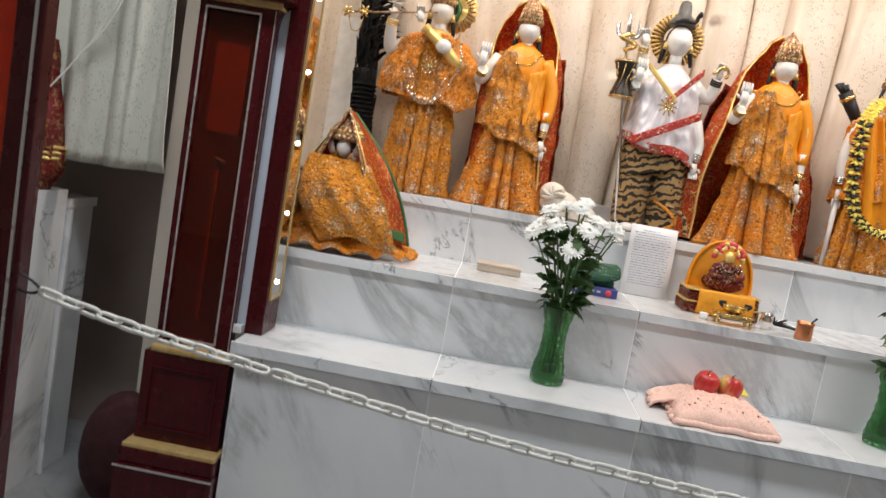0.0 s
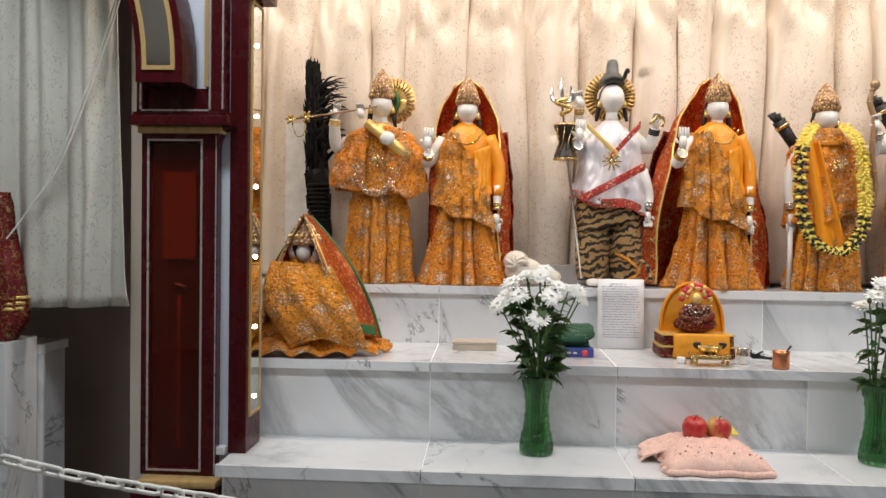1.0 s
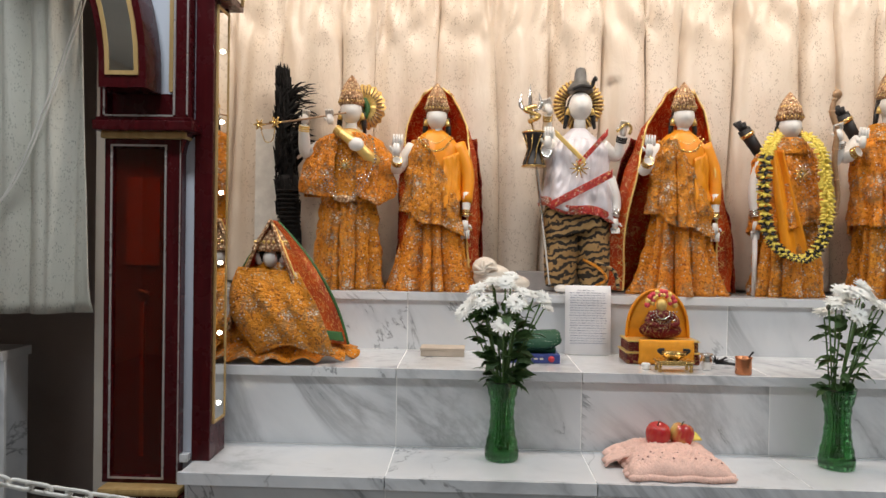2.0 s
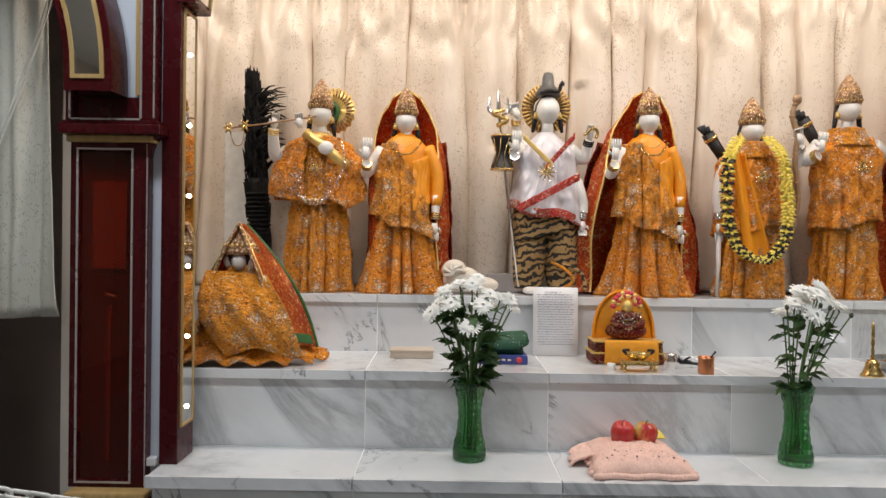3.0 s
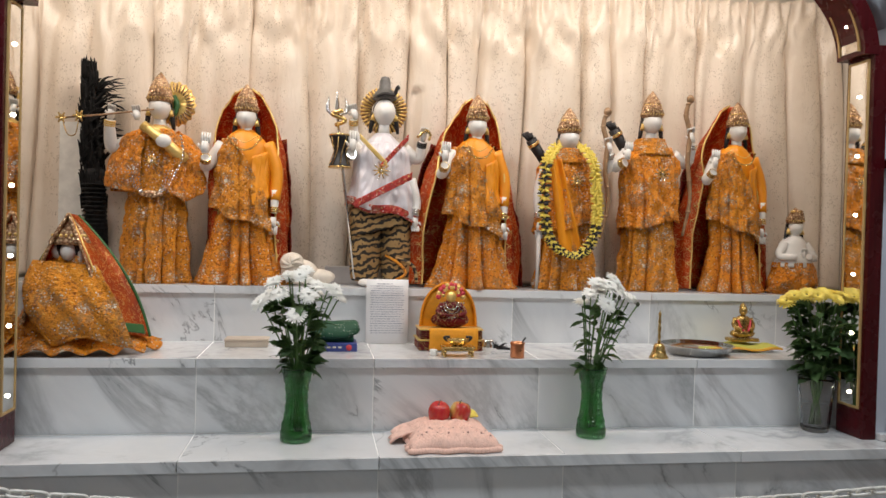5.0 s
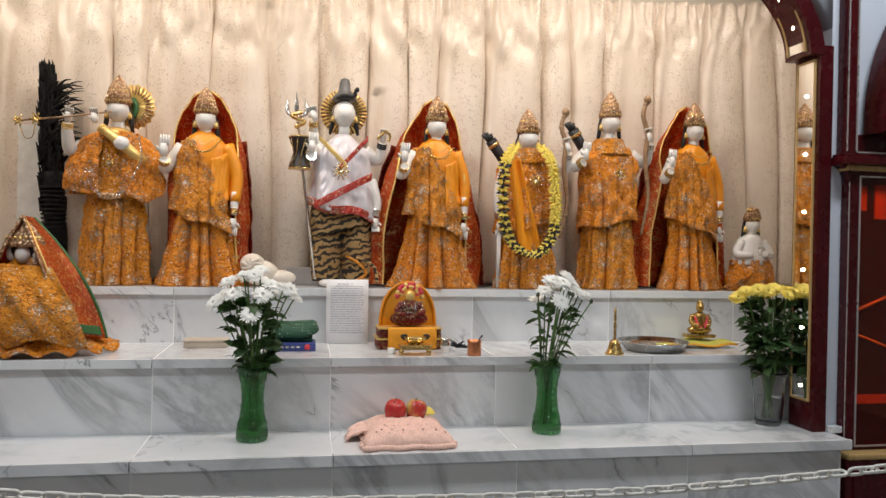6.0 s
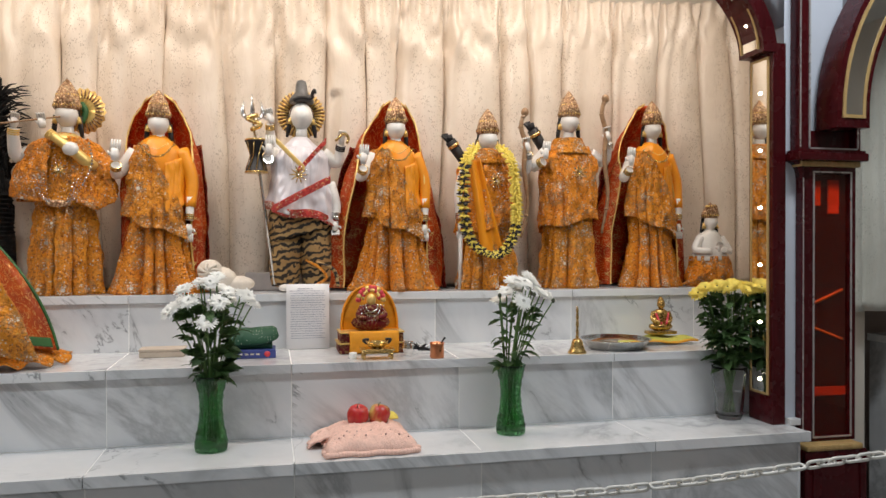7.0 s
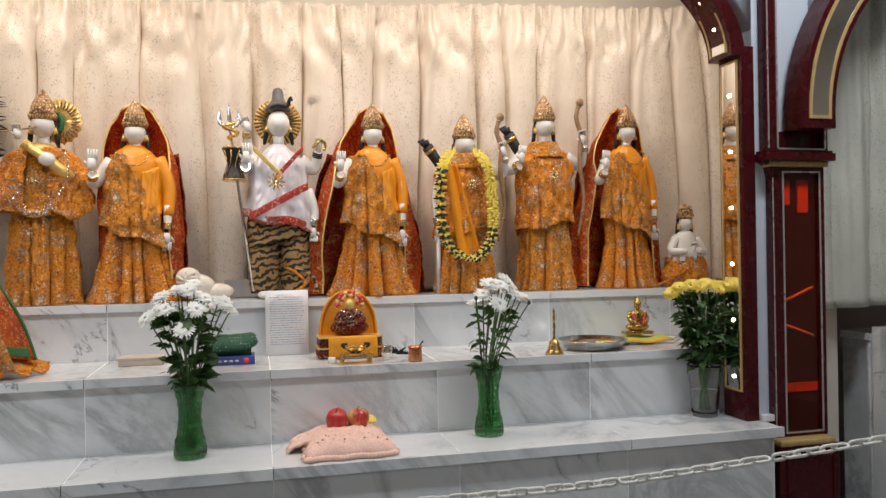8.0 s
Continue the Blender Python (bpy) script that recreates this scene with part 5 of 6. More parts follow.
    sheet(bm, back, 16, 20, M_VEIL, 0.004)
    ob = single("seated_statue", bm, FIG, (-0.53, 2.58, T2 + 0.001), "three-faced seated statue wrapped in gold brocade and a red veil", "statue")
    return ob


FLOWER_WHITE = plain("white_petals", (0.88, 0.88, 0.84), 0.6, 0, 0.06, 60, 0.1)
FLOWER_YELLOW = plain("yellow_petals", (0.80, 0.62, 0.10), 0.6, 0, 0.12, 60, 0.1)
flute_player()
sari_figure("veiled_statue", 0.0, 2.94, 0.832, "white stone statue in an orange sari and red veil, palm raised")
trident_figure()
sari_figure("veiled_statue", 0.955, 2.94, 0.845, "white stone statue in orange sari with wide dark red veil", wide=0.95, vbot=(0.255, -0.04))
archer_figure("archer_statue", 1.37, 2.95, 0.82, "white stone statue with bow and satin stole", True)
garland()
archer_figure("archer_statue", 1.755, 2.96, 0.902, "tall white stone statue in orange brocade with a bow")
sari_figure("veiled_statue", 2.165, 2.97, 0.885, "white stone statue in orange brocade with red gold-edged veil", wide=0.76, vbot=(0.232, -0.045), over=M_VEIL)
crouching_figure()
seated_figure()

# ---- small things on the altar ----
GREEN_GLASS = glass("green_pressed_glass", (0.19, 0.54, 0.21), 0.07)
pressed = Tree(GREEN_GLASS)
pressed.bump(pressed.voronoi(72, pressed.mapped((1, 1, 0.7), (0, 0, 0.6)), rnd=0.25).outputs["Distance"], 0.9, 0.006)
CLEAR_GLASS = glass("clear_glass", (0.96, 0.97, 0.97), 0.02)
WATER = glass("water", (0.95, 0.96, 0.95), 0.0)
STEM = plain("green_stem", (0.10, 0.19, 0.05), 0.6, 0, 0.2, 40, 0.1)
LEAF = plain("dark_green_leaf", (0.075, 0.155, 0.045), 0.5, 0, 0.35, 30, 0.2)
BUD = plain("dark_bud", (0.06, 0.07, 0.04), 0.6)
STITCH_SHADE = plain("shaded_wool", (0.30, 0.13, 0.11), 0.9)
PINK = plain("pink_wool", (0.92, 0.60, 0.50), 0.9, 0, 0.10, 60, 0.8)
PAPER = plain("white_paper", (0.80, 0.79, 0.80), 0.5, 0, 0.02, 8, 0.02)
INK = plain("ink", (0.22, 0.22, 0.32), 0.7)
TEAK = plain("pale_wood", (0.58, 0.48, 0.38), 0.5, 0, 0.1, 14, 0.1)
BLUE_COVER = plain("blue_book_cover", (0.05, 0.07, 0.26), 0.4)
RED_SPOT = plain("red_print", (0.70, 0.06, 0.08), 0.4)
YELLOW_CLOTH = plain("yellow_cloth", (0.82, 0.33, 0.015), 0.7, 0, 0.10, 30, 0.4)
LIME_CLOTH = plain("lime_cloth", (0.48, 0.46, 0.08), 0.7, 0, 0.15, 30, 0.4)
RED_CLOTH = veil_stuff("red_gold_cloth", (0.30, 0.02, 0.02), (0.14, 0.012, 0.012), (0.7, 0.45, 0.18))
BLACK = plain("black_bristle", (0.02, 0.02, 0.022), 0.6)
FEATHER = plain("black_feather", (0.006, 0.005, 0.005), 0.95)
WAX = plain("white_wax", (0.82, 0.80, 0.75), 0.4)
WHITE_PLASTIC = plain("white_plastic", (0.74, 0.72, 0.67), 0.35, 0, 0.06, 20, 0.05)
SHELL = plain("cream_shell", (0.76, 0.68, 0.58), 0.5, 0, 0.1, 25, 0.4)
OLD_GOLD = plain("old_gold", (0.46, 0.29, 0.09), 0.25, 0.8, 0.2, 40, 0.1)
GREY_STONE = plain("grey_stone", (0.42, 0.38, 0.36), 0.5, 0, 0.1, 20, 0.2)


def apple_skin(name, lo, hi):
    m = material(name, 0.25, coat=0.3)
    t = Tree(m)
    a = t.noise(16, 3, 0.5, t.mapped((1, 1, 0.5)))
    s = t.noise(60, 3, 0.6, t.mapped((1, 1, 0.12)))
    k = t.step(a, lo, hi)
    t.colour(t.mix(k, t.mix(t.step(s, 0.4, 0.7, 0, 0.4), (0.50, 0.018, 0.025), (0.56, 0.12, 0.05)), (0.66, 0.50, 0.14)))
    return m


def spotted(name, ground, spot, scale):
    m = material(name, 0.6)
    t = Tree(m)
    vo = t.voronoi(scale, rnd=0.25)
    t.colour(t.mix(t.step(vo.outputs["Distance"], 0.14, 0.2, 1, 0), ground, spot))
    t.bump(t.noise(40, 3), 0.3, 0.004)
    return m


APPLES = [apple_skin("red_apple_skin", 0.66, 0.80), apple_skin("blushed_apple_skin", 0.42, 0.58)]
GREEN_DOTS = spotted("green_dotted_cloth", (0.012, 0.075, 0.035), (0.55, 0.6, 0.5), 95)


def petal_head(layers, r, seed, cup=0.5):
    """A daisy-like head of many narrow petals, facing +z."""
    rnd = random.Random(seed)
    bm = bmesh.new()
    for li in range(layers):
        n = 20 - 2 * li
        rr = r * (1 - 0.15 * li)
        lift = cup * (0.12 + 0.45 * li)
        for i in range(n):
            a = 2 * math.pi * (i + 0.5 * (li % 2)) / n + rnd.uniform(-0.09, 0.09)
            L = rr * rnd.uniform(0.86, 1.08)
            w = r * 0.115
            up = lift + rnd.uniform(-0.10, 0.10)
            d = Vector((math.cos(a), math.sin(a), 0))
            s = Vector((-math.sin(a), math.cos(a), 0))
            base = d * r * 0.12 + Vector((0, 0, 0.002 * li))
            mid = d * L * 0.6 + Vector((0, 0, L * 0.6 * up + 0.05 * r))
            tip = d * L + Vector((0, 0, L * up * 0.85))
            vs = [bm.verts.new(p) for p in (base - s * w * 0.5, base + s * w * 0.5, mid + s * w, tip + s * w * 0.35, tip - s * w * 0.35, mid - s * w)]
            dn = [bm.verts.new(v.co - Vector((0, 0, r * 0.035))) for v in vs]
            bm.faces.new((vs[0], vs[1], vs[2], vs[5]))
            bm.faces.new((vs[5], vs[2], vs[3], vs[4]))
            bm.faces.new((dn[1], dn[0], dn[5], dn[2]))
            bm.faces.new((dn[2], dn[5], dn[4], dn[3]))
    return bm


def leaf_mesh(seed):
    """A small lobed leaf along +x."""
    rnd = random.Random(seed)
    bm = bmesh.new()
    n = 7
    top, bot = [], []
    for i in range(n + 1):
        t = i / n
        w = 0.30 * math.sin(math.pi * min(1, t * 0.9 + 0.08)) * (1.0 if i % 2 else 0.68)
        z = 0.16 * math.sin(2.2 * t) - 0.25 * t * t
        top.append(bm.verts.new((t, w, z + 0.03)))
        bot.append(bm.verts.new((t, -w, z + 0.03)))
    mid = [bm.verts.new((i / n, 0, 0.16 * math.sin(2.2 * i / n) - 0.25 * (i / n) ** 2)) for i in range(n + 1)]
    for i in range(n):
        bm.faces.new((mid[i], mid[i + 1], top[i + 1], top[i]))
        bm.faces.new((bot[i], bot[i + 1], mid[i + 1], mid[i]))
    bmesh.ops.solidify(bm, geom=bm.faces[:], thickness=0.012)
    return bm


WHITE_HEADS = [to_mesh("flower", petal_head(5, 0.026, i, 0.42), FLOWER_WHITE) for i in range(3)]
YELLOW_HEADS = [to_mesh("flower", petal_head(4, 0.030, 10 + i, 0.6), FLOWER_YELLOW) for i in range(3)]
LEAVES = [to_mesh("leaf", leaf_mesh(i), LEAF) for i in range(2)]


def child(name, mesh, m, parent):
    ob = new(name, mesh)
    ob.parent = parent
    ob.matrix_parent_inverse = Matrix.Translation(-parent.location)
    ob.matrix_basis = m
    WORLD[ob.name] = m
    return ob


def facing(p, d, spin=0.0, size=1.0):
    """A pose at p with +z along d."""
    q = Vector(d).to_track_quat("Z", "Y").to_matrix().to_4x4()
    return Matrix.Translation(p) @ q @ Matrix.Rotation(spin, 4, "Z") @ Matrix.Scale(size, 4)


def along(p, d, spin=0.0, size=1.0):
    """A pose at p with +x along d."""
    q = Vector(d).to_track_quat("X", "Z").to_matrix().to_4x4()
    return Matrix.Translation(p) @ q @ Matrix.Rotation(spin, 4, "X") @ Matrix.Scale(size, 4)


def vase_mesh(h, keys, ridges, turns, wall=0.005, n=48, nv=30):
    """Pressed glass vase with slanting ridges; thick walled and open at the top."""
    def ring(z, inner):
        r = keyed(keys, z)[0] - (wall if inner else 0)
        k = 0 if inner or z < 0.010 or z > h - 0.014 else 0.0024
        return [((r + k * math.sin(ridges * a + turns * z) * math.sin(ridges * a - turns * z)) * math.cos(a), (r + k * math.sin(ridges * a + turns * z) * math.sin(ridges * a - turns * z)) * math.sin(a), z) for a in [2 * math.pi * i / n for i in range(n)]]
    bm = bmesh.new()
    loops = [ring(h * j / nv, False) for j in range(nv + 1)] + [ring(lerp(h, 0.014, j / 12), True) for j in range(13)]
    rings(bm, loops)
    return bm


def bouquet(root, base, top, rim_r, heads, n, spread, zlo, zhi, seed, size, n_leaf, leaf_size, low, yflat=0.7, leafmax=0.65, shift=(0, 0), buds=0):
    rnd = random.Random(seed)
    bx, by = base
    for i in range(n + buds):
        a = 2.4 * i + rnd.uniform(-0.3, 0.3)
        rr = math.sqrt((i + 0.5) / (n + buds))
        fx = bx + shift[0] + spread * rr * math.cos(a)
        fy = by + shift[1] + spread * yflat * rr * math.sin(a)
        fz = lerp(zhi, zlo, rr ** 1.6 * rnd.uniform(0.5, 1.1)) + (0.03 if i >= n else 0)
        foot = Vector((bx - 0.35 * rim_r * math.cos(a), by - 0.35 * rim_r * math.sin(a), low))
        neck = Vector((bx + 0.6 * rim_r * math.cos(a) * rr, by + 0.6 * rim_r * math.sin(a) * rr, top))
        tip = Vector((fx, fy, fz))
        bm = bmesh.new()
        tube(bm, smooth_path([foot, neck, neck.lerp(tip, 0.55) + Vector((0, 0, 0.015)), tip], 4), 0.0026, 5)
        part("stem", bm, STEM, root)
        d = Vector(((fx - bx) * 0.8, (fy - by) * 0.6 - 0.085, 0.13 + rnd.uniform(-0.04, 0.06)))
        if i < n:
            bloom = child("flower", heads[i % 3], facing(tip, d, rnd.uniform(0, 6), size * rnd.uniform(0.85, 1.15)), root)
            bm = bmesh.new()
            blob(bm, tip - d.normalized() * 0.003, 0.0085, n=7, m=5)
            part("calyx", bm, BUD, bloom, "dark green calyx")
        else:
            bm = bmesh.new()
            blob(bm, tip, (0.007, 0.007, 0.009), n=7, m=5)
            part("bud", bm, BUD, root)
    for i in range(n_leaf):
        t = rnd.uniform(0.0, leafmax)
        a = rnd.uniform(0, 6.283)
        z = lerp(top - 0.01, zhi, t)
        r = rim_r * 0.7 + (spread * 0.75 - rim_r * 0.6) * t
        r *= rnd.uniform(0.35, 1.0)
        p = Vector((bx + shift[0] * t + r * math.cos(a), by + r * yflat * math.sin(a), z))
        d = Vector((math.cos(a), math.sin(a) * yflat, rnd.uniform(-0.5, 0.9)))
        child("leaf", LEAVES[i % 2], along(p, d, rnd.uniform(-0.8, 0.8), leaf_size * rnd.uniform(0.7, 1.3)), root)


def flower_vases():
    keys = ((0.0, 0.050), (0.012, 0.0525), (0.04, 0.049), (0.09, 0.039), (0.14, 0.035), (0.18, 0.038), (0.22, 0.047), (0.242, 0.053))
    me = to_mesh("vase", vase_mesh(0.242, keys, 9, 110, 0.006, 120, 70), GREEN_GLASS, True)
    for x, y, seed, n, sh, hi in ((0.25, 2.292, 4, 15, (-0.005, 0), 1.285), (1.268, 2.292, 9, 9, (0.045, 0), 1.275)):
        root = thing("flower_vase", (x, y, T1 + 0.002), "green pressed glass vase with white chrysanthemums", "vase", "green vases")
        child("vase", me, Matrix.Translation((x, y, T1 + 0.002)), root)
        if n == 15:
            bouquet(root, (x, y), T1 + 0.235, 0.045, WHITE_HEADS, 17, 0.150, 1.135, hi, seed, 1.22, 120, 0.058, T1 + 0.03, 0.7, 0.72, sh)
        else:
            bouquet(root, (x, y), T1 + 0.235, 0.045, WHITE_HEADS, 10, 0.115, 1.13, hi, seed, 1.45, 60, 0.052, T1 + 0.03, 0.7, 0.68, sh, 4)
    x, y = 2.160, 2.328
    root = thing("glass_vase", (x, y, T1 + 0.002), "clear glass vase of yellow chrysanthemums and dark leaves", "vase")
    k2 = ((0.0, 0.046), (0.02, 0.050), (0.10, 0.056), (0.20, 0.066))
    child("vase", to_mesh("vase", vase_mesh(0.20, k2, 5, 0, 0.003), CLEAR_GLASS, True), Matrix.Translation((x, y, T1 + 0.002)), root)
    bm = bmesh.new()
    lathe(bm, [(0.040, 0.016), (0.0465, 0.03), (0.0525, 0.10), (0.0527, 0.1005), (0.002, 0.101)], (x, y, T1 + 0.002), 32)
    part("water", bm, WATER, root, "clear water", True)
    bouquet(root, (x, y), T1 + 0.195, 0.05, YELLOW_HEADS, 20, 0.145, 1.195, 1.235, 21, 1.1, 200, 0.062, T1 + 0.03, 0.62, 0.85, (0.0, 0))


flower_vases()


def cushion():
    x0, x1, y0, y1 = 0.583, 0.923, 2.100, 2.400
    cx, cy = (x0 + x1) / 2, (y0 + y1) / 2
    bm = bmesh.new()
    rnd = random.Random(2)

    def f(u, v):
        s, t = 2 * u - 1, 2 * v - 1
        e = max(0.0, 1 - abs(s) ** 4) * max(0.0, 1 - abs(t) ** 4)
        flare = 1 + 0.10 * max(0, -t)
        x = cx + s * 0.132 * flare + 0.006 * math.sin(9 * t + 2 * s)
        y = cy + t * 0.142 + 0.006 * math.sin(8 * s)
        knit = 0.0040 * math.sin(s * 75) * math.sin(t * 60) + 0.009 * noise.noise((x * 30, y * 30, 0)) + 0.004 * noise.noise((x * 90, y * 90, 1))
        z = T1 + 0.008 + 0.056 * e ** 0.5 + knit * (0.3 + 0.7 * e)
        return (x, y, z)
    sheet(bm, f, 110, 90, 0, 0.008)
    root = thing("crochet_cushion", (cx, cy, T1), "pink crocheted cloth cushion with a lacy edge", "cushion")
    part("cover", bm, PINK, root, "", True)
    # scalloped, uneven edge along the front and sides
    for k in range(46):
        u = k / 45
        if u < 0.2:
            q = f(0.0, 1 - u * 5)
        elif u > 0.8:
            q = f(1.0, (u - 0.8) * 5)
        else:
            q = f((u - 0.2) / 0.6, 0.0)
        bm = bmesh.new()
        blob(bm, (q[0], q[1], T1 + 0.010), (0.013 + 0.004 * rnd.random(), 0.011, 0.0095), n=9, m=6)
        part("crochet_scallop", bm, PINK, root, "", True)
    # small dark blobs imitate the shade inside the open stitches
    for k in range(30):
        u, v = 0.10 + 0.80 * (k % 15) / 14, 0.13 + 0.10 * (k // 15)
        q = f(u + 0.02 * rnd.uniform(-1, 1), v + 0.02 * rnd.uniform(-1, 1))
        bm = bmesh.new()
        blob(bm, (q[0], q[1], q[2] + 0.003), (0.0035, 0.004 + 0.002 * rnd.random(), 0.0028), n=6, m=4)
        part("stitch_shade", bm, STITCH_SHADE, root, "dark blob imitating the shade in an open stitch")
    # folded corner that lies beside it
    bm = bmesh.new()
    sheet(bm, lambda u, v: (lerp(cx - 0.200, cx - 0.09, u) + 0.03 * v + 0.006 * math.sin(14 * v), lerp(cy - 0.03, cy + 0.135, v), T1 + 0.008 + 0.040 * u ** 0.6 + 0.006 * noise.noise((u * 7, v * 9, 2))), 30, 34, 0, 0.008)
    part("folded_corner", bm, PINK, root, "", True)


cushion()


def apples():
    for i, (x, y, z, r, t) in enumerate(((0.722, 2.292, T1 + 0.056, 0.038, 0.4), (0.792, 2.288, T1 + 0.056, 0.037, 2.0))):
        root = thing("apple", (x, y, z), ("shiny red apple resting on the pink cushion", "yellow and red apple resting on the pink cushion")[i], "apple", "apples")
        bm = bmesh.new()
        prof = [(0.002, 0.010), (0.012, 0.004), (0.022, 0.0), (0.031, 0.012), (0.0365, 0.033), (0.036, 0.046), (0.030, 0.061), (0.020, 0.068), (0.010, 0.065), (0.002, 0.058)]
        lathe(bm, [(a * r / 0.037, b * r / 0.037) for a, b in prof], (0, 0, 0), 24)
        child("fruit", to_mesh("fruit", bm, APPLES[i], True), Matrix.Translation((x, y, z)) @ Matrix.Rotation(t, 4, "Z") @ Matrix.Rotation(0.25, 4, "X"), root)
        bm = bmesh.new()
        tube(bm, [(x, y - 0.014, z + 0.058), (x + 0.003, y - 0.018, z + 0.074), (x + 0.008, y - 0.02, z + 0.080)], 0.0016, 6)
        part("stalk", bm, BUD, root)
    bm = bmesh.new()
    sheet(bm, lambda u, v: (lerp(-0.02, 0.022, u), lerp(-0.015, 0.02, v) + 0.01 * u, 0.006 + 0.018 * math.sin(3 * u) * v), 8, 8, 0, 0.004)
    single("cut_fruit", bm, FLOWER_YELLOW, (0.848, 2.325, T1 + 0.061), "pale yellow slice of dried fruit", "fruit", smooth=True)


apples()


def prayer_sheet():
    root = thing("prayer_sheet", (0.585, 2.77, T2), "white sheet with blue handwritten lines leaning on the riser", "paper")
    w, h, tilt = 0.168, 0.255, 0.07
    y0 = 2.765

    def P(u, v, o=0.0):  # a point of the leaning sheet
        return (0.583 + (u - 0.5) * w, y0 - o + v * tilt * 0.5 * h * 2, T2 + 0.002 + v * h)
    bm = bmesh.new()
    sheet(bm, lambda u, v: P(u, v), 4, 4, 0, 0.003)
    page = part("page", bm, PAPER, root)
    rnd = random.Random(12)
    rows = 22
    for r in range(rows):
        v = 0.93 - 0.80 * r / rows
        if r == 0:
            segs = [(0.26, 0.36), (0.38, 0.46), (0.48, 0.54), (0.58, 0.63)]
        else:
            segs, u = [], 0.09 + rnd.uniform(0, 0.02)
            end = 0.90 if r % 2 else rnd.uniform(0.80, 0.93)
            while u < end:
                L = rnd.uniform(0.03, 0.11)
                segs.append((u, min(end, u + L)))
                u += L + 0.018
        for a, b in segs:
            bm = bmesh.new()
            hh = rnd.uniform(0.0020, 0.0042)
            sheet(bm, lambda q, s, a=a, b=b, v=v, hh=hh: P(lerp(a, b, q), v + hh * (s - 0.5) * 2.0, 0.0028), 1, 1, 0, 0.0006)
            part("writing_bar", bm, INK, page)


prayer_sheet()


def book_and_bundle():
    root = thing("book", (0.372, 2.615, T2 + 0.001), "thick blue covered book with a red spot", "book")
    r = Matrix.Translation((0.372, 2.615, T2 + 0.001))
    child("cover", to_mesh("cover", boxed(-0.085, 0.085, -0.062, 0.062, 0.0, 0.030, 0.002), BLUE_COVER), r, root)
    child("pages", to_mesh("pages", boxed(0.083, 0.0862, -0.058, 0.060, 0.004, 0.026), PAPER), r, root)
    child("red_spot", to_mesh("red_spot", lathe(bmesh.new(), [(0.0005, 0), (0.011, 0), (0.011, 0.001), (0.0005, 0.001)], (0, 0, 0), 18), RED_SPOT), r @ Matrix.Translation((0.055, -0.0622, 0.015)) @ Matrix.Rotation(radians(90), 4, "X"), root)
    for k in range(5):
        child("title_bar", to_mesh("title_bar", boxed(-0.065 + 0.02 * k, -0.052 + 0.02 * k, -0.0632, -0.0622, 0.012, 0.019), STEEL), r, root)
    bm = bmesh.new()

    def f(u, v):
        s = 2 * u - 1
        a = lerp(-1.75, 1.75, v)
        rr = 0.045 * max(0.0, 1 - abs(s) ** 4) ** 0.4 + 0.004 * noise.noise((u * 8, v * 8, 2))
        lift = 0.018 * max(0, s) ** 2
        return (0.092 * s, -rr * 1.15 * math.sin(a), 0.003 + max(0, rr * math.cos(a) * 1.0 + 0.02) * 1.05 + lift)
    sheet(bm, f, 24, 18, 0, 0.006)
    box(bm, -0.07, 0.07, -0.035, 0.035, 0.0, 0.02)
    single("dotted_cloth", bm, [GREEN_DOTS], (0.375, 2.62, T2 + 0.032), "folded green cloth with white dots on the book", "cloth", smooth=True)
    root = thing("flat_box", (0.05, 2.69, T2 + 0.001), "low beige wooden box on the marble", "box")
    part("body", boxed(-0.028, 0.128, 2.655, 2.745, T2 + 0.001, T2 + 0.022, 0.002), TEAK, root)
    part("lid", boxed(-0.030, 0.130, 2.653, 2.747, T2 + 0.0225, T2 + 0.031, 0.002), TEAK, root)


book_and_bundle()


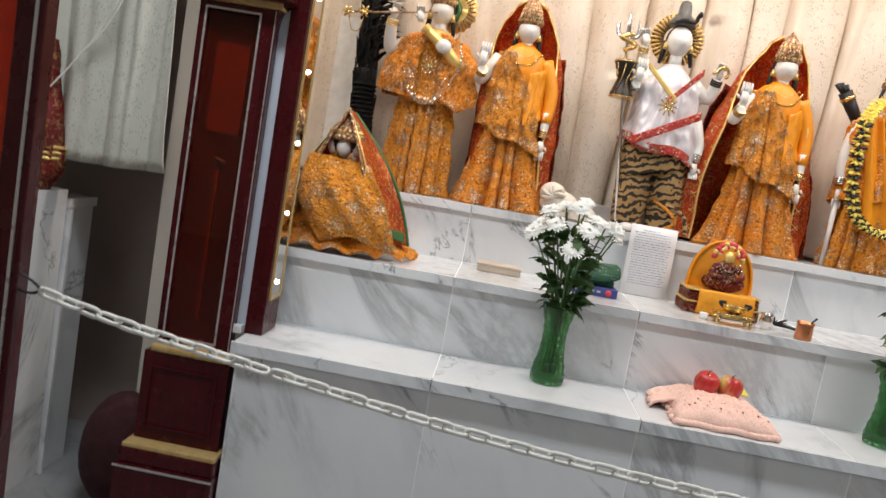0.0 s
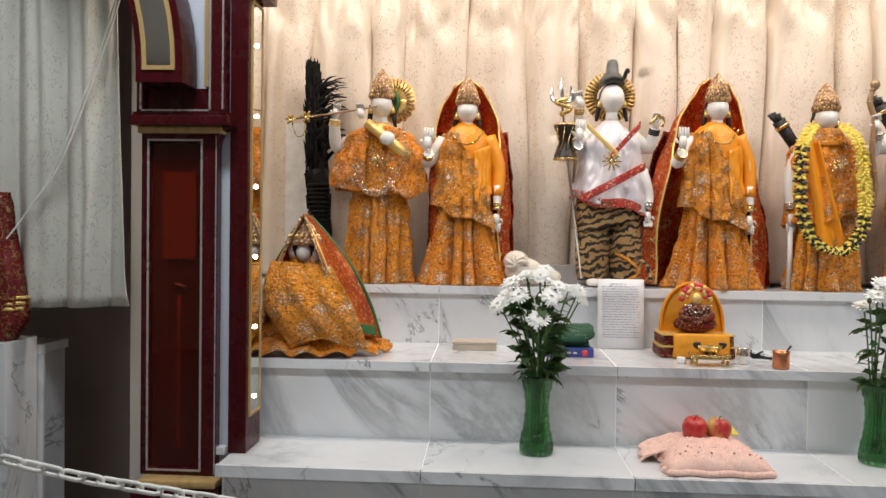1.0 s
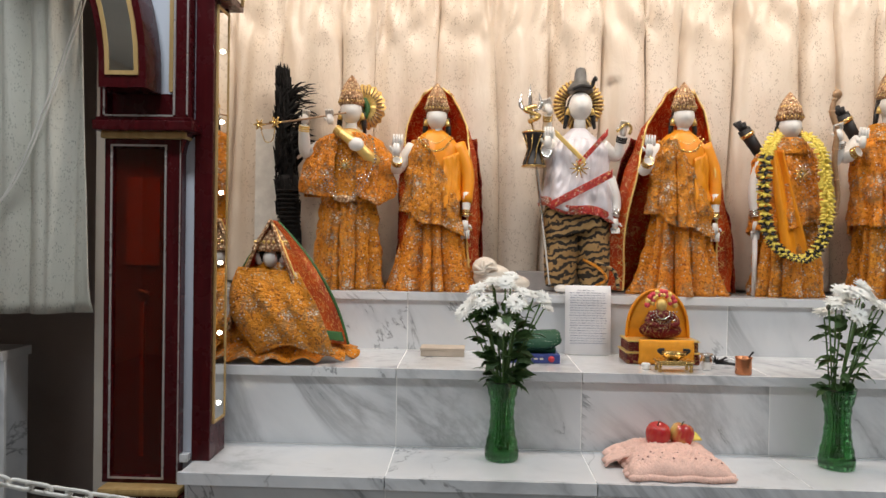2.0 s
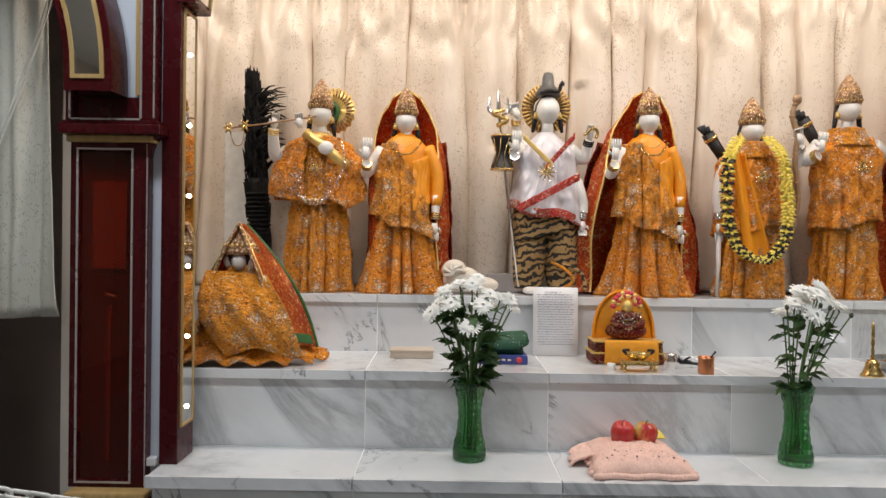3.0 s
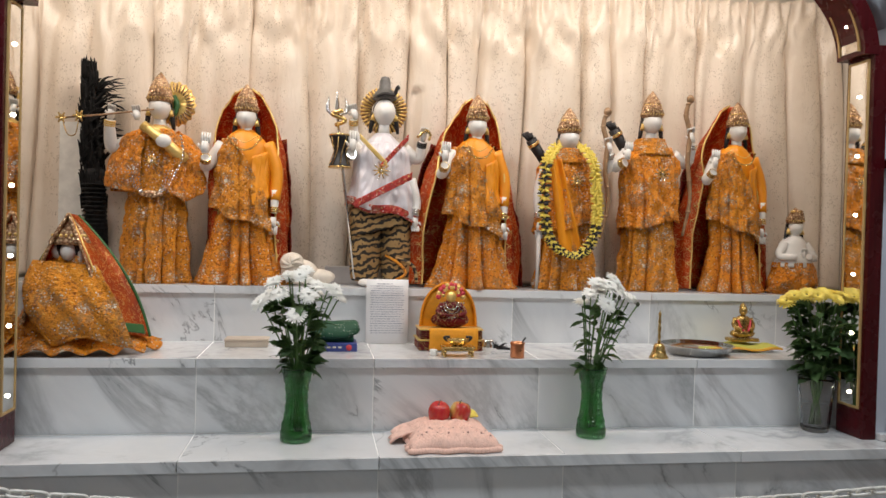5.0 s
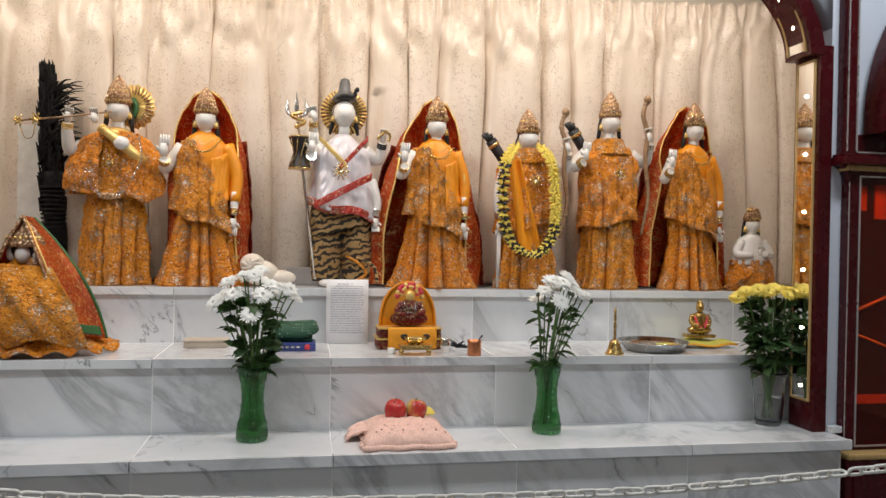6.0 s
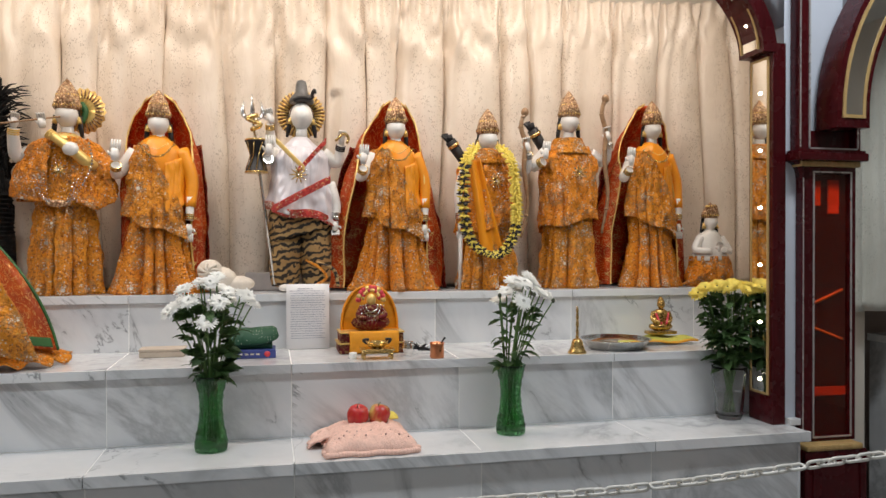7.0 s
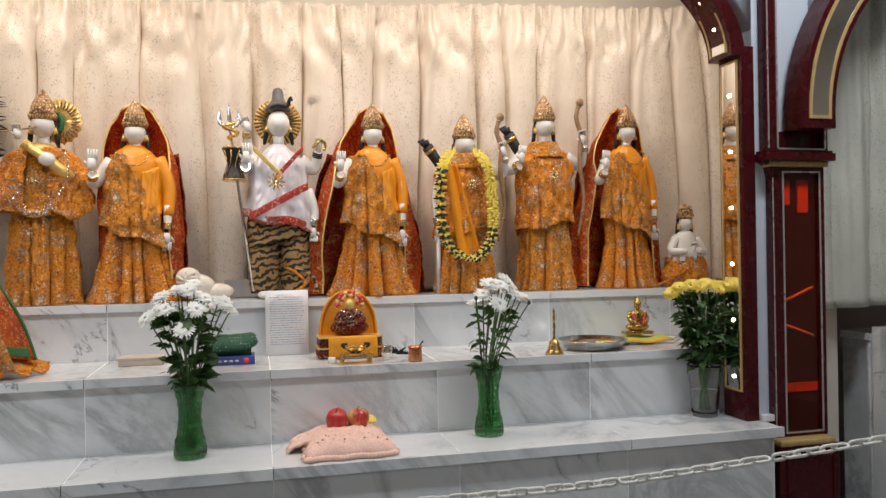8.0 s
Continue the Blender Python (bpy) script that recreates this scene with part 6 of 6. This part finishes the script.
def small_throne():
    """Little seated idol with an orange arched back on a red draped seat."""
    x, y, z = 0.815, 2.66, T2 + 0.001
    root = thing("cushioned_throne", (x, y, z), "small red and orange cloth throne with gold braid", "throne")
    bm = bmesh.new()
    loops = []
    n = 26
    for i in range(n + 1):  # padded arched back
        a = math.pi * i / n
        w = 0.108 * math.cos(a)
        top = 0.065 + 0.185 * max(0.0, math.sin(a)) ** 0.75
        loops.append([(x + w, y + 0.02, z + 0.05), (x + w, y + 0.02, z + top), (x + w, y + 0.05, z + top), (x + w, y + 0.05, z + 0.05)])
    rings(bm, loops)
    part("arched_back", bm, YELLOW_CLOTH, root, "orange arched backrest", True)
    bm = bmesh.new()
    pts = [(x + 0.110 * math.cos(math.pi * i / 30), y + 0.016, z + 0.065 + 0.187 * max(0.0, math.sin(math.pi * i / 30)) ** 0.75) for i in range(31)]
    tube(bm, pts, 0.005, 8)
    part("piping", bm, SATIN, root, "orange piping")
    for k, (w, d, za, zb, m) in enumerate(((0.125, 0.075, 0.0, 0.035, RED_CLOTH), (0.130, 0.080, 0.036, 0.042, GOLD), (0.120, 0.072, 0.042, 0.075, RED_CLOTH), (0.124, 0.076, 0.076, 0.082, GOLD))):
        bm = boxed(x - w, x + w, y - d, y + d * 0.9, z + za, z + zb, 0.005)
        part("seat_layer" if m is RED_CLOTH else "braid", bm, m, root)
    bm = bmesh.new()
    sheet(bm, lambda u, v: (lerp(x - 0.088, x + 0.098, u), y - 0.084 - 0.010 * math.sin(v * 3) - 0.002 * math.sin(u * 14), lerp(z + 0.004, z + 0.086, v)), 18, 8, 0, 0.006)
    part("front_cloth", bm, YELLOW_CLOTH, root, "plain yellow cloth", True)
    # the idol
    bm = bmesh.new()
    blob(bm, (0, 0, 0.03), (0.075, 0.045, 0.032), 0, 18, 8)
    blob(bm, (0, -0.005, 0.07), (0.040, 0.028, 0.038), 0, 14, 8)
    blob(bm, (0, -0.012, 0.118), (0.019, 0.018, 0.023), 1, 12, 8)
    for i in range(11):
        a = math.pi * i / 10
        blob(bm, (0.048 * math.cos(a), -0.006, 0.118 + 0.046 * math.sin(a)), 0.0105, 2 if i % 3 else 1, 8, 6)
        blob(bm, (0.030 * math.cos(a), -0.010, 0.125 + 0.030 * math.sin(a)), 0.008, 1 if i % 3 else 2, 8, 6)
    for k in range(3):
        for i in range(13):
            a = math.pi * i / 12
            blob(bm, ((0.024 + 0.010 * k) * math.cos(a), -0.036 - 0.004 * k, 0.098 - (0.026 + 0.016 * k) * math.sin(a)), 0.0034, 3, 6, 4)
    for s in (-1, 1):
        arm(bm, [(s * 0.034, -0.01, 0.09), (s * 0.052, -0.03, 0.06), (s * 0.02, -0.05, 0.05)], 0.011, 0.008, 0)
    single("seated_idol", bm, [RED_CLOTH, GOLD, RED_SPOT, STEEL, GREEN_DOTS], (x, y - 0.022, z + 0.083), "tiny gold idol in red beaded clothes", "statue", smooth=True)


small_throne()


def brass_stool():
    x, y, z = 0.815, 2.455, T2 + 0.001
    root = thing("brass_stool", (x, y, z), "tiny brass stool with a brass dish", "stool")
    part("seat", boxed(x - 0.060, x + 0.060, y - 0.034, y + 0.034, z + 0.030, z + 0.038, 0.003), BRASS, root)
    part("apron", boxed(x - 0.054, x + 0.054, y - 0.029, y + 0.029, z + 0.022, z + 0.0298, 0.002), BRASS, root)
    for sx in (-1, 1):
        for sy in (-1, 1):
            bm = bmesh.new()
            lathe(bm, [(0.005, 0), (0.007, 0.006), (0.0045, 0.013), (0.007, 0.022)], (x + sx * 0.050, y + sy * 0.025, z), 10)
            part("leg", bm, BRASS, root, "", True)
    root = thing("bronze_dish", (x, y + 0.004, z + 0.0385), "dark bronze dish with two rests", "dish")
    bm = bmesh.new()
    lathe(bm, [(0.02, 0), (0.03, 0.004), (0.042, 0.018), (0.044, 0.024), (0.040, 0.024), (0.026, 0.008), (0.002, 0.006)], (x, y + 0.004, z + 0.0385), 22, 0, 1.0, 0.6)
    part("bowl", bm, BRASS, root, "", True)
    for s in (-1, 1):
        bm = bmesh.new()
        tube(bm, smooth_path([(x + s * 0.038, y, z + 0.055), (x + s * 0.050, y, z + 0.068), (x + s * 0.030, y, z + 0.070)], 5), 0.005, 8)
        part("rest", bm, BLACK, root)


def vessels():
    brass_stool()
    bm = bmesh.new()
    lathe(bm, [(0.013, 0), (0.014, 0.004), (0.014, 0.020), (0.0125, 0.021), (0.0125, 0.006), (0.001, 0.005)], (0, 0, 0), 20)
    single("tealight_cup", bm, WAX, (0.730, 2.478, T2 + 0.001), "small white wax cup", "candle", smooth=True)
    bm = bmesh.new()
    lathe(bm, [(0.013, 0), (0.015, 0.002), (0.014, 0.010), (0.020, 0.022), (0.0215, 0.034), (0.017, 0.045), (0.022, 0.052), (0.0205, 0.052), (0.0155, 0.045), (0.019, 0.034), (0.012, 0.012), (0.001, 0.010)], (0, 0, 0), 24)
    single("steel_pot", bm, STEEL, (0.936, 2.50, T2 + 0.001), "small polished steel water pot", "pot", smooth=True)
    bm = bmesh.new()
    rnd = random.Random(3)
    for i in range(60):
        a, b = rnd.uniform(0, 6.28), rnd.uniform(0.05, 1)
        tube(bm, [(0.0, 0, 0.016), (0.05 * b * math.cos(a), 0.02 * math.sin(a), 0.010 + 0.028 * b * abs(math.sin(a)) + 0.006)], [0.003, 0.0015], 4)
    tube(bm, smooth_path([(0, 0, 0.014), (0.04, 0.004, 0.012), (0.085, 0.01, 0.006)], 4), 0.005, 7)
    single("bristle_brush", bm, BLACK, (0.985, 2.56, T2 + 0.001), "black bristle brush lying on the marble", "brush")
    root = thing("copper_cup", (1.030, 2.425, T2 + 0.001), "copper cup with a dark spoon in it", "cup")
    bm = bmesh.new()
    lathe(bm, [(0.024, 0), (0.026, 0.003), (0.025, 0.045), (0.0275, 0.056), (0.0255, 0.056), (0.0232, 0.045), (0.0235, 0.005), (0.001, 0.004)], (1.030, 2.425, T2 + 0.001), 26)
    part("cup", bm, COPPER, root, "", True)
    bm = bmesh.new()
    tube(bm, [(1.022, 2.43, T2 + 0.012), (1.05, 2.42, T2 + 0.064), (1.058, 2.417, T2 + 0.075)], [0.0025, 0.0025, 0.004], 7)
    part("spoon", bm, BLACK, root)
    root = thing("hand_bell", (1.576, 2.425, T2 + 0.001), "brass hand bell with a long turned handle", "bell")
    bm = bmesh.new()
    lathe(bm, [(0.036, 0), (0.036, 0.005), (0.030, 0.012), (0.024, 0.028), (0.021, 0.044), (0.014, 0.054), (0.004, 0.057)], (1.576, 2.425, T2 + 0.001), 26)
    part("bell_cup", bm, BRASS, root, "", True)
    bm = bmesh.new()
    lathe(bm, [(0.004, 0.056), (0.008, 0.062), (0.004, 0.068), (0.006, 0.082), (0.004, 0.092), (0.0065, 0.108), (0.0045, 0.122), (0.006, 0.138), (0.004, 0.15), (0.0055, 0.165), (0.001, 0.178)], (1.576, 2.425, T2 + 0.001), 12)
    part("handle", bm, BRASS, root, "", True)
    bm = bmesh.new()
    lathe(bm, [(0.10, 0), (0.115, 0.006), (0.135, 0.034), (0.141, 0.037), (0.138, 0.039), (0.118, 0.012), (0.10, 0.005), (0.001, 0.004)], (0, 0, 0), 44)
    single("steel_plate", bm, STEEL, (1.785, 2.535, T2 + 0.001), "round polished steel plate with raised rim", "plate", smooth=True)
    bm = bmesh.new()

    def cl(u, v):
        x, y = lerp(-0.19, 0.17, u), lerp(-0.10, 0.11, v)
        return (x + 0.10 * v * (1 - u) - 0.03, y, 0.006 + 0.014 * max(0, noise.noise((x * 9, y * 9, 4)) + 0.35) + 0.004)
    sheet(bm, cl, 30, 16, 0, 0.005)
    for k in range(2):
        sheet(bm, lambda u, v, k=k: Vector(cl(u, 0.02 + 0.03 * v)) + Vector((0, -0.004 - 0.004 * k, 0.002 - 0.004 * k)), 30, 2, 1, 0.004)
    single("lime_cloth", bm, [LIME_CLOTH, YELLOW_CLOTH], (2.03, 2.66, T2 + 0.001), "crumpled lime yellow cloth with a gold edge", "cloth", smooth=True)
    bm = bmesh.new()
    box(bm, -0.062, 0.062, -0.03, 0.03, 0, 0.014, 0.003)
    blob(bm, (0, 0, 0.032), (0.055, 0.032, 0.020), 0, 16, 8)
    lathe(bm, [(0.034, 0.03), (0.030, 0.055), (0.036, 0.085), (0.032, 0.098), (0.012, 0.108)], (0, 0, 0), 16, 0, 1, 0.65)
    for s in (-1, 1):
        tube(bm, smooth_path([(s * 0.034, 0, 0.096), (s * 0.042, -0.008, 0.065), (s * 0.020, -0.032, 0.048)], 4), 0.010, 8)
        tube(bm, smooth_path([(s * 0.028, -0.012, 0.09), (s * 0.02, -0.022, 0.06), (s * 0.01, -0.03, 0.045)], 4), 0.005, 6, 1)
    blob(bm, (0, -0.003, 0.128), (0.017, 0.018, 0.022), 0, 12, 8)
    lathe(bm, [(0.016, 0.14), (0.010, 0.152), (0.004, 0.160)], (0, 0, 0), 12)
    single("gold_idol", bm, [OLD_GOLD, RED_SPOT], (2.075, 2.70, T2 + 0.030), "small polished gold seated idol", "statue", smooth=True)


vessels()


def top_tier_things():
    bm = bmesh.new()
    blob(bm, (0, 0, 0.055), (0.075, 0.05, 0.052), 0, 18, 10)
    blob(bm, (0.08, 0.005, 0.035), (0.065, 0.04, 0.032), 0, 16, 8)
    blob(bm, (-0.03, -0.01, 0.092), (0.050, 0.04, 0.042), 0, 16, 8)
    for k in range(5):
        a = k * 0.9
        tube(bm, smooth_path([(-0.03 + 0.045 * math.cos(a), -0.045, 0.088 + 0.032 * math.sin(a)), (-0.03 + 0.02 * math.cos(a + 0.5), -0.055, 0.088 + 0.014 * math.sin(a + 0.5)), (-0.03, -0.052, 0.088)], 4), 0.007, 6)
    single("conch_shell", bm, SHELL, (0.232, 2.90, T3 + 0.001), "pale cream conch shell standing on the marble", "shell", smooth=True)
    single("stone_block", boxed(-0.085, 0.085, -0.04, 0.04, 0, 0.075, 0.005), GREY_STONE, (0.42, 3.06, T3 + 0.001), "low grey stone block behind the statues", "block")
    # feather fan: dark plume with a bound handle
    root = thing("feather_whisk", (-0.615, 3.04, T3 + 0.001), "tall black feather whisk with a ribbed handle", "whisk")
    bm = bmesh.new()
    tube(bm, smooth_path([(-0.585, 3.03, T3 + 0.002), (-0.595, 3.04, T3 + 0.25), (-0.608, 3.05, T3 + 0.45)], 8), [0.045] * 8 + [0.040] * 9, 12)
    part("handle", bm, FEATHER, root, "dark ribbed handle")
    for k in range(22):
        z = T3 + 0.01 + 0.018 * k
        bm = bmesh.new()
        lathe(bm, [(0.0465, -0.004), (0.050, 0), (0.0465, 0.004)], (-0.585 - 0.0010 * k, 3.032 + 0.0005 * k, z), 14)
        part("rib", bm, FEATHER, root)
    rnd = random.Random(6)
    bm = bmesh.new()
    for i in range(520):
        z = rnd.uniform(T3 + 0.28, T3 + 0.84)
        t = (z - T3 - 0.28) / 0.56
        x0 = -0.605 - 0.030 * t + rnd.uniform(-0.042, 0.042) * (1 - 0.5 * t * t)
        dx = rnd.uniform(-0.012, 0.012)
        if 0.35 < t < 0.88 and rnd.random() < 0.34:
            dx = rnd.uniform(0.05, 0.14)
        y = 3.05 + rnd.uniform(-0.03, 0.03)
        tube(bm, smooth_path([(x0, y, z), (x0 + dx * 0.55, y - 0.01, z + 0.05), (x0 + dx, y - 0.02, z + rnd.uniform(0.045, 0.085) * (1 if abs(dx) < 0.02 else 0.7))], 3), [0.007, 0.007, 0.006, 0.005, 0.004, 0.003, 0.001], 4, 0, 0.4)
    part("plume", bm, FEATHER, root, "loose black feathers")
    # pale board standing behind the whisk
    single("white_board", boxed(-0.055, 0.045, -0.006, 0.006, 0, 0.645, 0.002), WAX, (-0.70, 3.09, T3 + 0.001), "narrow plain white board standing upright", "board")


top_tier_things()


# ---- chain across the altar ----
def chain():
    pts = [(-0.712, 1.15, 1.010), (-0.60, 1.15, 0.988), (-0.505, 1.15, 0.973), (-0.282, 1.15, 0.945), (0.021, 1.15, 0.912), (0.297, 1.15, 0.894), (0.60, 1.15, 0.885), (0.90, 1.15, 0.882), (1.22, 1.15, 0.886), (1.62, 1.15, 0.908), (1.90, 1.15, 0.928), (2.30, 1.15, 0.963)]
    path = smooth_path(pts, 24)
    root = thing("barrier_chain", (0.8, 1.15, 0.88), "white plastic link chain hung across the altar", "chain")
    a, b, r = 0.0120, 0.0082, 0.0036  # half length of the straight, half width, wire
    bm = bmesh.new()
    line = []
    for s in (1, -1):
        for k in range(6):
            t = math.pi * k / 5 - math.pi / 2
            line.append((s * (a + b * math.cos(t)), s * b * math.sin(t), 0))
    loops = []
    n = len(line)
    for i in range(n):
        p = Vector(line[i])
        d = (Vector(line[(i + 1) % n]) - Vector(line[i - 1])).normalized()
        o = Vector((d.y, -d.x, 0))
        loops.append([p + o * r * math.cos(2 * math.pi * k / 8) + Vector((0, 0, r * math.sin(2 * math.pi * k / 8))) for k in range(8)])
    loops.append(loops[0])
    rings(bm, loops, 0, True, False, False)
    bmesh.ops.remove_doubles(bm, verts=bm.verts, dist=1e-5)
    me = to_mesh("link", bm, WHITE_PLASTIC, True)
    step, walked, k = 0.0335, 0.0, 0
    for p, q in zip(path, path[1:]):
        walked += (q - p).length
        if walked >= step:
            walked -= step
            child("link", me, along(p, q - p, radians(20 if k % 2 else 110), 1.0), root)
            k += 1
    for s, x, z, px in ((-1, -0.712, 1.010, -0.742), (1, 2.305, 0.965, 2.335)):
        bm = bmesh.new()
        tube(bm, smooth_path([(x - s * 0.012, 1.15, z), (x + s * 0.006, 1.15, z + 0.012), (px, 1.15, z + 0.022), (px + s * 0.012, 1.16, z + 0.016)], 5), 0.0024, 7)
        tube(bm, smooth_path([(x - s * 0.012, 1.15, z), (x + s * 0.006, 1.15, z - 0.008), (px, 1.15, z - 0.006), (px + s * 0.012, 1.16, z - 0.004)], 5), 0.0024, 7)
        part("hook", bm, BLACK, root, "black wire hook")


def rail_post(x0, x1, inner):
    """Free-standing mahogany post with a dark red glass panel, to which the chain is hooked."""
    root = thing("rail_post", ((x0 + x1) / 2, 1.16, 0), "mahogany post with silver line and red glass panel", "post", "chain posts")
    y0, y1 = 1.145, 1.178
    e = 1 if inner > (x0 + x1) / 2 else -1
    part("base", boxed(x0 - 0.0, x1 + 0.0, y0 - 0.0, y1, 0, 0.30, 0.004), MAHOGANY, root)
    a, b = sorted((inner, inner - e * 0.050))
    part("stile", boxed(a, b, y0, y1, 0.302, 2.2, 0.003), MAHOGANY, root)
    far = x0 if e > 0 else x1
    a2, b2 = sorted((far, far + e * 0.04))
    part("stile", boxed(a2, b2, y0, y1, 0.302, 2.2, 0.003), MAHOGANY, root)
    a3, b3 = (b2, a) if e > 0 else (b, a2)
    part("rail", boxed(a3, b3, y0, y1, 0.302, 0.40, 0.002), MAHOGANY, root)
    part("rail", boxed(a3, b3, y0, y1, 2.1, 2.2, 0.002), MAHOGANY, root)
    part("back_panel", boxed(a3, b3, y1 - 0.016, y1 - 0.004, 0.40, 2.1), ORANGE_LINING_REFLECTION, root, "orange lining behind the glass")
    part("glass_pane", boxed(a3, b3, y0 + 0.008, y0 + 0.012, 0.40, 2.1), AMBER, root, "dark red glass with a gloss").visible_shadow = False
    a4, b4 = sorted((inner - e * 0.012, inner - e * 0.017))
    part("silver_line", boxed(a4, b4, y0 - 0.003, y0, 0.31, 2.19), SILVER_LINE, root, "thin silver line")
    part("cap", boxed(x0 - 0.01, x1 + 0.01, y0 - 0.01, y1 + 0.01, 2.202, 2.25, 0.006), MAHOGANY, root)


rail_post(-0.98, -0.742, -0.742)
rail_post(2.335, 2.57, 2.335)
chain()



# ---- the side niches ----
def side_things():
    for s, x0, x1 in ((-1, -2.05, -1.43), (1, 3.05, 3.65)):
        root = thing("side_altar", ((x0 + x1) / 2, 2.5, 0), "low white marble side altar under the grey curtain", "altar", "side altars")
        part("body", boxed(x0, x1, 2.455, 2.61, 0, 0.955, 0.002), MARBLE, root)
        part("slab", boxed(x0 - 0.012, x1 + 0.012, 2.44, 2.612, 0.957, 0.99, 0.003), MARBLE_TRIM, root)
        e = x1 if s < 0 else x0
        part("corner_trim", boxed(e - 0.004, e + 0.014, 2.446, 2.46, 0, 0.956), MARBLE_TRIM, root)
        # draped red figure on its front step
        part("step", boxed(x0, x1 if s < 0 else x1, 2.27, 2.4395 if s < 0 else 2.4395, 0, 1.02, 0.002), MARBLE, root)
    bm = bmesh.new()
    keys = ((0.0, 0.06, 0.04), (0.06, 0.10, 0.055), (0.14, 0.105, 0.06), (0.25, 0.08, 0.055), (0.36, 0.06, 0.045), (0.48, 0.04, 0.035))
    wrap(bm, keys, -180, 180, 0.0, 0.48, 0, 11, 0.06, 0.008, nu=80, nv=24)
    for z in (0.10, 0.118, 0.136):
        wrap(bm, keys, -180, 180, z, z + 0.010, 1, 11, 0.06, 0.0, nu=80, nv=2, off=0.001)
    single("draped_statue", bm, [RED_CLOTH, GOLD], (-1.505, 2.335, 1.021), "statue wrapped in red cloth with gold bands", "statue", smooth=True)
    # cord looped down over the side curtain
    for dx in (0.0, 0.012):
        bm = bmesh.new()
        tube(bm, smooth_path([(-1.045 + dx, 2.315, 2.45), (-1.098 + dx, 2.315, 2.118), (-1.275 + dx, 2.315, 1.631), (-1.385, 2.31, 1.44), (-1.50, 2.305, 1.29)], 8), 0.0028, 6)
        single("white_string", bm, WAX, (0, 0, 0), "thin white cord hanging across the curtain", "string", "white strings")
    # rolled dark cloth on the floor beside the plinth
    bm = bmesh.new()
    blob(bm, (0, 0, 0.19), (0.13, 0.14, 0.20), 0, 20, 12)
    single("floor_cushion", bm, MAHOGANY_CLOTH, (-1.10, 2.37, 0.0), "dark maroon rounded floor cushion", "cushion", smooth=True)


MAHOGANY_CLOTH = plain("maroon_velvet", (0.035, 0.004, 0.006), 0.9, 0, 0.2, 12, 0.2)
side_things()
